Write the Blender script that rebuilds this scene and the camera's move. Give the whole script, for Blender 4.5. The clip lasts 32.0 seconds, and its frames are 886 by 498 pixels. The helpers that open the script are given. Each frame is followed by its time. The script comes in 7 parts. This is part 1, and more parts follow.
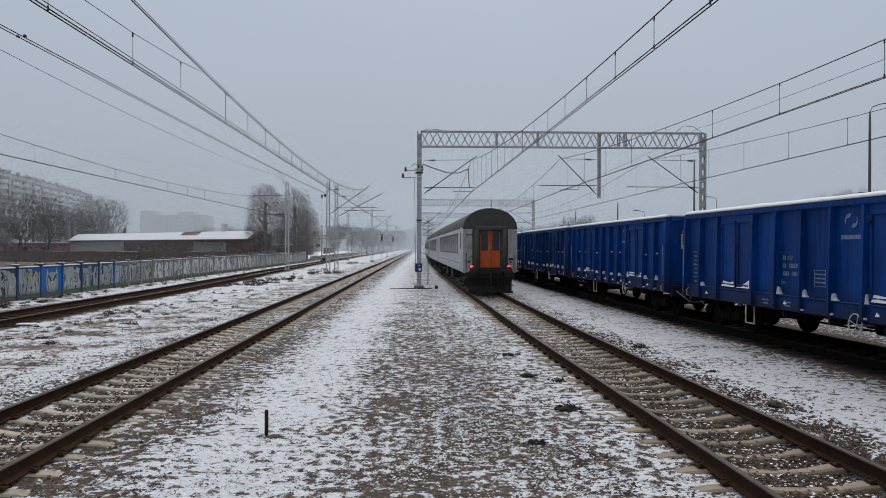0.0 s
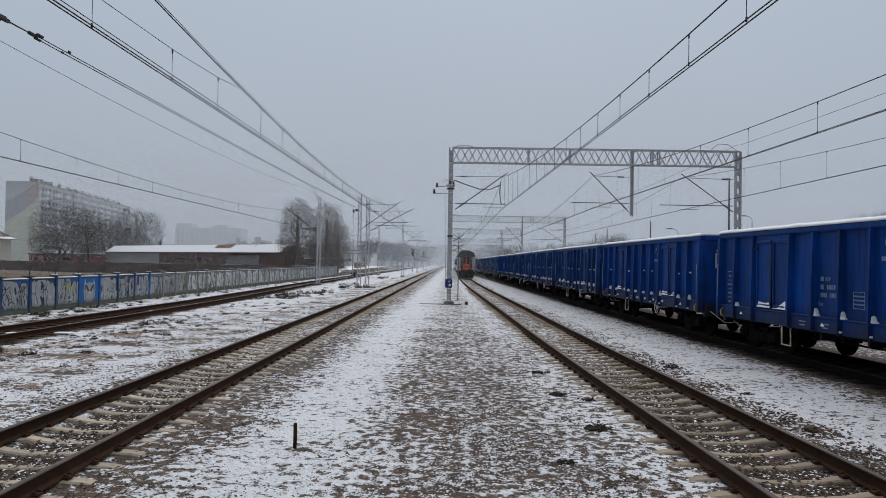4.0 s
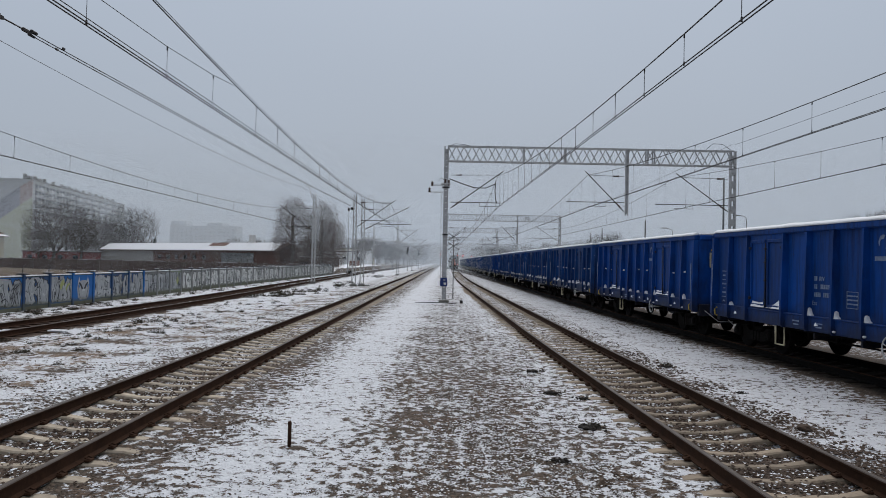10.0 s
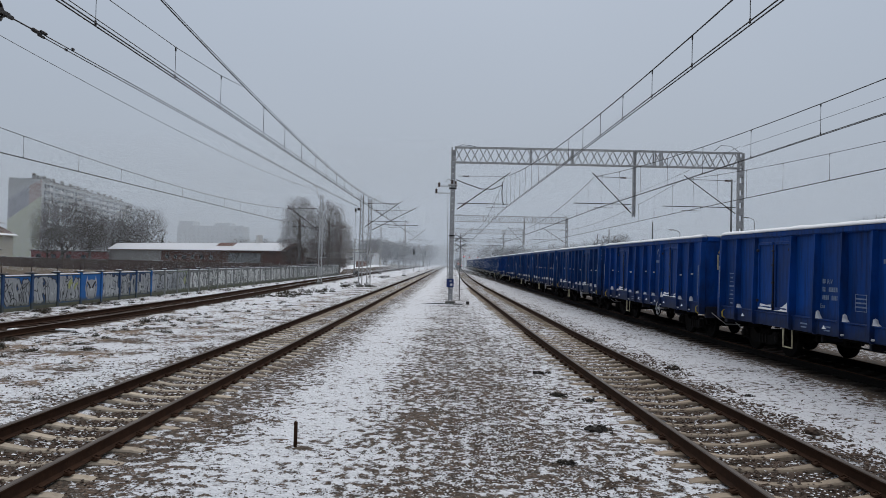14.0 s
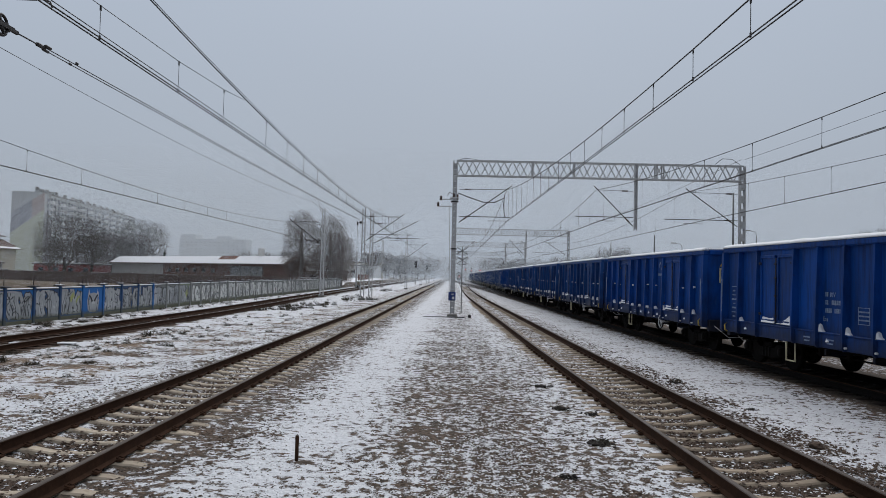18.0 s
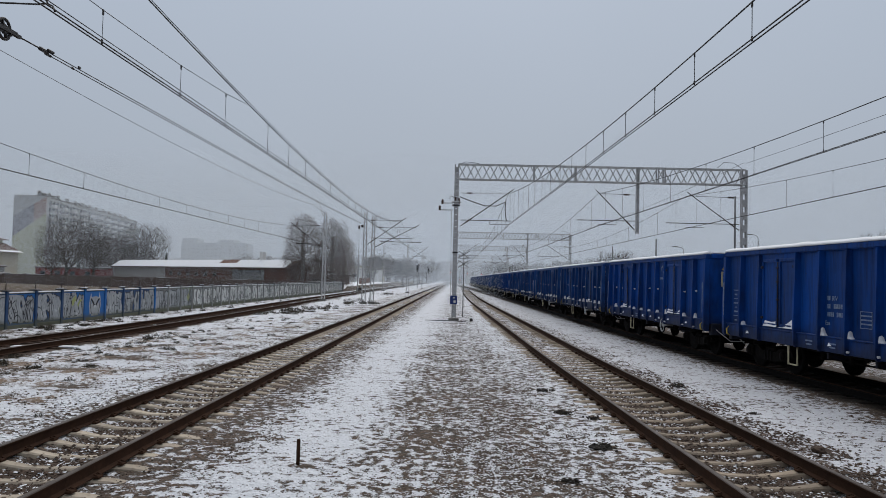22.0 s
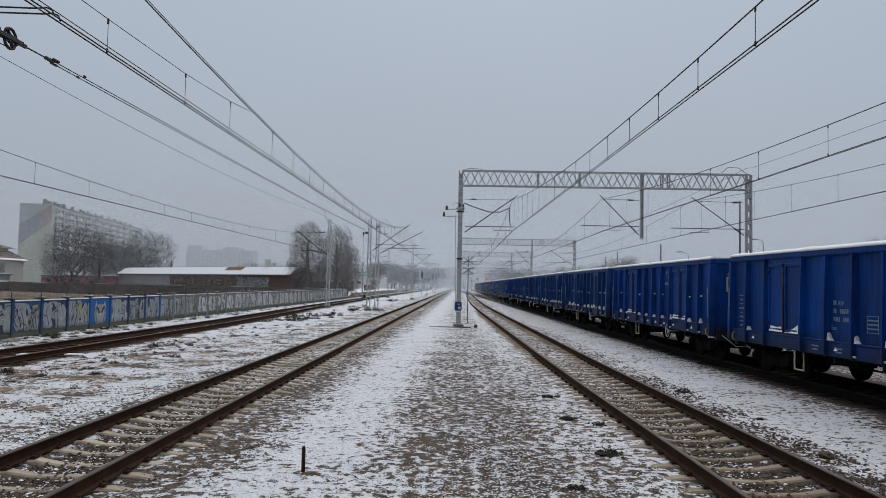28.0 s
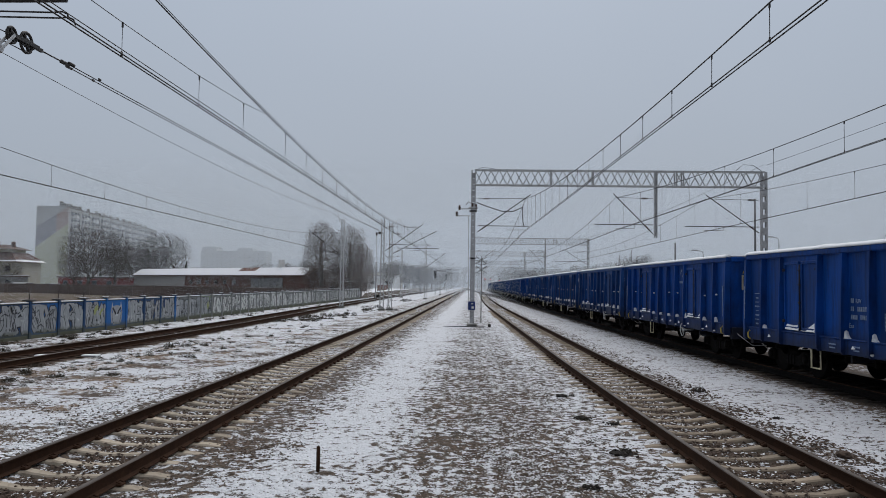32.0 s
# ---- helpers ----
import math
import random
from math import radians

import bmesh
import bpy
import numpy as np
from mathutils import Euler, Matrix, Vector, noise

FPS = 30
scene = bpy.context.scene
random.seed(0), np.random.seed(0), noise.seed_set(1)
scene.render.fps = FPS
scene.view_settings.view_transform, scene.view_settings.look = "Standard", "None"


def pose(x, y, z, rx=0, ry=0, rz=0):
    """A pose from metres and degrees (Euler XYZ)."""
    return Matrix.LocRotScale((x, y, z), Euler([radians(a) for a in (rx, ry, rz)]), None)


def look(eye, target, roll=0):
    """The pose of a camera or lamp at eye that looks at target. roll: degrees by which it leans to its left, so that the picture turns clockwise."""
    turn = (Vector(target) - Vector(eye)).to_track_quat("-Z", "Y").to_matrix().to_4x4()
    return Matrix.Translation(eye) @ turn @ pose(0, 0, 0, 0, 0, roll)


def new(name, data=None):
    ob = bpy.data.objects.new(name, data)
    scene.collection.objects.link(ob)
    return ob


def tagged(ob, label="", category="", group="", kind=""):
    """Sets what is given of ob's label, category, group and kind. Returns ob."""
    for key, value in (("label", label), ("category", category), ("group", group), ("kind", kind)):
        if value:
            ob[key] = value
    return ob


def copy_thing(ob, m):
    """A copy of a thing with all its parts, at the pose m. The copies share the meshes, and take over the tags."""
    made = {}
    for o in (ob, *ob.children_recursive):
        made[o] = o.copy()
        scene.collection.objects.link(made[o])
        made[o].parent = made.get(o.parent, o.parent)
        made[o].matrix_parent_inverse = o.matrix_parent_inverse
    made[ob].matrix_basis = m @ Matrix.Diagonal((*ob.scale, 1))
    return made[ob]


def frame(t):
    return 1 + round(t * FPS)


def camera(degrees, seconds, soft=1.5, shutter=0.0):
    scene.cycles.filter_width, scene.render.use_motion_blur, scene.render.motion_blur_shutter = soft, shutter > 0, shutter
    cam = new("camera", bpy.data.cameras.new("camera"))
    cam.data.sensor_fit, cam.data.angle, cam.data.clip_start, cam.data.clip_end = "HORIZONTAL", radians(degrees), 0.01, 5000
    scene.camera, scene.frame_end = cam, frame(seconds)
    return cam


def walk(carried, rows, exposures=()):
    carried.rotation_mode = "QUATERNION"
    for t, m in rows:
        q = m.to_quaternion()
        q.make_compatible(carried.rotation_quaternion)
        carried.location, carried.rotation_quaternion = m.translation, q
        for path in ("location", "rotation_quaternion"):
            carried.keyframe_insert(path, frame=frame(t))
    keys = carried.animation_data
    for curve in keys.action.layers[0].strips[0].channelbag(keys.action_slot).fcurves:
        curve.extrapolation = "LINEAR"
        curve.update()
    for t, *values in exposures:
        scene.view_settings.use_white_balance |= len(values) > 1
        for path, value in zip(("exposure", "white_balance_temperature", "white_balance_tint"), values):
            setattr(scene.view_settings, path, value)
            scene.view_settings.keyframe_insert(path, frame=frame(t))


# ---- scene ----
# ---------------------------------------------------------------- camera and its path
EYE = (0.0, 0.0, 2.42)
cam = camera(62.19, 32.0, soft=0.9)
# seconds and the three turns of a camera held in the hand at the platform's end
PATH = [
    (0.0, 89.854, -0.147, -1.769), (0.5, 90.028, -0.175, -1.871), (1.0, 90.165, -0.603, -1.205), (1.5, 89.702, -0.914, 0.108),
    (2.0, 89.394, -0.912, 0.707), (2.5, 89.442, -0.79, 0.665), (3.0, 90.026, -0.813, 0.63), (3.5, 90.853, -0.909, 0.709),
    (5.5, 91.23, -1.141, -0.055), (6.0, 90.977, -1.176, -0.08), (6.5, 90.924, -1.21, -0.052), (7.0, 90.928, -1.228, -0.08),
    (7.5, 90.922, -1.238, -0.193), (8.0, 90.795, -1.272, -0.27), (8.5, 90.741, -1.29, -0.276), (9.0, 90.775, -1.207, -0.133),
    (9.5, 90.755, -1.092, -0.094), (10.0, 90.969, -1.103, 0.212), (10.5, 91.159, -1.35, 0.528), (11.0, 91.121, -1.412, 0.546),
    (11.5, 91.055, -1.43, 0.533), (12.0, 90.972, -1.384, 0.541), (12.5, 90.961, -1.366, 0.627), (13.0, 90.971, -1.352, 0.739),
    (13.5, 91.035, -1.346, 0.737), (14.0, 91.035, -1.35, 0.723), (14.5, 90.973, -1.39, 0.651), (16.5, 91.196, -1.4, 0.45),
    (17.0, 91.513, -1.409, 0.529), (17.5, 91.871, -1.347, 0.669), (18.0, 92.058, -1.335, 0.868), (18.5, 92.053, -1.317, 0.962),
    (19.0, 92.065, -1.367, 0.997), (19.5, 92.196, -1.337, 0.986), (20.0, 92.314, -1.321, 0.993), (20.5, 92.42, -1.35, 0.993),
    (21.0, 92.398, -1.336, 1.011), (21.5, 92.287, -1.351, 0.992), (22.0, 92.342, -1.345, 0.989), (22.5, 92.367, -1.288, 0.934),
    (23.0, 92.38, -1.17, 0.94), (23.5, 92.412, -1.182, 0.945), (24.0, 92.545, -1.195, 0.965), (24.5, 92.626, -1.179, 1.142),
    (25.0, 92.376, -1.182, 1.404), (25.5, 92.223, -1.138, 1.464), (27.5, 92.853, -1.067, 1.338), (28.0, 92.827, -1.093, 1.34),
    (28.5, 92.895, -1.082, 1.338), (29.0, 92.884, -1.079, 1.566), (29.5, 92.884, -0.973, 1.832), (30.0, 92.933, -0.94, 2.124),
    (30.5, 92.876, -0.839, 2.198), (31.0, 92.814, -0.807, 2.254), (31.5, 92.79, -0.81, 2.294), (32.0, 92.785, -0.816, 2.376),
]
walk(cam, [(t, pose(*EYE, rx, ry, rz)) for t, rx, ry, rz in PATH], [(0.0, 0.03), (3.0, 0.0), (9.0, -0.02), (25.0, -0.03), (32.0, -0.07)])

# ---------------------------------------------------------------- sky and sun: an overcast winter noon
def sky():
    w = bpy.data.worlds.new("sky")
    scene.world = w
    w.use_nodes = True
    nt = w.node_tree
    nt.nodes.clear()
    add = nt.nodes.new
    out, bg = add("ShaderNodeOutputWorld"), add("ShaderNodeBackground")
    blue = add("ShaderNodeTexSky")
    blue.sky_type, blue.sun_disc = "NISHITA", False
    blue.sun_elevation, blue.sun_rotation = radians(53), radians(5)
    blue.air_density, blue.dust_density, blue.ozone_density = 1.0, 6.0, 1.0
    dim = add("ShaderNodeVectorMath")
    dim.operation = "SCALE"
    dim.inputs["Scale"].default_value = 0.05
    co, sep = add("ShaderNodeTexCoord"), add("ShaderNodeSeparateXYZ")
    ramp = add("ShaderNodeValToRGB")
    e = ramp.color_ramp.elements
    e[0].position, e[0].color = 0.0, (0.372, 0.415, 0.480, 1)
    e[1].position, e[1].color = 1.0, (0.95, 0.98, 1.05, 1)
    mid = e.new(0.06)
    mid.color = (0.400, 0.452, 0.528, 1)
    mid = e.new(0.36)
    mid.color = (0.45, 0.52, 0.625, 1)
    nz = add("ShaderNodeTexNoise")
    nz.inputs["Scale"].default_value, nz.inputs["Detail"].default_value = 1.6, 3
    ctr = add("ShaderNodeMapRange")
    ctr.inputs["To Min"].default_value, ctr.inputs["To Max"].default_value = 0.95, 1.05
    mul = add("ShaderNodeVectorMath")
    mul.operation = "SCALE"
    mix = add("ShaderNodeMix")
    mix.data_type = "RGBA"
    mix.inputs["Factor"].default_value = 0.9
    ln = nt.links.new
    ln(co.outputs["Generated"], sep.inputs[0])
    ln(sep.outputs["Z"], ramp.inputs["Fac"])
    ln(co.outputs["Generated"], nz.inputs["Vector"])
    ln(nz.outputs["Fac"], ctr.inputs["Value"])
    ln(ramp.outputs["Color"], mul.inputs[0])
    ln(ctr.outputs["Result"], mul.inputs["Scale"])
    ln(blue.outputs["Color"], dim.inputs[0])
    ln(dim.outputs[0], mix.inputs["A"])
    # the cloud is brighter towards the hidden sun
    side, veil = add("ShaderNodeMapRange"), add("ShaderNodeVectorMath")
    side.interpolation_type = "SMOOTHSTEP"
    for key, v in (("From Min", -1.0), ("From Max", 0.3), ("To Min", 0.70), ("To Max", 1.0)):
        side.inputs[key].default_value = v
    veil.operation = "SCALE"
    ln(sep.outputs["Y"], side.inputs["Value"])
    ln(mul.outputs[0], veil.inputs[0])
    ln(side.outputs["Result"], veil.inputs["Scale"])
    ln(veil.outputs[0], mix.inputs["B"])
    ln(mix.outputs["Result"], bg.inputs["Color"])
    ln(bg.outputs[0], out.inputs["Surface"])
    bg.inputs["Strength"].default_value = 1.0


sky()
sun = new("sun", bpy.data.lights.new("sun", "SUN"))
sun.data.energy, sun.data.angle, sun.data.color = 1.35, radians(50), (1.0, 0.965, 0.92)
sun.matrix_world = look((3, 33, 44), (0, 0, 0))


# ---------------------------------------------------------------- materials
class Nodes:
    """A short hand for building one node material."""

    def __init__(self, name):
        self.m = bpy.data.materials.new(name)
        self.m.use_nodes = True
        self.t = self.m.node_tree
        self.t.nodes.clear()
        self.out = self.t.nodes.new("ShaderNodeOutputMaterial")
        self.b = self.t.nodes.new("ShaderNodeBsdfPrincipled")
        self.t.links.new(self.b.outputs[0], self.out.inputs["Surface"])

    def put(self, socket, v):
        if hasattr(v, "is_linked"):
            self.t.links.new(v, socket)
        else:
            socket.default_value = v

    def coord(self, kind="Object", scale=(1, 1, 1)):
        if kind == "World":
            o = self.t.nodes.new("ShaderNodeNewGeometry").outputs["Position"]
        else:
            o = self.t.nodes.new("ShaderNodeTexCoord").outputs[kind]
        if scale == (1, 1, 1):
            return o
        mp = self.t.nodes.new("ShaderNodeMapping")
        mp.inputs["Scale"].default_value = scale
        self.t.links.new(o, mp.inputs["Vector"])
        return mp.outputs[0]

    def noise(self, co, scale, detail=3, rough=0.55, distort=0.0):
        n = self.t.nodes.new("ShaderNodeTexNoise")
        self.t.links.new(co, n.inputs["Vector"])
        n.inputs["Scale"].default_value, n.inputs["Detail"].default_value = scale, detail
        n.inputs["Roughness"].default_value, n.inputs["Distortion"].default_value = rough, distort
        return n.outputs["Fac"]

    def cells(self, co, scale, out="Distance", feature="F1"):
        n = self.t.nodes.new("ShaderNodeTexVoronoi")
        n.feature = feature
        self.t.links.new(co, n.inputs["Vector"])
        n.inputs["Scale"].default_value = scale
        return n.outputs[out]

    def span(self, v, a, b, c=0.0, d=1.0, smooth=False):
        n = self.t.nodes.new("ShaderNodeMapRange")
        n.interpolation_type = "SMOOTHSTEP" if smooth else "LINEAR"
        self.t.links.new(v, n.inputs["Value"])
        for key, x in (("From Min", a), ("From Max", b), ("To Min", c), ("To Max", d)):
            self.put(n.inputs[key], x)
        return n.outputs["Result"]

    def math(self, op, a, b=0.0):
        n = self.t.nodes.new("ShaderNodeMath")
        n.operation = op
        self.put(n.inputs[0], a)
        self.put(n.inputs[1], b)
        return n.outputs[0]

    def mix(self, f, a, b, how="MIX"):
        n = self.t.nodes.new("ShaderNodeMix")
        n.data_type, n.blend_type = "RGBA", how
        self.put(n.inputs["Factor"], f)
        self.put(n.inputs["A"], (*a, 1) if isinstance(a, tuple) else a)
        self.put(n.inputs["B"], (*b, 1) if isinstance(b, tuple) else b)
        return n.outputs["Result"]

    def ramp(self, v, stops):
        n = self.t.nodes.new("ShaderNodeValToRGB")
        e = n.color_ramp.elements
        while len(e) < len(stops):
            e.new(0.5)
        for s, (p, c) in zip(e, stops):
            s.position, s.color = p, (*c, 1) if isinstance(c, tuple) else (c, c, c, 1)
        self.t.links.new(v, n.inputs["Fac"])
        return n.outputs["Color"]

    def xyz(self, co):
        n = self.t.nodes.new("ShaderNodeSeparateXYZ")
        self.t.links.new(co, n.inputs[0])
        return n.outputs

    def bump(self, h, strength=0.4, dist=0.01):
        n = self.t.nodes.new("ShaderNodeBump")
        n.inputs["Strength"].default_value, n.inputs["Distance"].default_value = strength, dist
        self.t.links.new(h, n.inputs["Height"])
        self.t.links.new(n.outputs[0], self.b.inputs["Normal"])

    def random(self):
        return self.t.nodes.new("ShaderNodeObjectInfo").outputs["Random"]

    def done(self, color, rough=0.7, metal=0.0, spec=0.4):
        self.put(self.b.inputs["Base Color"], (*color, 1) if isinstance(color, tuple) else color)
        self.put(self.b.inputs["Roughness"], rough)
        self.put(self.b.inputs["Metallic"], metal)
        self.b.inputs["Specular IOR Level"].default_value = spec
        return self.m


def worn(name, a, b, scale=3.0, rough=0.7, metal=0.0, bump=0.25, dist=0.004, fine=40.0, dirt=None, dirt_amount=0.35, spec=0.4, vary=0.12, kind="Object"):
    """A paint or bare surface between colours a and b, with fine grain, optional dirt and a little change from object to object."""
    n = Nodes(name)
    co = n.coord(kind)
    big, small = n.noise(co, scale, 4), n.noise(co, fine, 3)
    c = n.mix(n.span(big, 0.3, 0.7), a, b)
    c = n.mix(n.span(small, 0.3, 0.8, 0, 0.35), c, tuple(0.6 * x for x in a))
    if dirt:
        c = n.mix(n.math("MULTIPLY", n.span(n.noise(co, scale * 2.7, 5, 0.7), 0.48, 0.68, smooth=True), dirt_amount), c, dirt)
    c = n.mix(1.0, c, n.ramp(n.random(), [(0, 1 - vary), (1, 1 + vary)]), "MULTIPLY")
    n.bump(small, bump, dist)
    return n.done(c, n.span(big, 0.2, 0.8, max(rough - 0.1, 0.05), min(rough + 0.1, 1)), metal, spec)


SNOW = (0.80, 0.815, 0.845)


def ground_material():
    n = Nodes("snowy_gravel")
    co = n.coord("World")
    x = n.xyz(co)[0]
    y = n.xyz(co)[1]
    stones = n.cells(co, 19.0)
    tint = n.cells(co, 19.0, "Color")
    fine = n.noise(co, 34.0, 3, 0.7)
    mid = n.noise(co, 6.5, 4, 0.60)
    big = n.noise(co, 0.75, 4, 0.6)
    gravel = n.mix(n.span(n.noise(co, 1.3, 3), 0.35, 0.65), (0.135, 0.086, 0.058), (0.078, 0.060, 0.044))
    gravel = n.mix(n.span(n.xyz(tint)[0], 0, 1, 0, 0.75), gravel, (0.155, 0.115, 0.085))
    gravel = n.mix(n.span(stones, 0.25, 0.75, 0, 0.75), gravel, (0.026, 0.023, 0.020))
    # oil, brake dust and the wagons' shade, darkened into the ballast under them
    soot_shade = n.span(n.math("ADD", n.math("ADD", x, n.math("MULTIPLY", n.noise(co, 1.5, 3), 1.2)), n.math("MULTIPLY", y, 0.032)), 9.2, 10.0, 0.0, 1.0)
    soot_shade = n.math("MULTIPLY", soot_shade, n.span(n.math("ADD", x, n.math("MULTIPLY", y, 0.032)), 11.5, 12.5, 1.0, 0.0))
    gravel = n.mix(n.math("MULTIPLY", soot_shade, 0.85), gravel, (0.014, 0.012, 0.011))
    # how much snow lies, across the tracks
    # the tracks draw together with distance, and so do their strips
    way = n.math("MULTIPLY", n.span(x, 0.0, 2.0), n.span(y, 10.0, 85.0, 0.0, 1.6))
    way = n.math("ADD", way, n.math("MULTIPLY", n.span(x, -12.0, -10.0, 1.0, 0.0), n.span(y, 40.0, 130.0, 0.0, 1.9)))
    cover = n.ramp(n.span(n.math("ADD", x, way), -20.0, 12.0), COVER)
    field = n.span(x, -18.4, -18.0, 1.0, 0.0)
    grass = n.mix(n.noise(co, 0.25, 4), (0.075, 0.054, 0.036), (0.105, 0.080, 0.052))
    # withered straw lying on the strip beside the siding
    straw = n.math("MULTIPLY", n.span(n.noise(co, 0.5, 4, 0.65), 0.43, 0.55), n.math("MULTIPLY", n.span(x, -13.0, -11.0), n.span(x, -7.4, -6.4, 1.0, 0.0)))
    gravel = n.mix(n.math("MULTIPLY", straw, 0.7), gravel, (0.25, 0.18, 0.125))
    # rust and old oil along the siding
    bed = n.math("MULTIPLY", n.span(n.math("ADD", x, way), -15.3, -14.7), n.span(n.math("ADD", x, way), -12.3, -11.8, 1.0, 0.0))
    gravel = n.mix(n.math("MULTIPLY", bed, 0.75), gravel, (0.040, 0.022, 0.015))
    gravel = n.mix(field, gravel, grass)
    level = n.math("ADD", n.math("MULTIPLY", n.math("SUBTRACT", mid, 0.5), n.span(x, -7.0, -5.8, 0.52, 0.74)), n.math("MULTIPLY", fine, 0.26))
    # wide bare patches on the strip beside the siding, few between the running tracks
    level = n.math("ADD", level, n.math("MULTIPLY", n.math("SUBTRACT", big, 0.5), n.span(x, -7.0, -5.0, 0.62, 0.26)))
    level = n.math("ADD", level, 0.52)
    # drifts and bare patches of a stride or more, which alone are seen far off
    level = n.math("ADD", level, n.math("MULTIPLY", n.math("SUBTRACT", n.noise(co, 1.7, 4, 0.7), 0.5), n.span(y, 18.0, 50.0, 0.10, 0.55)))
    level = n.math("SUBTRACT", level, n.math("MULTIPLY", n.span(stones, 0.0, 0.5, 1.0, 0.0), 0.05))
    edge = n.span(n.xyz(cover)[0], 0.0, 1.0, 0.84, 0.46)
    edge = n.math("SUBTRACT", edge, n.math("MULTIPLY", n.math("MULTIPLY", n.span(x, -9.0, -8.0, 1.0, 0.0), n.span(x, -18.4, -18.0)), n.span(y, 20.0, 46.0, 0.0, 0.11)))
    edge = n.math("ADD", edge, n.math("MULTIPLY", soot_shade, 0.22))
    edge = n.math("SUBTRACT", edge, n.math("MULTIPLY", n.math("MULTIPLY", n.span(x, -2.8, -2.2), n.span(x, 1.6, 2.2, 1.0, 0.0)), n.span(y, 16.0, 36.0, 0.0, 0.05)))
    snow = n.span(n.math("SUBTRACT", level, edge), -0.032, 0.036, smooth=True)
    thin = n.mix(n.span(n.noise(co, 12.0, 4), 0.3, 0.7), (0.695, 0.71, 0.745), (0.545, 0.56, 0.59))
    # the wagons' shade on the snow beside them, greyed into its colour
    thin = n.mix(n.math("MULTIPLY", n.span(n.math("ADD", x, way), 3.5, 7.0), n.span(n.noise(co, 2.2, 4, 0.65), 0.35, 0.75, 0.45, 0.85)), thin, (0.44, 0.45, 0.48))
    c = n.mix(snow, gravel, thin)
    relief = n.math("ADD", n.span(stones, 0.0, 0.7, 1.0, 0.0), n.math("MULTIPLY", fine, 0.8))
    n.bump(n.math("ADD", relief, n.math("MULTIPLY", snow, 0.35)), 0.75, 0.03)
    return n.done(c, n.span(snow, 0, 1, 0.9, 0.7), spec=0.25)


# snow cover across the tracks, from x = -20 to x = 12
COVER = [((a + 20) / 32, v) for a, v in (
    (-20, 0.20), (-18, 0.20), (-17.7, 0.36), (-15.6, 0.50), (-14.7, 0.12), (-12.4, 0.14), (-11.8, 0.52), (-9.2, 0.51), (-7.4, 0.58), (-6.6, 0.56),
    (-5.9, 0.47), (-4.0, 0.40), (-3.4, 0.40), (-2.9, 0.57), (-2.3, 0.715), (-1.5, 0.67), (-0.8, 0.49), (-0.1, 0.43), (1.3, 0.45), (1.9, 0.57), (2.55, 0.58), (3.1, 0.48), (4.6, 0.48),
    (5.2, 0.55), (5.7, 0.69), (7.3, 0.71), (8.1, 0.47), (8.7, 0.40), (11.4, 0.28), (12, 0.40))][:32]

M = {}


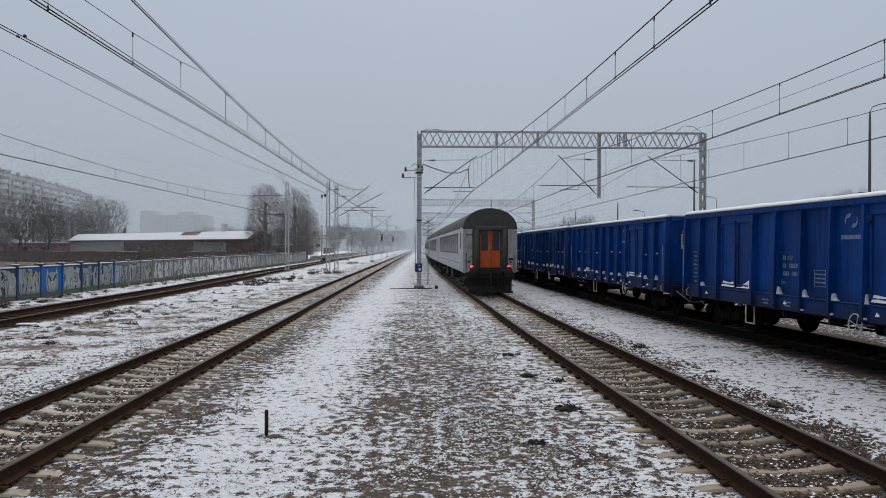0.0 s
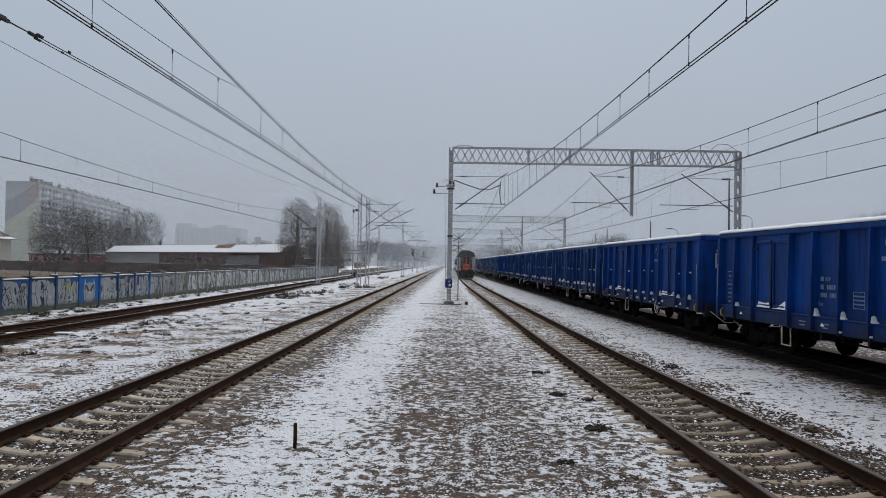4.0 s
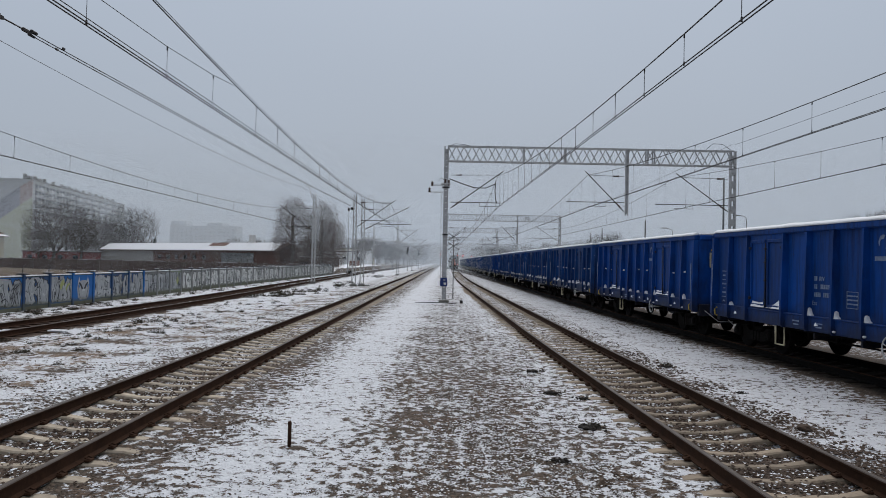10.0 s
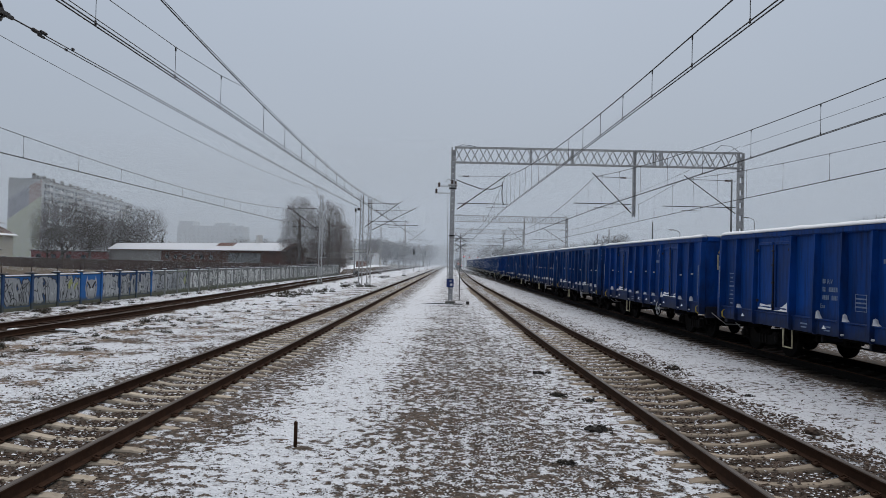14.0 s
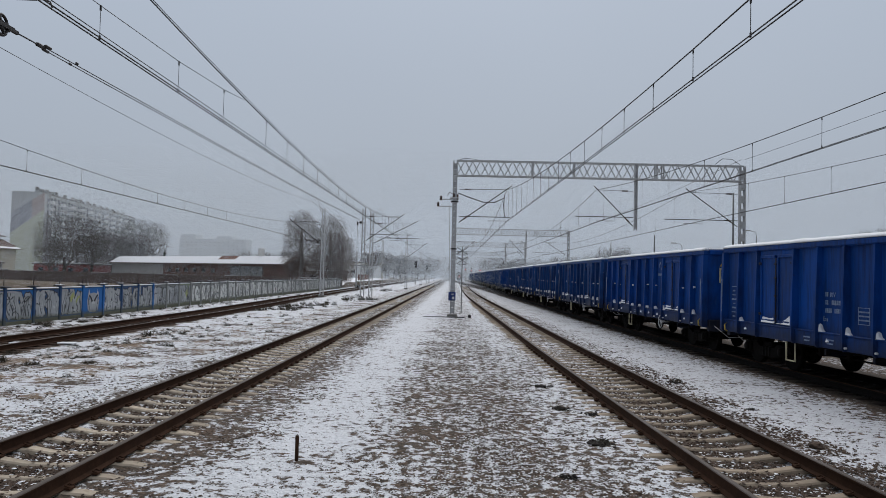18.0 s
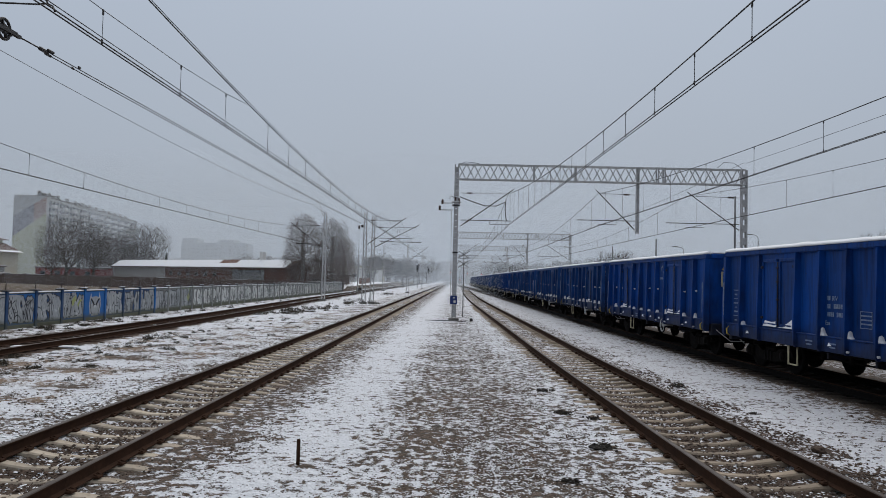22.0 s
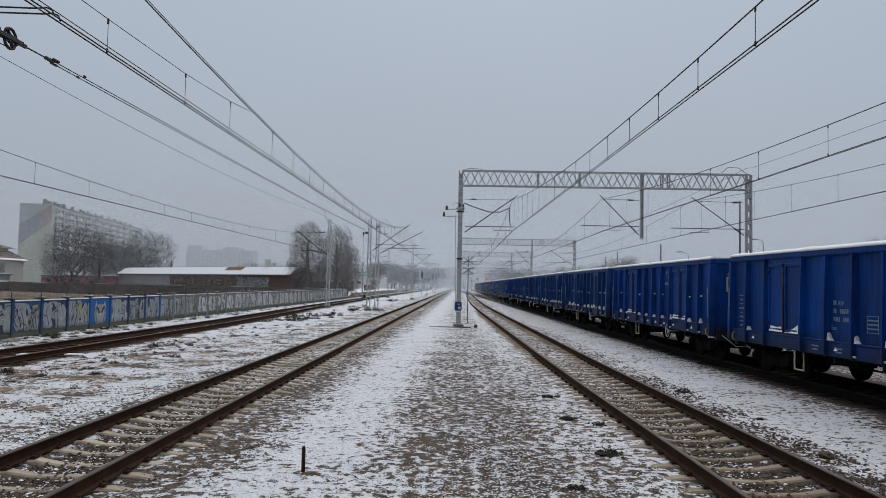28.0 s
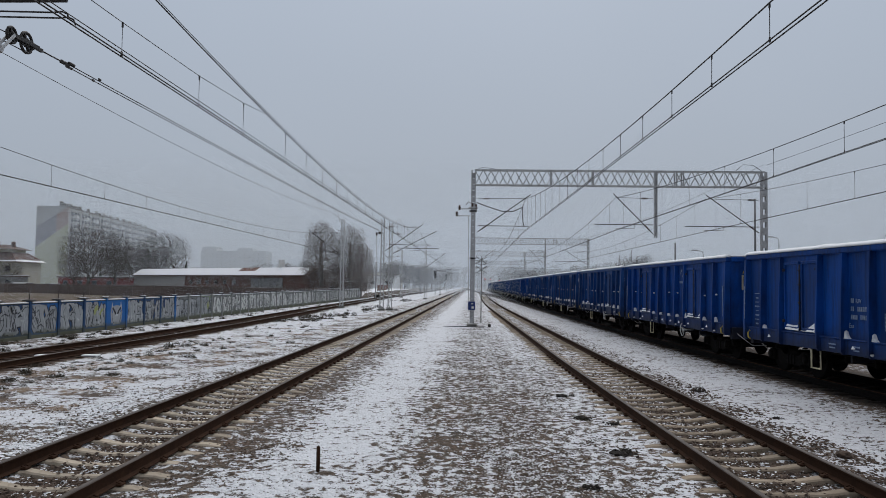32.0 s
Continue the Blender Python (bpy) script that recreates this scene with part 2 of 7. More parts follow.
def materials():
    M["ground"] = ground_material()
    M["snow"] = worn("old_snow", SNOW, (0.74, 0.755, 0.78), 2.0, 0.75, bump=0.3, dist=0.01, fine=25, vary=0.03)
    M["rail"] = worn("brown_rail_steel", (0.034, 0.0175, 0.011), (0.054, 0.028, 0.017), 4.0, 0.95, 0.0, spec=0.08, dirt=(0.07, 0.036, 0.02), dirt_amount=0.35)
    M["rail_top"] = worn("rolled_rail_head", (0.060, 0.042, 0.032), (0.042, 0.028, 0.020), 2.0, 0.6, 0.15, bump=0.05)
    M["sleeper"] = worn("weathered_concrete", (0.47, 0.40, 0.31), (0.36, 0.305, 0.24), 3.0, 0.9, dirt=(0.16, 0.115, 0.08), dirt_amount=0.45, vary=0.2)
    M["dusty_sleeper"] = worn("dusty_concrete", (0.31, 0.25, 0.185), (0.23, 0.184, 0.136), 3.0, 0.9, dirt=(0.13, 0.09, 0.06), dirt_amount=0.55, vary=0.2)
    # sleepers under the wagons, with the shade there put into their colour
    M["old_sleeper"] = worn("dark_shaded_sleeper", (0.022, 0.017, 0.014), (0.034, 0.025, 0.020), 3.0, 0.95, vary=0.2, spec=0.15)
    M["brown_sleeper"] = worn("rusty_brown_sleeper", (0.042, 0.026, 0.019), (0.062, 0.040, 0.029), 3.0, 0.95, vary=0.25, spec=0.15)
    M["stone"] = worn("ballast_stone", (0.105, 0.068, 0.047), (0.045, 0.033, 0.026), 9.0, 0.9, fine=60, kind="World")
    M["blue"] = wagon_paint("streaked_blue_paint", (0.0012, 0.037, 0.180), (0.0018, 0.053, 0.265))
    # blue of the farther wagons, greyed in its colour for the haze
    M["blue_hazed"] = wagon_paint("hazed_blue_paint", (0.0085, 0.042, 0.150), (0.0130, 0.060, 0.210))
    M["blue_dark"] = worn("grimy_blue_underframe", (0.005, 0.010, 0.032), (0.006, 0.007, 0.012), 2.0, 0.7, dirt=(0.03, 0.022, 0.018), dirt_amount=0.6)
    # brake dust on the running gear; on the freight rails also painted-in shade
    M["black"] = worn("dust_and_shade_black", (0.004, 0.0038, 0.0038), (0.008, 0.0068, 0.006), 3.0, 0.9, dirt=(0.02, 0.013, 0.010), dirt_amount=0.3, spec=0.1)
    M["stencil"] = worn("faded_white_stencil", (0.24, 0.30, 0.40), (0.09, 0.14, 0.27), 14.0, 0.7)
    M["cream"] = worn("chipped_cream_paint", (0.62, 0.56, 0.38), (0.5, 0.44, 0.3), 6.0, 0.6)
    M["yellow"] = worn("yellow_paint", (0.55, 0.42, 0.06), (0.4, 0.3, 0.05), 6.0, 0.6)
    M["galv"] = worn("galvanised_steel", (0.56, 0.57, 0.58), (0.39, 0.395, 0.40), 4.0, 0.65, 0.1, bump=0.1, dirt=(0.13, 0.11, 0.09), dirt_amount=0.5)
    M["concrete"] = worn("grey_concrete", (0.22, 0.21, 0.195), (0.15, 0.145, 0.135), 2.5, 0.9, dirt=(0.12, 0.11, 0.09), dirt_amount=0.5)
    M["wire"] = worn("dark_copper_wire", (0.030, 0.028, 0.028), (0.045, 0.04, 0.038), 5.0, 0.6, 0.3)
    M["insulator"] = worn("brown_porcelain", (0.05, 0.025, 0.018), (0.07, 0.035, 0.025), 5.0, 0.3)
    M["coach"] = worn("light_grey_coach_paint", (0.56, 0.57, 0.59), (0.47, 0.48, 0.50), 0.8, 0.42, bump=0.05, dirt=(0.18, 0.16, 0.14), dirt_amount=0.5)
    M["coach_end"] = worn("grimy_grey_coach_end", (0.44, 0.44, 0.43), (0.33, 0.32, 0.30), 1.6, 0.6, bump=0.1, dirt=(0.10, 0.085, 0.07), dirt_amount=0.6)
    M["roof"] = worn("sooty_roof_paint", (0.055, 0.054, 0.052), (0.075, 0.07, 0.064), 1.5, 0.8, dirt=(0.11, 0.10, 0.085), dirt_amount=0.4)
    M["grime"] = worn("road_grime_grey", (0.026, 0.024, 0.022), (0.042, 0.038, 0.034), 4.0, 0.9, dirt=(0.09, 0.085, 0.08), dirt_amount=0.35, spec=0.2)
    M["rubber"] = worn("black_rubber", (0.012, 0.012, 0.013), (0.02, 0.02, 0.02), 4.0, 0.75)
    M["orange"] = worn("orange_door_paint", (0.58, 0.095, 0.016), (0.48, 0.075, 0.013), 2.0, 0.45, bump=0.05, dirt=(0.25, 0.08, 0.03))
    M["chrome"] = worn("worn_chrome", (0.6, 0.6, 0.6), (0.5, 0.5, 0.5), 5.0, 0.25, 0.9)
    M["blue_box"] = worn("blue_enamel_box", (0.012, 0.03, 0.13), (0.015, 0.036, 0.16), 5.0, 0.45)
    M["white"] = worn("white_enamel", (0.78, 0.78, 0.76), (0.68, 0.68, 0.66), 5.0, 0.5)
    M["brick"] = brick_material("red_brick", (0.165, 0.062, 0.042), (0.11, 0.05, 0.038))
    M["brown_wall"] = worn("dark_brown_brick", (0.145, 0.108, 0.095), (0.105, 0.080, 0.072), 0.6, 0.9, dirt=(0.14, 0.11, 0.095), dirt_amount=0.5)
    M["plaster"] = worn("pale_plaster", (0.36, 0.35, 0.33), (0.30, 0.29, 0.28), 0.5, 0.9)
    M["bark"] = worn("grey_brown_bark", (0.055, 0.044, 0.037), (0.08, 0.066, 0.056), 4.0, 0.95)
    M["birch"] = worn("birch_bark", (0.34, 0.33, 0.31), (0.10, 0.09, 0.08), 5.0, 0.9)
    M["twig"] = worn("bare_twigs", (0.062, 0.048, 0.041), (0.085, 0.066, 0.056), 1.0, 0.95)
    M["birch_twig"] = worn("birch_twigs", (0.21, 0.18, 0.17), (0.27, 0.235, 0.22), 1.0, 0.95)
    M["needles"] = worn("dark_spruce_needles", (0.020, 0.034, 0.026), (0.03, 0.045, 0.034), 2.0, 0.9)
    M["weed"] = worn("withered_weed", (0.026, 0.025, 0.014), (0.050, 0.038, 0.022), 3.0, 0.95)
    M["glass"] = worn("dark_window_glass", (0.018, 0.021, 0.026), (0.03, 0.034, 0.04), 0.7, 0.08, spec=0.6, bump=0.0)
    M["tail_red"] = glow("red_lamp", (1.0, 0.03, 0.06), 4.0)
    M["signal_red"] = glow("red_signal", (1.0, 0.05, 0.05), 6.0)
    M["mist"] = mist_material()
    M["grey_panel"] = wall_paint("grey_fence_panel", (0.17, 0.175, 0.17), (0.26, 0.265, 0.255))
    M["blue_panel"] = wall_paint("bright_blue_fence_panel", (0.018, 0.115, 0.36), (0.022, 0.15, 0.44))
    M["navy_panel"] = wall_paint("navy_fence_panel", (0.022, 0.062, 0.16), (0.04, 0.09, 0.20))
    M["green_panel"] = wall_paint("faded_green_fence_panel", (0.22, 0.27, 0.17), (0.28, 0.32, 0.22))
    M["silver_spray"] = wall_paint("silver_spray_paint", (0.40, 0.42, 0.435), (0.30, 0.315, 0.33))
    M["pale_spray"] = wall_paint("pale_grey_spray_paint", (0.72, 0.73, 0.71), (0.56, 0.57, 0.56))
    M["black_spray"] = wall_paint("black_spray_paint", (0.022, 0.023, 0.03), (0.045, 0.047, 0.055))
    M["white_spray"] = wall_paint("white_spray_paint", (0.55, 0.57, 0.58), (0.42, 0.44, 0.45))
    M["lime_spray"] = wall_paint("lime_spray_paint", (0.32, 0.36, 0.14), (0.40, 0.42, 0.16))
    M["wall_letters"] = graffiti_material("sprayed_plaster", (0.33, 0.33, 0.32), (0.38, 0.38, 0.37), 0.02)
    M["soil"] = worn("bare_brown_soil", (0.11, 0.082, 0.060), (0.065, 0.050, 0.038), 14.0, 0.95, bump=0.8, dist=0.02, fine=70)
    M["clod"] = worn("wet_black_earth", (0.014, 0.012, 0.010), (0.028, 0.022, 0.017), 14.0, 0.95, bump=0.8, dist=0.02, fine=70)
    M["block"] = worn("grey_panel_stucco", (0.48, 0.49, 0.48), (0.42, 0.43, 0.43), 0.08, 0.9)
    M["block_paint"] = mural_material()
    M["balcony"] = worn("pale_balcony", (0.74, 0.74, 0.73), (0.64, 0.64, 0.63), 0.5, 0.8)
    M["house"] = worn("cream_stucco", (0.62, 0.59, 0.47), (0.55, 0.52, 0.42), 0.3, 0.9)
    M["tile"] = worn("brown_roof_tiles", (0.085, 0.05, 0.042), (0.11, 0.065, 0.05), 0.8, 0.85)
    M["rust"] = worn("rusty_sheet", (0.16, 0.07, 0.045), (0.11, 0.055, 0.04), 1.0, 0.85)
    M["red_wall"] = worn("dull_red_paint", (0.26, 0.055, 0.055), (0.21, 0.05, 0.048), 0.6, 0.8)
    M["lamp_pole"] = worn("grey_lamp_pole", (0.12, 0.125, 0.13), (0.16, 0.16, 0.165), 1.0, 0.7)
    M["hill"] = worn("far_wood", (0.060, 0.055, 0.050), (0.12, 0.115, 0.11), 0.05, 0.95, fine=0.4)
    M["fence_pale"] = worn("weathered_fence_concrete", (0.30, 0.305, 0.30), (0.20, 0.205, 0.20), 2.0, 0.9, dirt=(0.07, 0.07, 0.06), dirt_amount=0.5)
    M["fence_grey"] = worn("dirty_fence_concrete", (0.050, 0.053, 0.058), (0.032, 0.034, 0.038), 2.0, 0.9, dirt=(0.07, 0.07, 0.06), dirt_amount=0.5)
    M["moss"] = worn("mossy_concrete", (0.09, 0.095, 0.055), (0.13, 0.13, 0.10), 2.0, 0.95)


def graffiti_material(name, low, high, sparse):
    """Silver sprayed letters with bold black outlines over a wall colour; each panel has its own."""
    n = Nodes(name)
    co = n.coord("Object")
    r = n.random()
    sh = n.t.nodes.new("ShaderNodeVectorMath")
    sh.operation = "ADD"
    cmb = n.t.nodes.new("ShaderNodeCombineXYZ")
    n.put(cmb.inputs[0], n.math("MULTIPLY", r, 57.0))
    n.put(cmb.inputs[1], n.math("MULTIPLY", r, 31.0))
    n.t.links.new(n.coord("Object", (1, 1, 0.62)), sh.inputs[0])
    n.t.links.new(cmb.outputs[0], sh.inputs[1])
    p = sh.outputs[0]
    z = n.xyz(co)[2]
    shapes = n.math("SUBTRACT", n.noise(p, 1.7, 2, 0.45, 1.2), n.span(z, 0.75, 1.45, -0.02, 0.03 + sparse))
    fill = n.span(shapes, 0.41, 0.42)
    wall = n.mix(n.noise(p, 3, 4), low, high)
    silver = n.mix(n.span(n.noise(p, 5, 4), 0.35, 0.65), (0.44, 0.455, 0.47), (0.27, 0.285, 0.30))
    green = n.math("MULTIPLY", n.span(r, 0.86, 0.87), n.span(n.noise(p, 1.0, 2), 0.45, 0.5))
    silver = n.mix(n.math("MULTIPLY", green, 0.55), silver, (0.22, 0.30, 0.12))
    c = n.mix(fill, wall, silver)
    line = n.span(n.math("ABSOLUTE", n.math("SUBTRACT", shapes, 0.415)), 0.030, 0.042, 1.0, 0.0)
    inner = n.math("MULTIPLY", n.span(n.math("ABSOLUTE", n.math("SUBTRACT", n.noise(p, 2.9, 1, 0.4, 1.6), 0.5)), 0.014, 0.024, 1.0, 0.0), fill)
    blot = n.math("MULTIPLY", n.span(n.noise(p, 4.5, 1, 0.4, 1.0), 0.58, 0.60), fill)
    ink = n.math("MAXIMUM", n.math("MAXIMUM", line, inner), blot)
    c = n.mix(n.math("MULTIPLY", ink, 0.92), c, (0.016, 0.016, 0.020))
    # green-brown damp above the ground, and grime over all
    foot = n.math("ADD", z, n.math("MULTIPLY", n.noise(p, 3, 3), 0.35))
    c = n.mix(n.span(foot, 0.34, 0.55, 0.85, 0.0), c, (0.075, 0.078, 0.052))
    c = n.mix(n.span(n.noise(p, 1.6, 5, 0.7), 0.45, 0.75, 0.0, 0.4), c, (0.085, 0.085, 0.080))
    n.bump(n.noise(p, 25, 3), 0.3, 0.006)
    return n.done(c, 0.85)


def wall_paint(name, a, b):
    """Paint on a rough fence panel: patchy, with rain streaks and green-brown damp above the ground."""
    n = Nodes(name)
    co = n.coord("World")
    c = n.mix(n.span(n.noise(co, 2.6, 4, 0.65), 0.35, 0.65), a, b)
    c = n.mix(n.span(n.noise(n.coord("World", (1, 4, 0.4)), 3.0, 4, 0.7), 0.52, 0.75, 0.0, 0.5), c, (0.08, 0.08, 0.075))
    foot = n.math("ADD", n.xyz(co)[2], n.math("MULTIPLY", n.noise(co, 3, 3), 0.35))
    c = n.mix(n.span(foot, 0.36, 0.56, 0.75, 0.0), c, (0.085, 0.09, 0.055))
    n.bump(n.noise(co, 25, 3), 0.3, 0.006)
    return n.done(c, 0.85)


def mural_material():
    """Yellow-green gable paint with slanting grey and rose fields."""
    n = Nodes("painted_gable")
    q = n.xyz(n.coord("Object"))
    low = n.math("SUBTRACT", q[2], n.math("MULTIPLY", q[0], 0.80))
    top = n.math("SUBTRACT", q[2], n.math("MULTIPLY", q[0], 0.70))
    band = n.mix(n.span(q[0], -4.4, -4.2), (0.20, 0.20, 0.245), (0.36, 0.235, 0.20))
    c = n.mix(n.span(low, 24.4, 24.7), (0.47, 0.49, 0.30), band)
    c = n.mix(n.span(top, 31.2, 31.5), c, (0.42, 0.43, 0.43))
    return n.done(n.mix(n.span(n.noise(n.coord("Object"), 0.3, 4), 0.3, 0.7, 0, 0.25), c, (0.3, 0.3, 0.29)), 0.9)


def wagon_paint(name, low, high):
    """Blue wagon paint, streaked downwards with rain, sooty dirt and rust."""
    n = Nodes(name)
    co = n.coord("Object")
    down = n.coord("Object", (1, 5, 0.35))
    big = n.noise(co, 1.1, 4)
    c = n.mix(n.span(big, 0.3, 0.7), low, high)
    c = n.mix(n.span(n.noise(down, 2.2, 4, 0.65), 0.46, 0.68, 0, 0.8), c, (0.0035, 0.018, 0.075))
    c = n.mix(n.span(n.noise(down, 6.0, 3, 0.7), 0.60, 0.75, 0, 0.35), c, (0.020, 0.060, 0.165))
    foot = n.math("ADD", n.xyz(co)[2], n.math("MULTIPLY", n.noise(co, 3.0, 3), 0.7))
    c = n.mix(n.span(foot, 1.45, 2.0, 0.8, 0.0), c, (0.010, 0.014, 0.030))
    c = n.mix(n.span(n.noise(co, 9.0, 4, 0.7), 0.66, 0.72, 0, 0.7), c, (0.035, 0.020, 0.016))
    c = n.mix(1.0, c, n.ramp(n.random(), [(0, 0.78), (1, 1.16)]), "MULTIPLY")
    n.bump(n.noise(n.coord("Object", (1, 1, 0.6)), 2.6, 3), 0.5, 0.03)
    return n.done(c, n.span(big, 0.2, 0.8, 0.45, 0.65), 0.0, 0.18)


def glow(name, color, power):
    n = Nodes(name)
    n.b.inputs["Emission Color"].default_value = (*color, 1)
    n.b.inputs["Emission Strength"].default_value = power
    return n.done(color, 0.3)


def brick_material(name, a, b):
    n = Nodes(name)
    co = n.coord("Object")
    t = n.t.nodes.new("ShaderNodeTexBrick")
    mp = n.t.nodes.new("ShaderNodeMapping")
    mp.inputs["Rotation"].default_value = (radians(90), 0, 0)
    n.t.links.new(co, mp.inputs["Vector"])
    n.t.links.new(mp.outputs[0], t.inputs["Vector"])
    t.inputs["Scale"].default_value = 1.0
    t.inputs["Brick Width"].default_value, t.inputs["Row Height"].default_value, t.inputs["Mortar Size"].default_value = 0.26, 0.077, 0.006
    t.inputs["Color1"].default_value, t.inputs["Color2"].default_value, t.inputs["Mortar"].default_value = (*a, 1), (*b, 1), (0.17, 0.15, 0.13, 1)
    c = n.mix(n.span(n.noise(co, 0.6, 4), 0.35, 0.7, 0, 0.6), t.outputs["Color"], (0.075, 0.06, 0.055))
    return n.done(c, 0.9)


def mist_material():
    """Fine water droplets: white, scattering light forwards and back alike."""
    n = Nodes("mist_droplets")
    d, tr, mx = (n.t.nodes.new(k) for k in ("ShaderNodeBsdfDiffuse", "ShaderNodeBsdfTranslucent", "ShaderNodeMixShader"))
    for s in (d, tr):
        s.inputs["Color"].default_value = (0.85, 0.925, 1.0, 1)
    n.t.links.new(d.outputs[0], mx.inputs[1])
    n.t.links.new(tr.outputs[0], mx.inputs[2])
    n.t.links.new(mx.outputs[0], n.out.inputs["Surface"])
    return n.m


materials()


# ---------------------------------------------------------------- mesh helpers
class Geo:
    """Gathers vertices and faces of one mesh."""

    def __init__(self):
        self.v, self.f, self.s, self.k = [], [], [], []
        self.slot = 0

    def add(self, verts, faces, smooth=False):
        o = len(self.v)
        self.v += [tuple(p) for p in verts]
        self.f += [tuple(o + i for i in f) for f in faces]
        self.s += [smooth] * len(faces)
        self.k += [self.slot] * len(faces)
        return self

    def box(self, x, y, z, sx, sy, sz, bev=0.0, m=None):
        """A box about (x, y, z), with chamfered edges where bev is given; m turns it about its middle."""
        hx, hy, hz = sx / 2, sy / 2, sz / 2
        if bev <= 0:
            vs = [(i * hx, j * hy, k * hz) for i in (-1, 1) for j in (-1, 1) for k in (-1, 1)]
            fs = [(0, 1, 3, 2), (4, 6, 7, 5), (0, 4, 5, 1), (2, 3, 7, 6), (0, 2, 6, 4), (1, 5, 7, 3)]
        else:
            b = min(bev, hx * 0.9, hy * 0.9, hz * 0.9)
            idx, vs, fs = {}, [], []
            for i in (-1, 1):
                for j in (-1, 1):
                    for k in (-1, 1):
                        for a in range(3):
                            p = [i * (hx - b), j * (hy - b), k * (hz - b)]
                            p[a] = (i * hx, j * hy, k * hz)[a]
                            idx[i, j, k, a] = len(vs)
                            vs.append(tuple(p))
            for a in range(3):
                u, w = [q for q in range(3) if q != a]
                for sgn in (-1, 1):
                    ring = []
                    for p, q in ((-1, -1), (1, -1), (1, 1), (-1, 1)):
                        c = [0, 0, 0]
                        c[a], c[u], c[w] = sgn, p, q
                        ring.append(idx[(*c, a)])
                    fs.append(tuple(ring))
                for p in (-1, 1):
                    for q in (-1, 1):
                        c0, c1 = [0, 0, 0], [0, 0, 0]
                        c0[a], c1[a] = -1, 1
                        c0[u] = c1[u] = p
                        c0[w] = c1[w] = q
                        fs.append((idx[(*c0, u)], idx[(*c1, u)], idx[(*c1, w)], idx[(*c0, w)]))
            for i in (-1, 1):
                for j in (-1, 1):
                    for k in (-1, 1):
                        fs.append((idx[i, j, k, 0], idx[i, j, k, 1], idx[i, j, k, 2]))
        if m is not None:
            vs = [m @ Vector(p) for p in vs]
        return self.add([(p[0] + x, p[1] + y, p[2] + z) for p in vs], fs)

    def beam(self, p, q, w, h, bev=0.0):
        """A bar from p to q, w wide and h high."""
        p, q = Vector(p), Vector(q)
        d = q - p
        m = d.to_track_quat("Y", "Z").to_matrix()
        c = (p + q) / 2
        return self.box(c.x, c.y, c.z, w, d.length, h, bev, m)

    def tube(self, pts, r, n=8, caps=True):
        """A round bar along pts; r may be one radius or one for each point."""
        pts = [Vector(p) for p in pts]
        rr = r if isinstance(r, (list, tuple)) else [r] * len(pts)
        vs, fs = [], []
        for i, p in enumerate(pts):
            d = (pts[min(i + 1, len(pts) - 1)] - pts[max(i - 1, 0)]).normalized()
            a = d.cross(Vector((0, 0, 1)) if abs(d.z) < 0.9 else Vector((1, 0, 0))).normalized()
            b = d.cross(a)
            vs += [p + rr[i] * (math.cos(2 * math.pi * k / n) * a + math.sin(2 * math.pi * k / n) * b) for k in range(n)]
        for i in range(len(pts) - 1):
            fs += [(i * n + k, i * n + (k + 1) % n, (i + 1) * n + (k + 1) % n, (i + 1) * n + k) for k in range(n)]
        self.add(vs, fs, n > 4)
        if caps:
            o = len(self.v) - len(vs)
            self.f += [tuple(o + k for k in range(n))[::-1], tuple(o + len(vs) - n + k for k in range(n))]
            self.s += [False, False]
            self.k += [self.slot] * 2
        return self

    def turned(self, c, axis, prof, n=16):
        """A solid of revolution about axis ('x', 'y', 'z') through c; prof: (radius, place along the axis)."""
        vs, fs = [], []
        for r, h in prof:
            for k in range(n):
                a = 2 * math.pi * k / n
                u, w = r * math.cos(a), r * math.sin(a)
                p = {"x": (h, u, w), "y": (u, h, w), "z": (u, w, h)}[axis]
                vs.append((c[0] + p[0], c[1] + p[1], c[2] + p[2]))
        for i in range(len(prof) - 1):
            fs += [(i * n + k, i * n + (k + 1) % n, (i + 1) * n + (k + 1) % n, (i + 1) * n + k) for k in range(n)]
        return self.add(vs, fs, True)

    def loft(self, rings, caps=True, smooth=False, closed=True):
        """Skins rings of equal length."""
        n, vs, fs = len(rings[0]), [], []
        for r in rings:
            vs += list(r)
        for i in range(len(rings) - 1):
            for k in range(n if closed else n - 1):
                fs.append((i * n + k, i * n + (k + 1) % n, (i + 1) * n + (k + 1) % n, (i + 1) * n + k))
        if caps:
            fs += [tuple(range(n))[::-1], tuple(range((len(rings) - 1) * n, len(rings) * n))]
        return self.add(vs, fs, smooth)

    def mesh(self, name, *mats):
        me = bpy.data.meshes.new(name)
        me.from_pydata(self.v, [], self.f)
        me.polygons.foreach_set("use_smooth", self.s)
        for m in mats:
            me.materials.append(M[m])
        if len(mats) > 1:
            me.polygons.foreach_set("material_index", self.k)
        b = bmesh.new()
        b.from_mesh(me)
        bmesh.ops.recalc_face_normals(b, faces=b.faces)
        b.to_mesh(me)
        b.free()
        me.update()
        return me


def base(name, m=None):
    """An empty at the foot of a thing."""
    ob = new(name)
    ob.empty_display_size = 0.2
    if m is not None:
        ob.matrix_basis = m
    return ob


def part(name, g, mat, parent, label="", m=None):
    """One mesh object under a thing or under a part."""
    me = g.mesh(name, *(mat if isinstance(mat, tuple) else (mat,))) if isinstance(g, Geo) else g
    ob = new(name, me)
    ob.parent = parent
    if m is not None:
        ob.matrix_basis = m
    return tagged(ob, label)


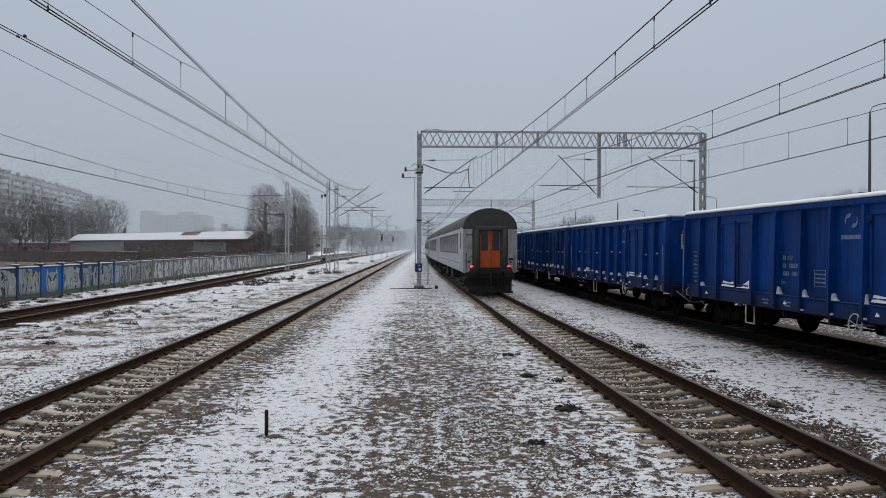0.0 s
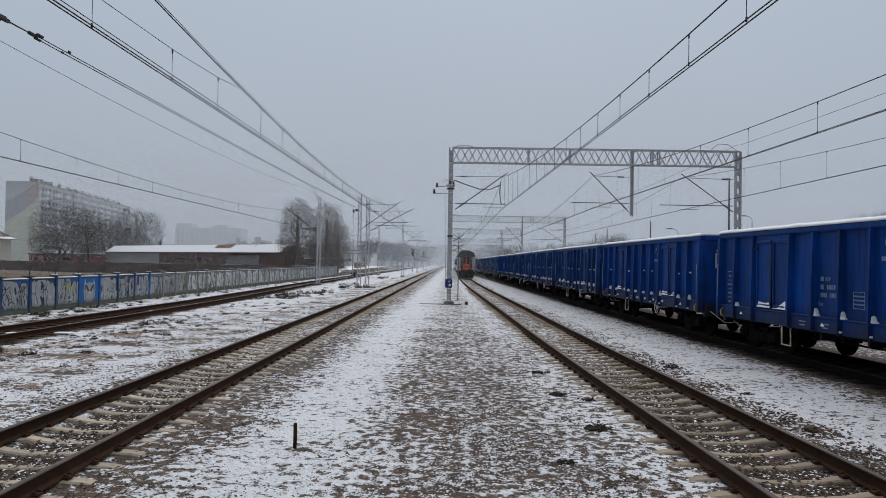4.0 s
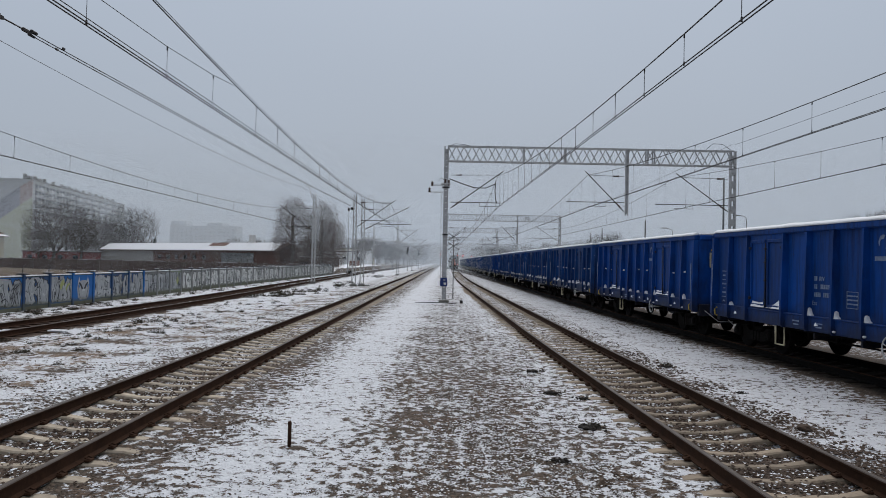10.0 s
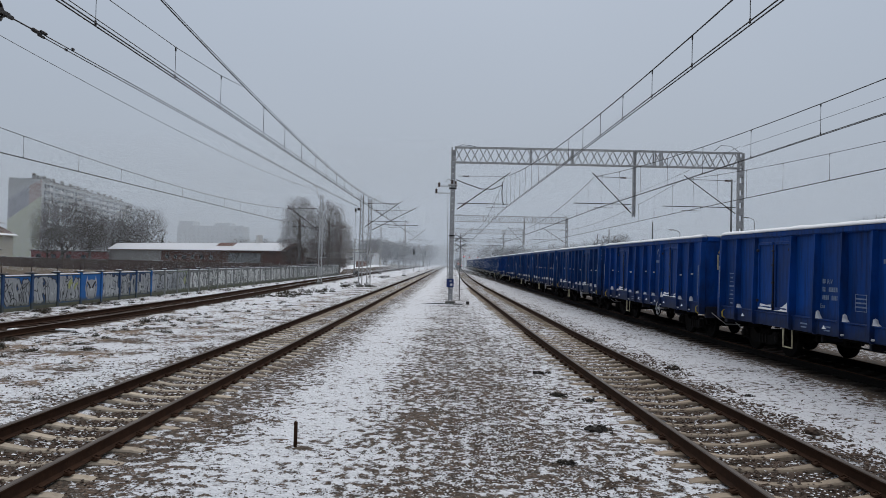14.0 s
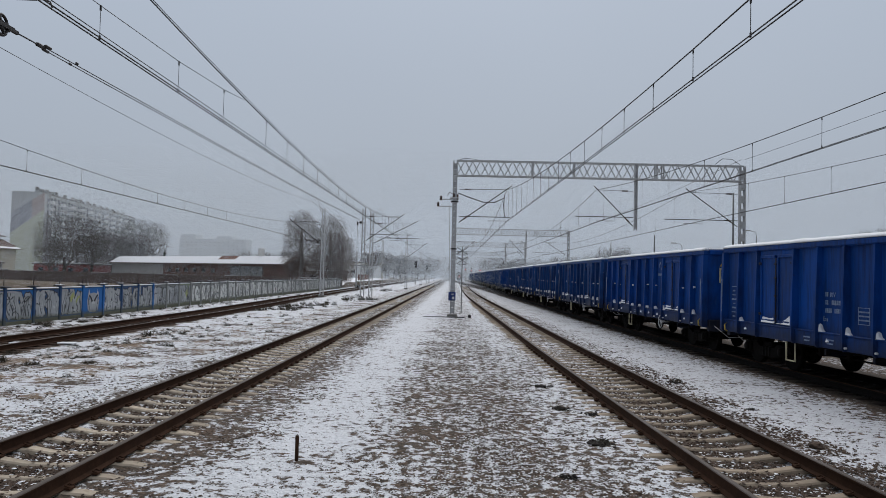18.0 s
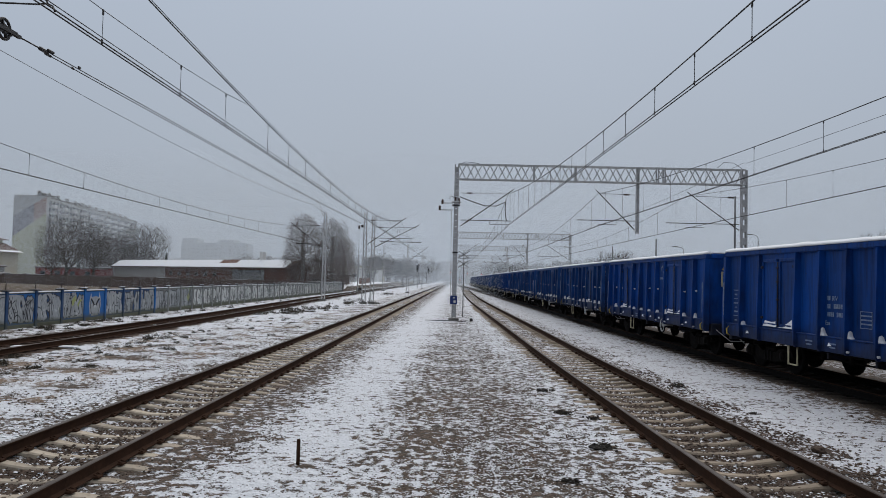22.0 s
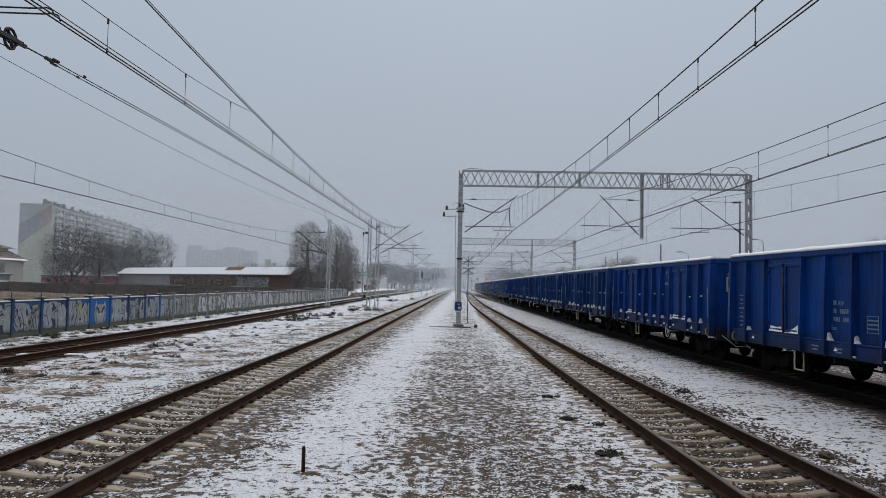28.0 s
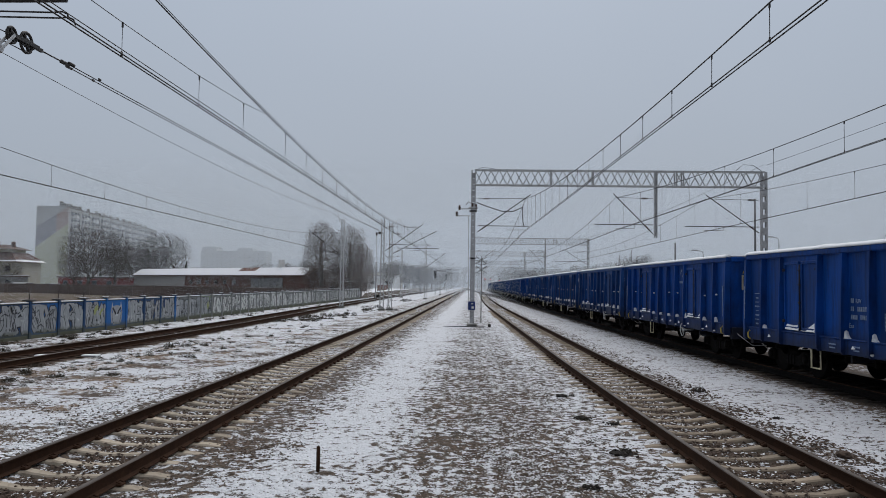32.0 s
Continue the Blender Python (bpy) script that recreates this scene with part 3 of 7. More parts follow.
def whole(name, g, mat, label, category, group="", kind="", m=None):
    """A thing of one mesh."""
    ob = new(name, g.mesh(name, *(mat if isinstance(mat, tuple) else (mat,))) if isinstance(g, Geo) else g)
    if m is not None:
        ob.matrix_basis = m
    return tagged(ob, label, category, group, kind)


# ---------------------------------------------------------------- lines of the tracks, x at y
def bent(y, ys, xs):
    """A smooth line through bends: the mean over a few metres of a broken line."""
    return sum(float(np.interp(y + d, ys, xs)) for d in (-6, -3, 0, 3, 6)) / 5


def x_left(y):
    return -4.94


def x_right(y):
    return bent(y, (-10, 7, 20, 36, 54, 72, 92, 120, 150, 200, 300, 900), (4.46, 3.95, 3.52, 3.21, 2.82, 2.46, 2.2, 2.12, 2.18, 2.38, 2.4, 2.4))


def x_freight(y):
    return bent(y, (-10, 0, 10, 13, 17, 21, 27, 35, 50, 72, 106, 234, 420), (11.7, 10.95, 10.15, 9.92, 9.6, 9.32, 8.98, 8.66, 8.26, 8.0, 7.76, 7.26, 6.7))


def x_siding(y):
    return float(np.interp(y, (0, 40, 75, 130, 400), (-13.3, -13.3, -14.3, -15.2, -16.0)))


def heading(fn, y):
    return math.degrees(math.atan2(fn(y - 2) - fn(y + 2), 4.0))


RAIL = 0.20


# ---------------------------------------------------------------- ground
def ground():
    xs = np.unique(np.concatenate([np.linspace(-3000, -140, 14), np.linspace(-140, -20, 25), np.linspace(-20, 12, 150), np.linspace(12, 60, 14), np.linspace(60, 3000, 12)]))
    ys = np.unique(np.concatenate([np.linspace(-60, 3, 12), np.linspace(3, 30, 190), 30 * 1.035 ** np.arange(1, 50), np.linspace(170, 3000, 20)]))
    vs = []
    for y in ys:
        for x in xs:
            near = 1.0 if -18 < x < 12 and y < 170 else 0.0
            z = near * (0.030 * noise.noise((x * 0.9, y * 0.9, 1.0)) + 0.022 * noise.noise((x * 4, y * 4, 7.0)) * (y < 32))
            if x < -18.4:
                z += 0.25 * noise.noise((x * 0.06, y * 0.06, 3.0))
            for fn in (x_left, x_right, x_freight, x_siding):
                if abs(x - fn(y)) < 0.66 and y < 500:
                    z = 0.4 * z - 0.055 + 0.042 * min(1.0, max(0.0, (y - 12) / 16))
                elif abs(x - fn(y)) < 1.34 and y < 500:
                    z = 0.8 * z - 0.004
            vs.append((x, y, z))
    n = len(xs)
    fs = [(j * n + i, j * n + i + 1, (j + 1) * n + i + 1, (j + 1) * n + i) for j in range(len(ys) - 1) for i in range(n - 1)]
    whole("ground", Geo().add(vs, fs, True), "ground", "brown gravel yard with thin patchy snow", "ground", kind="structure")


ground()


# ---------------------------------------------------------------- railway tracks
def rail_mesh(fn, side, y0, y1):
    prof = [(-0.070, 0.0), (0.070, 0.0), (0.070, 0.012), (0.014, 0.032), (0.010, 0.125), (0.034, 0.138), (0.036, 0.160), (0.028, 0.170),
            (-0.028, 0.170), (-0.036, 0.160), (-0.034, 0.138), (-0.010, 0.125), (-0.014, 0.032), (-0.070, 0.012)]
    ys = [y0]
    while ys[-1] < y1:
        ys.append(min(y1, ys[-1] + (1.5 if ys[-1] < 60 else 8)))
    rings = [[(fn(y) + side * 0.7535 + u, y, RAIL - 0.170 + h) for u, h in prof] for y in ys]
    g = Geo().loft(rings, smooth=False)
    for i, f in enumerate(g.f):
        if len(f) == 4 and all(g.v[j][2] > RAIL - 0.012 for j in f):
            g.k[i] = 1
    return g


def sleeper_mesh(top, dark=False):
    """A concrete sleeper with raised rail seats and a lower, narrower waist."""
    rings = []
    for x, w, z in ((-1.28, 0.092, top - 0.055), (-1.02, 0.096, top - 0.014), (-0.60, 0.096, top), (-0.30, 0.080, top - 0.045), (0, 0.076, top - 0.055),
                    (0.30, 0.080, top - 0.045), (0.60, 0.096, top), (1.02, 0.096, top - 0.014), (1.28, 0.092, top - 0.055)):
        rings.append([(x, -w - 0.02, -0.16), (x, -w, z - 0.02), (x, -w + 0.022, z), (x, w - 0.022, z), (x, w, z - 0.02), (x, w + 0.02, -0.16)])
    return Geo().loft(rings)


def clip_mesh():
    g = Geo().box(0.118, 0, 0.052, 0.07, 0.12, 0.03, 0.006)
    g.tube([(0.15, -0.04, 0.06), (0.09, -0.045, 0.085), (0.07, 0, 0.07), (0.09, 0.045, 0.085), (0.15, 0.04, 0.06)], 0.009, 5)
    return g


def track(fn, y0, y1, single, mat, label, clips=0, pitch=0.60, steel=("rail", "rail_top")):
    t = base("railway_track", pose(0, 0, 0))
    tagged(t, label, "railway track", "railway tracks", "structure")
    for side in (-1, 1):
        part("rail", rail_mesh(fn, side, y0, y1), steel, t)
    me = sleeper_mesh(0.034).mesh("sleeper", mat)
    rnd = random.Random(int(fn(0) * 10))
    ys, k = [], 0
    y = y0 + 0.3
    clip = clip_mesh().mesh("rail_clip", "rail")
    rest = Geo()
    while y < y1:
        k += 1
        if k <= single:
            part("sleeper", me, mat, t, m=pose(fn(y) + rnd.uniform(-0.012, 0.012), y, rnd.uniform(-0.004, 0.004), 0, 0, heading(fn, y) + rnd.uniform(-0.6, 0.6)))
            if k <= clips:
                for side in (-1, 1):
                    for way in (0, 180):
                        part("rail_clip", clip, "rail", t, m=pose(fn(y) + side * 0.7535, y, 0, 0, 0, way))
        elif y < 170:
            rest.box(fn(y), y, -0.064, 1.9, 0.19, 0.11)
        y += pitch
    if rest.v:
        tagged(part("sleepers_far_off", rest, mat, t), kind="stuff")
    return t


track(x_left, 4.0, 620, 110, "sleeper", "rusty rails on pale concrete sleepers in snowy ballast", 36)
track(x_right, 4.0, 800, 110, "dusty_sleeper", "brown rails on concrete sleepers under the passenger train", 36)
# rails and sleepers here are coloured near black for the wagons' shade
track(x_freight, 6.0, 420, 70, "old_sleeper", "rails and sleepers darkened for the shade under the freight wagons", steel=("black", "rail"))
track(x_siding, 8.0, 400, 90, "brown_sleeper", "rusty siding track on brown sleepers beside the fence")


# ---------------------------------------------------------------- freight wagons
LENGTH = 13.07
SHORT = 0.918
POSTS = (-6.35, -5.28, -4.16, -2.20, -1.10, 0.0, 1.10, 2.20, 4.16, 5.28, 6.35)
FLOOR, TOP = 1.22, 3.40


def word_mesh(word, size, mat):
    """Thin raised letters in the built-in font, reading along x, up y."""
    cu = bpy.data.curves.new("word", "FONT")
    cu.body, cu.size, cu.extrude = word, size, 0.002
    ob = bpy.data.objects.new("word", cu)
    me = bpy.data.meshes.new_from_object(ob)
    bpy.data.objects.remove(ob)
    me.materials.append(M[mat])
    return me


def bogie(parent, y):
    b = Geo()
    for s in (-1, 1):
        b.loft([[(s * 0.98 + w, y + u, z) for u, z in ((-1.25, 0.66), (-1.15, 0.80), (-0.55, 0.82), (-0.35, 0.70), (0.35, 0.70), (0.55, 0.82), (1.15, 0.80), (1.25, 0.66), (0.75, 0.56), (0.4, 0.46), (-0.4, 0.46), (-0.75, 0.56))] for w in (-0.05, 0.05)])
        for u in (-0.9, 0.9):
            b.box(s * 1.04, y + u, 0.66, 0.16, 0.30, 0.26, 0.03)
            b.turned((s * 1.12, y + u, 0.66), "x", [(0.0, 0.06 * s), (0.10, 0.05 * s), (0.11, 0.0), (0.0, 0.0)], 10)
        for u in (-0.16, 0.0, 0.16):
            b.tube([(s * 1.0, y + u, 0.48), (s * 1.0, y + u, 0.74)], 0.055, 7)
    b.box(0, y, 0.72, 2.0, 0.5, 0.22, 0.03)
    for u in (-1.2, 1.2):
        b.box(0, y + u, 0.68, 1.9, 0.12, 0.14, 0.02)
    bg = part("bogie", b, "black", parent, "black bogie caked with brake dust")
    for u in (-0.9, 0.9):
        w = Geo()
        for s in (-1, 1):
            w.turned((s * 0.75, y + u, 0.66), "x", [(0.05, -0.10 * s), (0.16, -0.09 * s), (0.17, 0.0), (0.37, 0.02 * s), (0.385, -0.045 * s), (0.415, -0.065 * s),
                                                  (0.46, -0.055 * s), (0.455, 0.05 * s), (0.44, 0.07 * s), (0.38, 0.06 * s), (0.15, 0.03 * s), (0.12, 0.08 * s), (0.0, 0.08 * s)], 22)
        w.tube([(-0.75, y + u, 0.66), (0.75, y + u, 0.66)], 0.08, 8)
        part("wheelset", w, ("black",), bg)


def wagon(m, seed=0, lettered=True):
    """An open high-sided bogie wagon; its foot is on the ground under its middle, its length along y."""
    w = base("freight_wagon", m)
    tagged(w, "blue open high-sided freight wagon with snow on its ledges", "freight wagon", "freight train wagons")
    hw = 1.36
    for y in (-6.38, 6.38):
        e = Geo().box(0, y, (FLOOR + TOP - 0.1) / 2, 2 * hw - 0.06, 0.05, TOP - FLOOR - 0.1)
        for x in (-0.85, -0.28, 0.28, 0.85):
            e.box(x, y + math.copysign(0.05, y), (FLOOR + TOP) / 2, 0.10, 0.10, TOP - FLOOR - 0.2, 0.015)
        part("end_wall", e, "blue", w)
        part("end_rail", Geo().box(0, y, TOP - 0.075, 2 * hw - 0.13, 0.16, 0.15, 0.02), "blue", w)
        part("snow_on_rail", Geo().box(0, y, TOP + 0.03, 2 * hw - 0.12, 0.14, 0.075, 0.03), "snow", w)
        sg = math.copysign(1.0, y)
        pl = part("notice_plate", Geo().box(-0.86, y + sg * 0.115, 2.62, 0.30, 0.016, 0.46, 0.005), "cream", w, "cream notice plate on the end wall")
        part("notice", Geo().box(-0.86, y + sg * 0.125, 2.62, 0.20, 0.010, 0.34), "blue_dark", pl)
        part("warning_triangle", Geo().loft([[(-0.86 + u, y + sg * o, 2.90 + v) for u, v in ((-0.13, 0), (0.13, 0), (0, 0.23))] for o in (0.108, 0.122)]), "yellow", w, "yellow warning triangle")
    part("floor", Geo().box(0, 0, FLOOR, 2 * hw - 0.06, 12.7, 0.06), "blue_dark", w)
    heap = Geo()
    rnd = random.Random(5)
    nx, ny = 7, 41
    vs = [((i / (nx - 1) - 0.5) * 2.6, (j / (ny - 1) - 0.5) * 12.6, 3.02 + 0.16 * noise.noise((i * 0.7, j * 0.5, 2)) - 0.06 * abs(i - 3)) for j in range(ny) for i in range(nx)]
    heap.add(vs, [(j * nx + i, j * nx + i + 1, (j + 1) * nx + i + 1, (j + 1) * nx + i) for j in range(ny - 1) for i in range(nx - 1)], True)
    part("snow_on_load", heap, "snow", w, "level load under a sheet of snow")
    for s in (-1, 1):
        x = s * hw
        # plating between the posts, slightly dished, doors apart
        for a, b in zip(POSTS, POSTS[1:]):
            if b - a > 1.5:
                mid = (a + b) / 2
                part("door_sill", Geo().box(x, mid, FLOOR + 0.09, 0.10, b - a, 0.18, 0.01), "blue", w)
                part("door_lintel", Geo().box(x, mid, TOP - 0.19, 0.08, b - a - 0.1, 0.20, 0.01), "blue", w)
                for sy in (-1, 1):
                    cy = mid + sy * (b - a) * 0.235
                    d = Geo().box(x + s * 0.015, cy, 2.27, 0.03, (b - a) * 0.42, 1.68)
                    lw = (b - a) * 0.21
                    for e in (-1, 1):
                        d.box(x + s * 0.045, cy + e * (lw - 0.035), 2.27, 0.05, 0.07, 1.72, 0.012)
                        d.box(x + s * 0.045, cy, 2.27 + e * 0.82, 0.05, lw * 2, 0.08, 0.012)
                    dr = part("door", d, "blue", w)
                    for z in (1.62, 2.92):
                        part("hinge", Geo().box(x + s * 0.075, cy + sy * (lw - 0.02), z, 0.05, 0.10, 0.07, 0.01), "blue_dark", dr)
                lk = Geo().tube([(x + s * 0.07, mid, 1.45), (x + s * 0.07, mid, 3.05)], 0.018, 6)
                for z in (1.6, 2.1, 2.55, 2.9):
                    lk.box(x + s * 0.07, mid, z, 0.06, 0.09, 0.05, 0.01)
                part("lock_bar", lk, "blue_dark", w)
                sn = Geo()
                for sy in (-1, 1):
                    y0 = mid + sy * 0.42
                    sn.loft([[(x + s * 0.03, y0 - 0.36, FLOOR + 0.20), (x + s * 0.09, y0 - 0.36, FLOOR + 0.19), (x + s * 0.03, y0 - 0.36, FLOOR + 0.40 - 0.06 * sy)],
                             [(x + s * 0.03, y0, FLOOR + 0.20), (x + s * 0.10, y0, FLOOR + 0.19), (x + s * 0.03, y0, FLOOR + 0.30)],
                             [(x + s * 0.03, y0 + 0.36, FLOOR + 0.20), (x + s * 0.09, y0 + 0.36, FLOOR + 0.19), (x + s * 0.03, y0 + 0.36, FLOOR + 0.27 + 0.06 * sy)]], smooth=False)
                part("snow_on_door_ledge", sn, "snow", w)
            else:
                dish = 0.012
                g = Geo()
                ny = 5
                vs = []
                for k in range(ny):
                    u = k / (ny - 1)
                    for z in (FLOOR, 1.45, 2.3, TOP - 0.12):
                        vs.append((x - s * dish * math.sin(math.pi * u) * (1 if FLOOR < z < TOP - 0.2 else 0), a + (b - a) * u, z))
                fs = [(k * 4 + q, (k + 1) * 4 + q, (k + 1) * 4 + q + 1, k * 4 + q + 1) for k in range(ny - 1) for q in range(3)]
                g.add(vs, fs, True)
                part("side_panel", g, "blue", w)
        for i, y in enumerate(POSTS):
            g = Geo()
            wd = 0.05 if 0 < i < len(POSTS) - 1 else 0.09
            deep = 0.17
            g.loft([[(x - s * 0.01, y - wd, z), (x + s * d, y - wd * 0.8, z), (x + s * d, y + wd * 0.8, z), (x - s * 0.01, y + wd, z)] for z, d in ((1.00, 0.12), (1.06, 0.17), (1.7, 0.17), (TOP - 0.15, 0.125))])
            part("side_post", g, "blue", w)
            if 0 < i < len(POSTS) - 1:
                q = random.Random(i * 3 + s + 100 * seed)
                if q.random() < 0.9:
                    hh, ww = q.uniform(0.08, 0.21), q.uniform(0.05, 0.12)
                    rows = []
                    for u, f in ((1.0, 0.05), (0.7, q.uniform(0.12, 0.24)), (0.35, q.uniform(0.3, 0.5)), (0.0, 1.0)):
                        yy, o = y - wd - ww * u, 0.12 - 0.05 * u + q.uniform(-0.01, 0.01)
                        rows.append([(x + s * 0.002, yy, 1.36), (x + s * o, yy, 1.36), (x + s * (o - 0.02), yy, 1.36 + hh * f * 0.85), (x + s * 0.05, yy, 1.36 + hh * f), (x + s * 0.002, yy, 1.36 + hh * f * 0.8)])
                    part("snow_at_post", Geo().loft(rows), "snow", w)
                if seed and q.random() < 0.8:
                    part("snow_speck", Geo().box(x + s * 0.05, y - 0.12, 2.22 + q.uniform(-0.05, 0.05), 0.06, q.uniform(0.04, 0.12), q.uniform(0.03, 0.06), 0.014), "snow", w)
                if q.random() < 0.6:
                    part("snow_on_hook", Geo().loft([[(x + s * 0.078, y - 0.46, 1.15), (x + s * 0.12, y - 0.46, 1.15), (x + s * 0.078, y - 0.46, 1.17)], [(x + s * 0.078, y - 0.36, 1.15), (x + s * 0.12, y - 0.36, 1.15), (x + s * 0.078, y - 0.36, 1.23)]]), "snow", w)
                if q.random() < 0.6:
                    part("snow_on_post_foot", Geo().box(x + s * 0.10, y - 0.02, 1.08, 0.08, 0.11, 0.045, 0.012), "snow", w)
        sill = Geo().box(x + s * 0.02, 0, 1.17, 0.12, 12.75, 0.32, 0.015).box(x + s * 0.055, 0, 1.345, 0.11, 12.75, 0.03, 0.008)
        part("side_sill", sill, "blue", w)
        rim = Geo().box(x + s * 0.02, 0, TOP - 0.075, 0.16, 12.82, 0.15, 0.025)
        part("top_rail", rim, "blue", w)
        cap = Geo()
        vs = []
        for k in range(52):
            y = -6.40 + 12.8 * k / 51
            h = 0.085 + 0.025 * noise.noise((y * 1.3, s * 4.0, 0))
            vs.append([(x + s * 0.112, y, TOP - 0.012), (x + s * 0.085, y, TOP + h * 0.45), (x + s * 0.01, y, TOP + h), (x - s * 0.05, y, TOP + h * 0.7), (x - s * 0.06, y, TOP - 0.002)])
        cap.loft(vs, smooth=True)
        part("snow_on_rail", cap, "snow", w)
        y, xx = s * -2.46, x + s * 0.03
        st = Geo().tube([(xx, y - 0.22, 1.02), (xx, y - 0.22, 0.56), (xx, y + 0.22, 0.56), (xx, y + 0.22, 1.02)], 0.024, 6)
        part("step", st, "cream", w, "cream-painted step loop")
        for y in (-6.1, 6.1):
            hk = Geo().tube([(x + s * 0.10, y, 1.26), (x + s * 0.16, y, 1.2), (x + s * 0.15, y, 1.06), (x + s * 0.08, y, 1.02)], 0.02, 6)
            part("rope_hook", hk, "yellow", w, "yellow rope hook")
            hr = Geo().tube([(x + s * 0.10, y + math.copysign(0.20, y), 1.55), (x + s * 0.17, y + math.copysign(0.20, y), 1.58), (x + s * 0.17, y + math.copysign(0.20, y), 2.5), (x + s * 0.10, y + math.copysign(0.20, y), 2.53)], 0.014, 6)
            part("grab_rail", hr, "stencil", w)
        # stencilled data: bars for numbers and owner, two plain words
        bars = Geo()
        if lettered:
            for k, lens in enumerate(((0.14,), (0.14, 0.42), (0.26, 0.32))):
                yy = 0.94
                for ln in lens:
                    for j in range(round(ln / 0.07)):
                        bars.box(x + s * 0.004, yy - 0.03 - 0.07 * j, 2.20 - 0.18 * k, 0.006, 0.046, 0.10)
                    yy -= ln + 0.12
            for word, yw, zw in (("RIV", 0.68, 2.145), ("Eas", 0.94, 1.60)):
                part("stencilled_word", word_mesh(word, 0.145, "stencil"), "", w, m=Matrix(((0, 0, s, x + s * 0.006), (s, 0, 0, yw), (0, 1, 0, zw), (0, 0, 0, 1))) @ Matrix.Diagonal((1, 1, 1, 1)))
        for k in range(5 if lettered else 0):
            bars.box(x + s * 0.004, -0.56, 1.95 - 0.085 * k, 0.006, 0.38, 0.012 if k in (0, 4) else 0.03)
        for e in (-1, 1) if lettered else ():
            bars.box(x + s * 0.004, -0.56 + e * 0.20, 1.78, 0.006, 0.014, 0.36)
        for k in range(9):
            bars.box(x + s * 0.004, 5.83, 2.3 - 0.12 * k, 0.006, 0.30 - 0.07 * (k * 2 % 3), 0.022 + 0.02 * (k % 2))
        for k, y in enumerate((1.6, 0.6)):
            bars.box(x + s * 0.084, y, 1.20, 0.006, 0.30, 0.03).box(x + s * 0.084, y, 1.12, 0.006, 0.24, 0.03)
        tagged(part("lettering", bars, "stencil", w), kind="stuff")
        lg = Geo()
        for a in (0, math.pi):
            ring = []
            for k in range(9):
                q = -0.5 + 2.5 * k / 8
                ring.append((0.145 * math.cos(q), 0.145 * math.sin(q)))
            for k in range(8, -1, -1):
                q = -0.5 + 2.5 * k / 8
                ring.append((0.026 + 0.085 * math.cos(q), -0.017 + 0.077 * math.sin(q)))
            pts = [(0.07 + p, r) for p, r in ring]
            pts = [(p * math.cos(a) - r * math.sin(a), p * math.sin(a) + r * math.cos(a)) for p, r in pts]
            lg.loft([[(x + s * t, -1.65 + p, 2.96 + r) for p, r in pts] for t in (0.002, 0.008)])
        part("emblem", lg, "stencil", w, "faded pale emblem of two bent shapes")
        part("emblem_bar", Geo().box(x + s * 0.005, -1.65, 2.64, 0.006, 0.66, 0.085), "stencil", w)
        wh = Geo()
        yw = -1.94
        wh.tube([(x + s * 0.10, yw + 0.22 * math.cos(a), 0.93 + 0.22 * math.sin(a)) for a in np.linspace(0, 2 * math.pi, 25)], 0.016, 6, caps=False)
        for k in range(4):
            a = k * math.pi / 2 + 0.4
            wh.tube([(x + s * 0.08, yw, 0.93), (x + s * 0.10, yw + 0.22 * math.cos(a), 0.93 + 0.22 * math.sin(a))], 0.011, 5)
        wh.tube([(x - s * 0.3, yw, 0.93), (x + s * 0.11, yw, 0.93)], 0.03, 7)
        part("brake_wheel", wh, "galv", w, "pale spoked hand-brake wheel")
    fr = Geo()
    for s in (-1, 1):
        fr.box(s * 0.35, 0, 1.05, 0.16, 12.4, 0.28, 0.02)
    for y in (-6.36, 6.36):
        fr.box(0, y, 1.06, 2.6, 0.20, 0.36, 0.02)
    fr.tube([(0.5, -1.2, 0.86), (0.5, 0.2, 0.86)], 0.16, 12)
    fr.tube([(-0.4, -2.2, 0.80), (-0.4, -1.2, 0.80)], 0.17, 12)
    for y in (-2.6, -0.4, 1.5):
        fr.box(0, y, 0.86, 2.1, 0.08, 0.14)
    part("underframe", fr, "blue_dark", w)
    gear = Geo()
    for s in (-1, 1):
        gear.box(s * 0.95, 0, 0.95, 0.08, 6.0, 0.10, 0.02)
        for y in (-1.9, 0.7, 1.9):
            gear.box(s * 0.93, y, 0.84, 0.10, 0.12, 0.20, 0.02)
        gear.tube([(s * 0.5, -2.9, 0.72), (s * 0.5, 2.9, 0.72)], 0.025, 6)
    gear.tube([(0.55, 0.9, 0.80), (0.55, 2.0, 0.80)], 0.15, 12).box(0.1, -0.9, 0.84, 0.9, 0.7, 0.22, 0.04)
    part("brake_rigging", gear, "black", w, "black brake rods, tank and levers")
    for y in (-4.13, 4.13):
        bogie(w, y)
    for e in (-1, 1):
        for s in (-1, 1):
            bf = Geo().tube([(s * 0.875, e * 6.44, 1.26), (s * 0.875, e * 7.04, 1.26)], 0.09, 10).turned((s * 0.875, e * 7.04, 1.26), "y", [(0.0, -0.02 * e), (0.24, -0.01 * e), (0.24, 0.02 * e), (0.12, 0.05 * e), (0.0, 0.055 * e)], 16)
            part("buffer", bf, "black", w)
        cp = Geo().tube([(0, e * 6.4, 1.22), (0, e * 6.7, 1.22), (0, e * 6.9, 1.08), (0, e * 7.0, 1.10)], 0.05, 7)
        part("coupling", cp, "black", w)
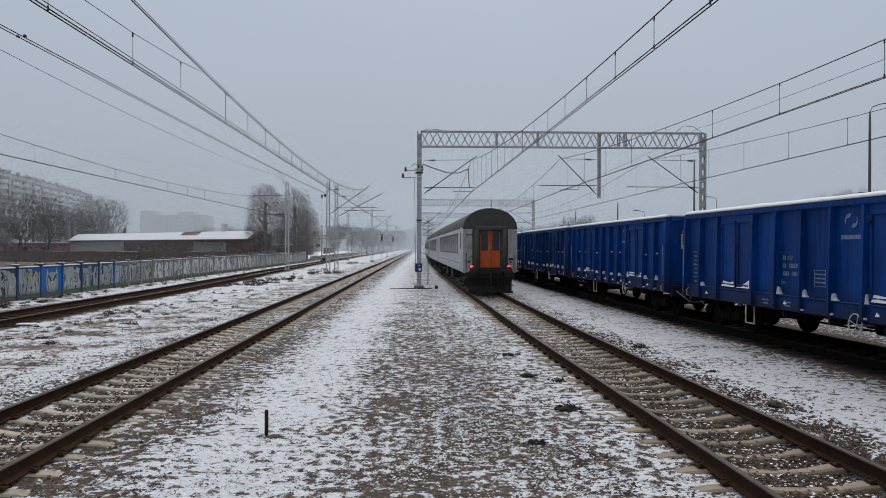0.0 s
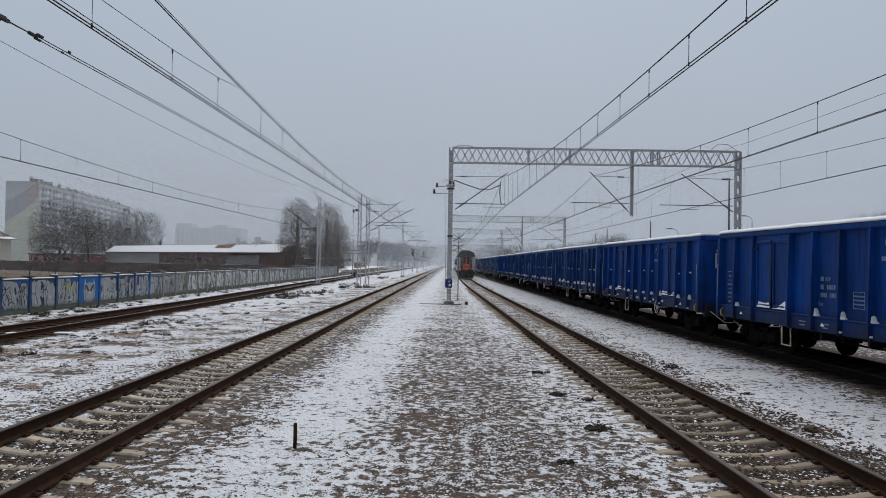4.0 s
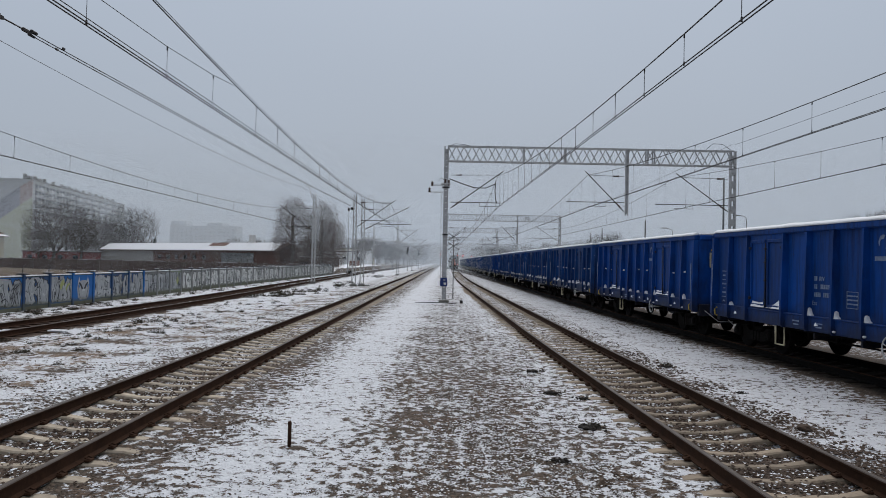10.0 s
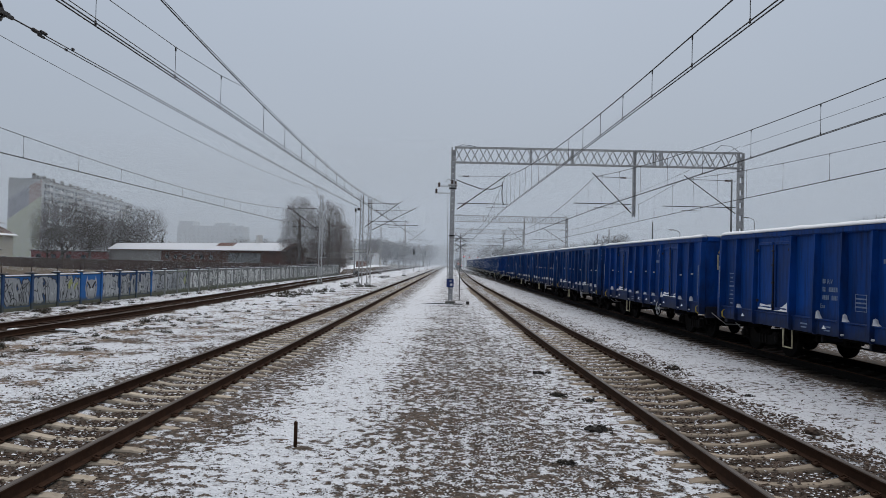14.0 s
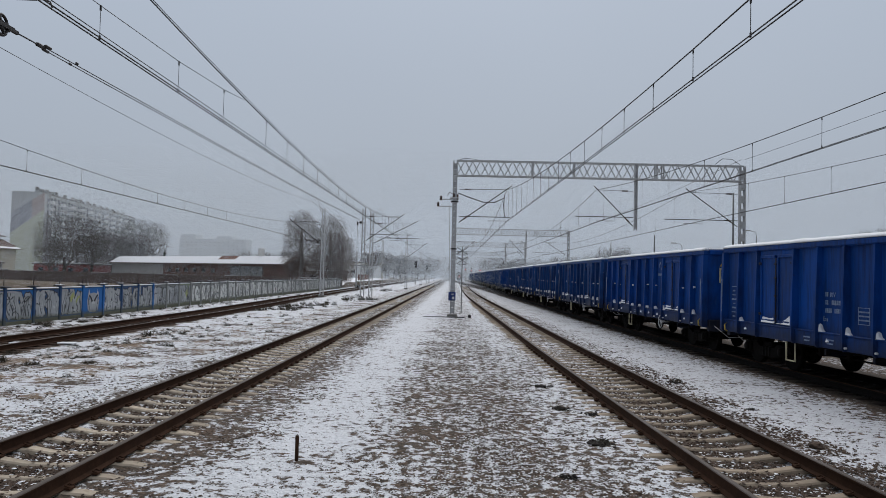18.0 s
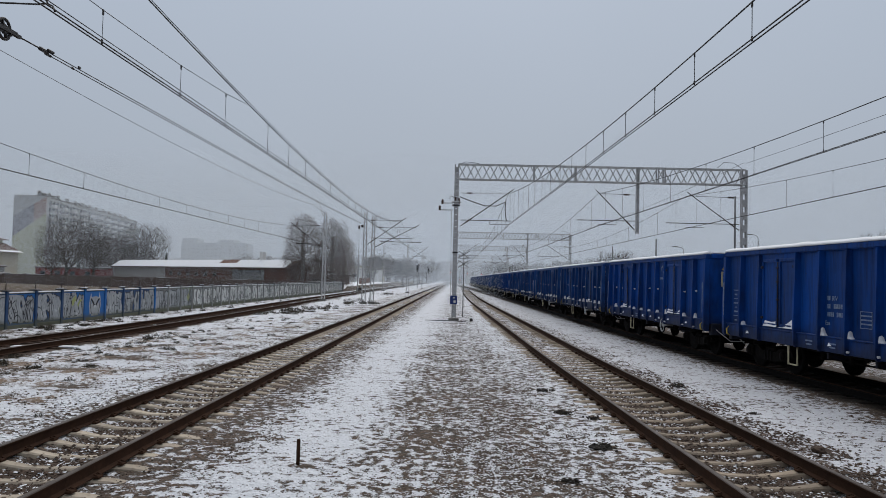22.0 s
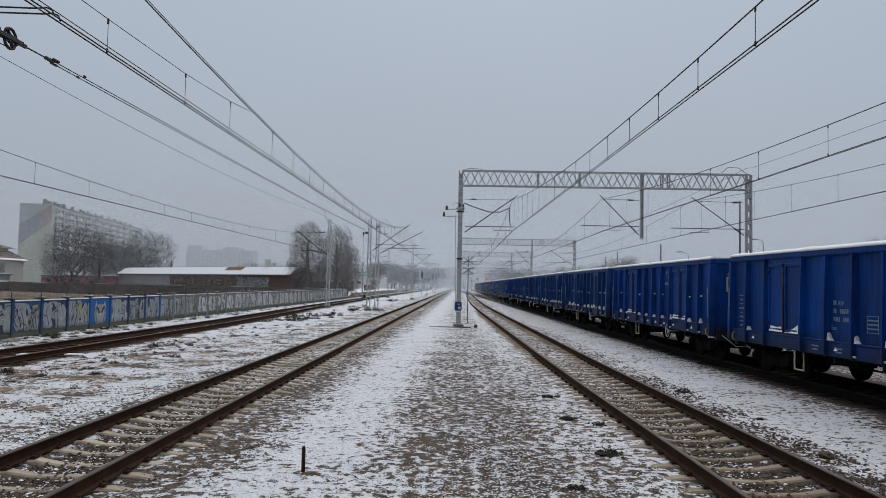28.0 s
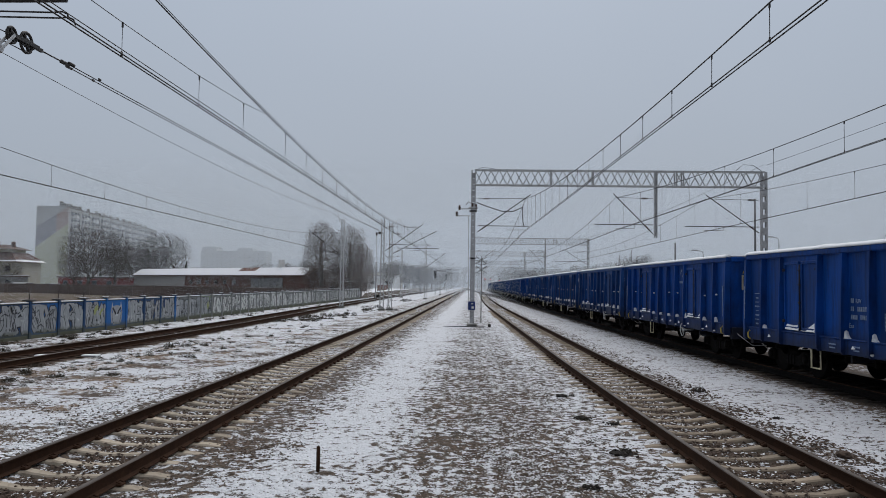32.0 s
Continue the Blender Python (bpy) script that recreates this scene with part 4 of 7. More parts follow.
        part("brake_hose", Geo().tube([(0.45, e * 6.4, 1.0), (0.45, e * 6.62, 0.72), (0.45, e * 6.9, 0.70)], 0.025, 6), "black", w)
        hs = Geo().tube([(-1.15, e * 6.5, 1.05), (-0.75, e * 6.6, 0.72), (-0.3, e * 6.6, 0.72)], 0.013, 6)
        part("shunter_rail", hs, "galv", w)
    for ob in w.children_recursive:
        if not ob.name.startswith(("bogie", "wheelset", "stencilled_word")):
            ob.data.transform(Matrix.Diagonal((1, SHORT, 1, 1)))
    return w


def freight_train():
    kinds = []
    for k in range(21):
        c = 15.80 + k * LENGTH
        p, q = Vector((x_freight(c - 4.13), c - 4.13)), Vector((x_freight(c + 4.13), c + 4.13))
        mid = (p + q) / 2
        m = pose(mid.x, c, 0, 0, 0, math.degrees(math.atan2(p.x - q.x, 8.26)))
        if k < 3:
            kinds.append(wagon(m, k, k == 0))
            # farther wagons take the blue with haze mixed into its colour
            if k == 2:
                tagged(kinds[2], "dark blue open freight wagon greyed by painted-in haze, snow on its ledges")
                for ob in kinds[2].children_recursive:
                    for i, mat in enumerate(ob.data.materials):
                        if mat == M["blue"]:
                            ob.data.materials[i] = M["blue_hazed"]
        else:
            copy_thing(kinds[1 if k in (6, 9, 14) else 2], m)


freight_train()


# ---------------------------------------------------------------- passenger train
COACH = 26.4


def coach(m):
    """A grey bogie coach, length along y, its rear end at y = 0, ground at z = 0."""
    c = base("passenger_coach", m)
    tagged(c, "grey passenger coach with a dark roof and lit red tail lamps", "train coach", "passenger train")
    L = 25.9
    prof = []
    for z, x in ((1.20, 1.33), (1.32, 1.40), (2.2, 1.41), (3.26, 1.40), (3.36, 1.385)):
        prof.append((x, z))
    for s in (-1, 1):
        skin = Geo().loft([[(s * x, y, z) for x, z in prof] + [(s * (x - 0.06), y, z) for x, z in prof[::-1]] for y in (0.02, L)])
        part("side_wall", skin, "coach", c)
    part("floor_plate", Geo().box(0, L / 2, 1.20, 2.62, L, 0.06), "coach", c)
    arc = [(1.385 * math.cos(a), 3.32 + 1.0 * math.sin(a) ** 0.92) for a in np.linspace(0.0, math.pi, 19)]
    part("roof", Geo().loft([[(x, y, z) for x, z in arc] + [(x * 0.95, y, z - 0.05) for x, z in arc[::-1]] for y in (-0.06, L + 0.06)], smooth=False), "roof", c, "sooty dark arched roof")
    for y, e in ((0.0, -1), (L, 1)):
        end = Geo()
        for s in (-1, 1):
            end.box(s * 1.05, y, 2.33, 0.66, 0.06, 2.2, 0.01)
            end.box(s * 1.30, y + 0.02, 2.33, 0.14, 0.14, 2.2, 0.05)
        end.box(0, y, 1.34, 1.6, 0.06, 0.24)
        part("end_wall", end, "coach_end", c)
        part("end_dome", Geo().loft([[(x * 0.985, y + t, z - 0.012) for x, z in arc] for t in (-0.05, 0.05)]), "roof", c)
        gw = Geo()
        for s in (-1, 1):
            gw.tube([(s * 0.70, y + e * 0.15, 1.22), (s * 0.70, y + e * 0.15, 3.34)], 0.13, 10)
            gw.box(s * 0.71, y + e * 0.05, 2.35, 0.40, 0.06, 2.2)
        gw.tube([(-0.76, y + e * 0.15, 3.34), (0.76, y + e * 0.15, 3.34)], 0.13, 10)
        part("gangway_bellows", gw, "roof", c, "black rubber gangway tubes")
        if e < 0:
            for s in (-1, 1):
                d = Geo().box(s * 0.272, y - 0.01, 2.30, 0.53, 0.05, 2.1, 0.01).box(s * 0.272, y - 0.040, 1.78, 0.40, 0.012, 0.66, 0.005)
                dr = part("gangway_door", d, "orange", c, "orange gangway door leaf")
                part("door_pane", Geo().box(s * 0.290, y - 0.04, 2.76, 0.34, 0.014, 0.98, 0.004), "glass", dr)
                part("door_handle", Geo().tube([(s * 0.045, y - 0.05, 2.2), (s * 0.045, y - 0.075, 2.25), (s * 0.045, y - 0.075, 2.75), (s * 0.045, y - 0.05, 2.8)], 0.012, 6), "chrome", dr)
            br = Geo().box(0, y - 0.12, 1.24, 1.2, 0.10, 0.26, 0.03).box(0, y - 0.07, 1.40, 1.1, 0.05, 0.07, 0.02)
            part("gangway_bridge", br, "rubber", c)
            for s in (-1, 1):
                lp = Geo().turned((s * 0.95, y - 0.05, 1.46), "y", [(0.0, -0.10), (0.075, -0.095), (0.085, -0.07), (0.085, 0.0)], 16)
                part("tail_lamp", lp, "tail_red", c, "glowing red tail lamp")
                lb = Geo().turned((s * 0.95, y - 0.05, 1.46), "y", [(0.085, -0.06), (0.11, -0.06), (0.115, 0.0), (0.085, 0.0)], 16)
                part("lamp_rim", lb, "rubber", c)
                part("marker_lamp", Geo().turned((s * 1.06, y - 0.03, 1.72), "y", [(0.0, -0.05), (0.05, -0.045), (0.055, 0.0)], 12), "insulator", c)
                part("grab_rail", Geo().tube([(s * 1.22, y - 0.03, 1.35), (s * 1.22, y - 0.09, 1.4), (s * 1.22, y - 0.09, 2.1), (s * 1.22, y - 0.03, 2.15)], 0.015, 6), "rubber", c)
            part("lettering", Geo().box(-1.05, y - 0.035, 3.02, 0.40, 0.004, 0.05), "rubber", c)
            part("data_plate", Geo().box(1.07, y - 0.035, 1.85, 0.24, 0.004, 0.10), "rubber", c)
        hb = Geo().box(0, y + 0.05, 1.06, 2.5, 0.22, 0.30, 0.02).box(0, y + e * 0.10, 0.42, 2.2, 0.10, 0.20, 0.03).box(0, y - e * 0.25, 0.72, 2.3, 0.12, 0.62)
        part("headstock", hb, "grime", c)
        part("rail_guard", Geo().box(0, y + e * 0.20, 0.27, 2.3, 0.08, 0.12, 0.02), "grime", c, "snow-dusted rail guard beam")
        for s in (-1, 1):
            part("buffer", Geo().tube([(s * 0.875, y, 1.06 + 0.2), (s * 0.875, y + e * 0.42, 1.26)], 0.10, 10).turned((s * 0.875, y + e * 0.42, 1.26), "y", [(0.0, 0.0), (0.23, 0.0), (0.23, 0.03 * e), (0.0, 0.06 * e)], 18), "grime", c)
        part("coupling", Geo().tube([(0, y, 1.2), (0, y + e * 0.35, 1.2), (0, y + e * 0.45, 0.85), (0, y + e * 0.4, 0.6)], 0.05, 7).tube([(0.4, y, 1.0), (0.4, y + e * 0.3, 0.7), (0.5, y + e * 0.28, 0.5)], 0.03, 6), "grime", c)
    pane = Geo().box(0, 0, 0, 0.02, 1.20, 0.95, 0.008).mesh("window", "glass")
    frame_me = Geo().box(0, 0.63, 0, 0.03, 0.06, 1.06, 0.006).box(0, -0.63, 0, 0.03, 0.06, 1.06, 0.006).box(0, 0, 0.50, 0.03, 1.3, 0.06, 0.006).box(0, 0, -0.50, 0.03, 1.3, 0.06, 0.006).box(0, 0, 0.18, 0.03, 1.2, 0.04, 0.006).mesh("window_frame", "rubber")
    for s in (-1, 1):
        for k in range(11):
            y = 4.0 + k * 1.8
            wn = part("window", pane, "glass", c, m=pose(s * 1.412, y, 2.62))
            part("window_frame", frame_me, "rubber", wn)
        for y in (1.2, L - 1.2):
            d = part("entrance_door", Geo().box(s * 1.405, y, 2.35, 0.03, 0.82, 2.1, 0.01), "coach", c)
            part("door_pane", Geo().box(s * 1.425, y, 2.75, 0.012, 0.5, 0.8), "glass", d)
            st = Geo()
            for k in range(3):
                st.box(s * 1.28, y, 1.05 - 0.26 * k, 0.24, 0.7, 0.03, 0.006)
            part("steps", st, "grime", c)
        part("skirt_stripe", Geo().box(s * 1.413, L / 2, 1.62, 0.006, L - 0.6, 0.06), "coach_end", c)
    for y in (3.4, L - 3.4):
        b = Geo()
        for s in (-1, 1):
            b.box(s * 1.02, y, 0.72, 0.14, 3.2, 0.26, 0.03)
            for u in (-1.25, 1.25):
                b.turned((s * 0.75, y + u, 0.66), "x", [(0.0, 0.02), (0.2, 0.05), (0.42, 0.06), (0.46, 0.05), (0.47, -0.06), (0.0, -0.06)], 20)
                b.box(s * 1.08, y + u, 0.64, 0.2, 0.34, 0.30, 0.03)
        b.box(0, y, 0.8, 2.0, 0.6, 0.25)
        part("bogie", b, "grime", c)
    for k in range(5):
        part("underfloor_box", Geo().box(0.9 * (-1) ** k, 7.5 + k * 2.7, 0.85, 0.7, 1.7, 0.55, 0.03), "grime", c)
    part("floor_beam", Geo().box(0, L / 2, 1.1, 2.2, L - 1, 0.12), "grime", c)
    # the body narrows a little against the loading gauge
    slim = Matrix.Diagonal((0.95, 1, 1, 1))
    for me in {ob.data for ob in c.children_recursive}:
        me.transform(slim)
    for ob in c.children_recursive:
        ob.location.x *= 0.95
    return c


coaches = [coach(pose(x_right(36), 36.0, 0))]
for k in range(1, 5):
    coaches.append(copy_thing(coaches[0], pose(x_right(36 + k * COACH), 36 + k * COACH, 0)))


def train_place(t):
    """How far the train's rear end has come at t seconds."""
    return 35.6 + 18.2 * t




# ---------------------------------------------------------------- overhead line: gantries and masts
def lattice(g, p, q, w, h, step, r, brace=0.045):
    """A four-chord lattice girder from p to q; w across, h up."""
    p, q = Vector(p), Vector(q)
    d = (q - p).normalized()
    up = Vector((0, 0, 1)) if abs(d.z) < 0.9 else Vector((0, 1, 0))
    a = d.cross(up).normalized()
    b = a.cross(d).normalized()
    n = max(2, round((q - p).length / step))
    cor = [(-1, -1), (1, -1), (1, 1), (-1, 1)]
    at = lambda k, c: p + (q - p) * (k / n) + a * (c[0] * w / 2) + b * (c[1] * h / 2)
    for c in cor:
        g.beam(at(0, c), at(n, c), r * 2, r * 2)
    for k in range(n):
        for i in range(4):
            c0, c1 = cor[i], cor[(i + 1) % 4]
            if k % 2:
                c0, c1 = c1, c0
            t = brace if i in (1, 3) else brace * 0.7
            g.beam(at(k, c0), at(k + 1, c1), t, t)
    for k in (0, n):
        for i in range(4):
            g.beam(at(k, cor[i]), at(k, cor[(i + 1) % 4]), r * 1.4, r * 1.4)
    return g


def arm(parent, foot, tip, reg, contact, y):
    """A cantilever in the plane of y: strut from foot to tip, tie, registration tube at height reg[1] and a steady arm to the contact wire."""
    fx, fz = foot
    tx, tz = tip
    s = 1 if tx > fx else -1
    g = Geo().tube([(fx, y, fz), (tx + s * 0.25, y, tz + 0.18)], 0.028, 8)
    g.tube([(fx, y, tz - 0.10), (tx, y, tz - 0.05)], 0.014, 6)
    k = (reg[1] - fz) / (tz - fz)
    x0 = fx + (tx - fx) * k
    g.tube([(x0 - s * 0.5, y, reg[1]), (reg[0], y, reg[1])], 0.024, 7)
    sx = contact[0] - s * 1.1
    if contact[2:]:
        # two hooked rods, one for each contact wire
        for dx, dz in ((0.0, 0.0), (-0.08, 0.07)):
            cx, cz = contact[0] + s * dx, contact[1] + dz
            g.tube([(sx, y, reg[1]), (sx, y, cz + 0.11), (cx - s * 0.21, y, cz + 0.09), (cx - s * 0.10, y, cz + 0.10), (cx - s * 0.03, y, cz + 0.07), (cx, y, cz)], 0.011, 6)
    else:
        g.tube([(sx, y, reg[1]), (sx, y, reg[1] - 0.24), (contact[0], y, contact[1] + 0.04)], 0.016, 6)
    c = part("cantilever", g, "wire", parent, "dark tubular cantilever arm")
    for (ax, az), (bx, bz) in (((fx, fz), (tx, tz)), ((fx, tz - 0.10), (tx, tz - 0.05))):
        d = Vector((bx - ax, 0, bz - az)).normalized()
        o = Vector((ax, y, az)) + d * 0.35
        ins = Geo().tube([o - d * 0.04, o + d * 0.32], 0.03, 7)
        for j in range(5):
            q = o + d * 0.07 * j
            ins.tube([q - d * 0.012, q + d * 0.012], 0.065, 9)
        part("insulator", ins, "insulator", c)
    return c


def mast_mesh(h, w0=0.32, w1=0.22, r=0.030):
    g = Geo()
    n = int(h / 0.55)
    at = lambda k, i, j: Vector((i * (w0 + (w1 - w0) * k / n) / 2, j * 0.22 / 2, h * k / n))
    for i in (-1, 1):
        for j in (-1, 1):
            g.beam(at(0, i, j), at(n, i, j), r * 2, r * 2)
    for k in range(n):
        for j in (-1, 1):
            s = 1 if k % 2 else -1
            g.beam(at(k, -s, j), at(k + 1, s, j), 0.022, 0.022)
        for i in (-1, 1):
            g.beam(at(k, i, -1), at(k, i, 1), 0.03, 0.03)
    return g


def gantry(y, x0, x1, top, drops, arms, label, blue=False):
    g = base("gantry", pose(x0, y, 0))
    tagged(g, label, "gantry", "overhead line gantries")
    H = 0.90
    w = x1 - x0
    for k, x in enumerate((0.0, w)):
        m = Geo()
        if k == 0:
            for i in (-1, 1):
                m.box(i * 0.098, 0, top / 2, 0.075, 0.22, top)
            z = 0.35
            while z < top - 0.3:
                m.box(0, 0, z, 0.20, 0.205, 0.315, 0.01)
                z += 0.36
        else:
            # two channels with batten plates between them
            for i in (-1, 1):
                m.box(i * 0.135, 0, top / 2, 0.085, 0.26, top)
            for j in range(12):
                m.box(0, 0, 0.5 + j * 0.76, 0.20, 0.24, 0.42)
        part("mast", m, "galv", g, m=pose(x, 0, 0))
        part("footing", Geo().box(0, 0, -0.02, 0.62, 0.70, 0.30, 0.05), "concrete", g, m=pose(x, 0, 0))
    tr = Geo()
    lattice(tr, (0.1, 0, top - H / 2), (w, 0, top - H / 2), 0.40, H, 0.47, 0.034, 0.052)
    part("girder", tr, "galv", g)
    for x in (w * 0.27, w * 0.415, w * 0.70):
        j = Geo()
        for u in (-0.22, 0.22):
            j.box(x, u, top - H / 2, 0.09, 0.03, H + 0.02)
            if x > w * 0.65:
                j.box(x + 0.4, u, top - H / 2, 0.09, 0.03, H)
        part("girder_joint", j, "galv", g)
    for x, z in drops:
        part("drop_post", Geo().box(x - x0 - 0.07, 0, (top + z) / 2, 0.05, 0.16, top + 0.1 - z).box(x - x0 + 0.07, 0, (top + z) / 2, 0.05, 0.16, top + 0.1 - z).box(x - x0, 0, (top + z) / 2, 0.12, 0.05, top - z - 0.1), "galv", g)
    for a in arms:
        foot, tip, reg, con = a
        sh = lambda p: (p[0] - x0, p[1])
        arm(g, sh(foot), sh(tip), sh(reg), sh(con), 0.0)
    part("earth_loop", Geo().tube([(0.1, 0, top), (0.5, 0, top + 0.16), (1.1, 0, top + 0.12), (1.6, 0, top)], 0.015, 5).tube([(w - 1.6, 0, top + 0.1), (w - 1.2, 0, top + 0.45), (w - 0.6, 0, top + 0.42), (w, 0, top)], 0.015, 5), "wire", g)
    return g


def gantries():
    y = 43.9
    arms = (((0.22, 5.62), (3.10, 7.70), (3.25, 5.98), (3.05, 5.72)), ((10.58, 5.62), (8.50, 7.80), (7.15, 6.14), (8.4, 5.85)), ((16.78, 5.72), (13.95, 7.76), (12.45, 6.08), (13.6, 5.8)))
    g = gantry(y, -0.07, 17.05, 9.32, [(10.74, 5.42)], arms, "galvanised lattice gantry spanning three tracks beside the freight wagons")
    # switch gear on the first mast
    sw = Geo().box(0, -0.02, 7.05, 0.55, 0.30, 0.10, 0.02).box(-0.55, -0.02, 6.98, 0.75, 0.06, 0.05).box(-0.6, -0.02, 6.56, 0.85, 0.06, 0.05)
    part("switch_bracket", sw, "galv", g)
    part("cable", Geo().tube([(-0.45, 0, 7.22), (-0.3, 0, 7.42), (-0.12, 0, 7.30)], 0.02, 6).tube([(0.2, 0, 7.38), (0.8, 0, 7.15), (1.7, 0, 6.86), (2.4, 0, 6.86), (2.95, 0, 7.12)], 0.03, 6).tube([(2.98, 0, 7.3), (2.93, 0, 6.7), (2.98, 0, 6.2), (3.06, 0, 5.95)], 0.026, 6), "wire", g)
    for ix, iz in ((-0.82, 6.96), (-0.98, 6.58)):
        part("insulator", Geo().turned((ix, -0.02, iz), "z", [(0.0, -0.04), (0.06, -0.03), (0.08, 0.03), (0.05, 0.06), (0.085, 0.10), (0.05, 0.14), (0.08, 0.18), (0.0, 0.26)], 10), "insulator", g)
    for ix, iz in ((0.17, 7.12), (-0.05, 7.18)):
        part("switch_pole", Geo().box(ix, -0.02, iz, 0.11, 0.2, 0.34, 0.02), "insulator", g)
    bx = part("meter_box", Geo().box(-0.03, -0.20, 1.20, 0.42, 0.22, 0.50, 0.02), "blue_box", g, "blue enamel box with a white label on the mast")
    part("label_plate", Geo().box(0.04, -0.315, 1.10, 0.14, 0.008, 0.14).box(0.0, -0.315, 1.32, 0.12, 0.008, 0.05), "white", bx)
    part("drive_rod", Geo().tube([(-0.2, -0.12, 0.9), (-0.28, -0.12, 6.6)], 0.02, 6), "galv", g)
    for z, wd in ((4.02, 0.36), (6.85, 0.46)):
        part("clamp", Geo().box(0, 0, z, wd, 0.3, 0.08), "wire", g)
    for yy, x0, x1, top in ((108.5, -0.1, 16.75, 9.42), (152.0, -0.1, 14.6, 9.4), (212.0, -0.1, 15.0, 9.4)):
        a2 = (((x0 + 0.3, 5.62), (3.0, 7.6), (3.2, 6.0), (2.7, 5.75)), ((x0 + 10.4, 5.62), (8.3, 7.7), (6.9, 6.1), (7.8, 5.8)), ((x1 - 0.2, 5.7), (13.4, 7.7), (11.9, 6.1), (12.9, 5.8)))
        gantry(yy, x0, x1, top, [(x0 + 10.6, 5.4)], a2, "far galvanised lattice gantry fading into the mist")


gantries()


def mast(x, y, h, arms=(), label="slim galvanised lattice mast beside the tracks", hook=0, name="catenary_mast", mesh=None, foot=0.5):
    m = base(name, pose(x, y, 0))
    tagged(m, label, "mast", "overhead line masts")
    part("lattice_post", mesh or mast_mesh(h), "galv", m)
    part("footing", Geo().box(0, 0, 0.04, foot + 0.12, foot * 0.8, 0.34, 0.05), "concrete", m)
    for foot_, tip, reg, con in arms:
        sh = lambda p: (p[0] - x, *p[1:])
        arm(m, sh(foot_), sh(tip), sh(reg), sh(con), 0.0)
    if hook:
        k = 0.35 if hook > 0 else 0.95
        part("earth_wire_bracket", Geo().tube([(0, 0, h - 0.3), (hook * 0.30, 0, h - 0.35), (hook * 0.55, 0, h + k * 0.75), (hook * 0.82, 0, h + k), (hook * 0.88, 0, h + k - 0.2)], 0.03, 6), "galv", m)
    return m


def masts():
    mast(-13.05, 72.4, 8.8, [((-13.2, 5.2), (-16.2, 7.5), (-15.9, 5.6), (-14.6, 5.5))], hook=-1)
    b1 = mast(-8.31, 66.5, 8.32, [((-8.1, 5.4), (-4.9, 7.7), (-3.9, 6.0), (-5.1, 5.6))], label="galvanised mast with a hanging tension weight")
    part("tension_weight", Geo().tube([(-0.55, -0.1, 1.2), (-0.55, -0.1, 4.4)], 0.06, 8).tube([(-0.55, -0.1, 4.4), (-0.55, -0.1, 7.0)], 0.015, 5), "galv", b1)
    part("pulley", Geo().box(-0.55, -0.1, 6.95, 0.14, 0.2, 0.34, 0.05).box(-0.28, -0.1, 7.05, 0.22, 0.16, 0.24, 0.05), "wire", b1)
    mast(-7.60, 66.8, 8.0, [((-7.4, 5.2), (-3.7, 7.1), (-3.2, 5.7), (-4.8, 5.5))], hook=1)
    for y, x in ((120.5, -7.9), (176.0, -8.0), (235.0, -8.0), (295.0, -8.0)):
        mast(x, y, 8.7, [((x + 0.2, 5.3), (-4.8, 7.5), (-3.9, 6.0), (-5.0, 5.6))])
    for y, x in ((132.3, -13.0), (190.0, -13.6), (250.0, -14.0)):
        mast(x, y, 8.6, [((x - 0.2, 5.3), (x - 2.9, 7.5), (x - 2.6, 5.7), (x - 1.4, 5.5))])
    # the mast beside the camera that holds the near end of the left line
    mast(-8.9, 8.75, 8.6, [((-8.7, 5.35), (-4.85, 7.05), (-5.08, 5.875), (-4.96, 5.565, 2))], label="galvanised mast that carries the line's near end")


masts()


def wire(g, pts, r):
    g.tube(pts, r, 5, caps=False)


def sag(y, y0, z0, y1, z1, low):
    """Height of a hanging wire between two supports, low metres under the chord at its middle."""
    u = (y - y0) / (y1 - y0)
    return z0 + (z1 - z0) * u - 4 * low * u * (1 - u)


def catenary(spans, label, r=0.0105, twin=0.07, skip=2.0):
    """Contact wire, carrying wire and droppers. spans: (y, x, contact height, carrier height) at each support, and the sag between."""
    c = base("catenary_line", pose(spans[0][1], spans[0][0], 0))
    tagged(c, label, "overhead line", "overhead lines")
    ox, oy = spans[0][1], spans[0][0]
    drops = []
    for (y0, x0, a0, b0, low, n), (y1, x1, a1, b1, _, _) in zip(spans, spans[1:]):
        ys = np.linspace(y0, y1, 25)
        xs = [x0 + (x1 - x0) * (y - y0) / (y1 - y0) for y in ys]
        for e in ((-1, 1) if twin else (0,)):
            con = Geo()
            wire(con, [(x - ox + e * twin / 2, y - oy, sag(y, y0, a0, y1, a1, 0.02)) for x, y in zip(xs, ys)], r)
            part("contact_wire", con, "wire", c)
        car = Geo()
        wire(car, [(x - ox, y - oy, sag(y, y0, b0, y1, b1, low)) for x, y in zip(xs, ys)], r * (1.15 if twin else 0.62))
        part("carrying_wire", car, "wire", c)
        for k in range(n):
            y = y0 + (y1 - y0) * (k + 0.5) / n
            x = x0 + (x1 - x0) * (y - y0) / (y1 - y0)
            zt, zb = sag(y, y0, b0, y1, b1, low), sag(y, y0, a0, y1, a1, 0.02)
            if y > skip and y < 170:
                drops.append((x - ox, y - oy, zb, zt))
    for x, y, zb, zt in drops:
        near = y + oy < 60
        g = Geo().tube([(x, y, zb), (x, y, zt)], 0.006, 4, caps=False)
        if near:
            g.box(x, y, zb + 0.03, 0.022, 0.03, 0.07, 0.004).box(x, y, zt - 0.03, 0.022, 0.03, 0.08, 0.004)
        part("dropper", g, "wire", c)
    return c


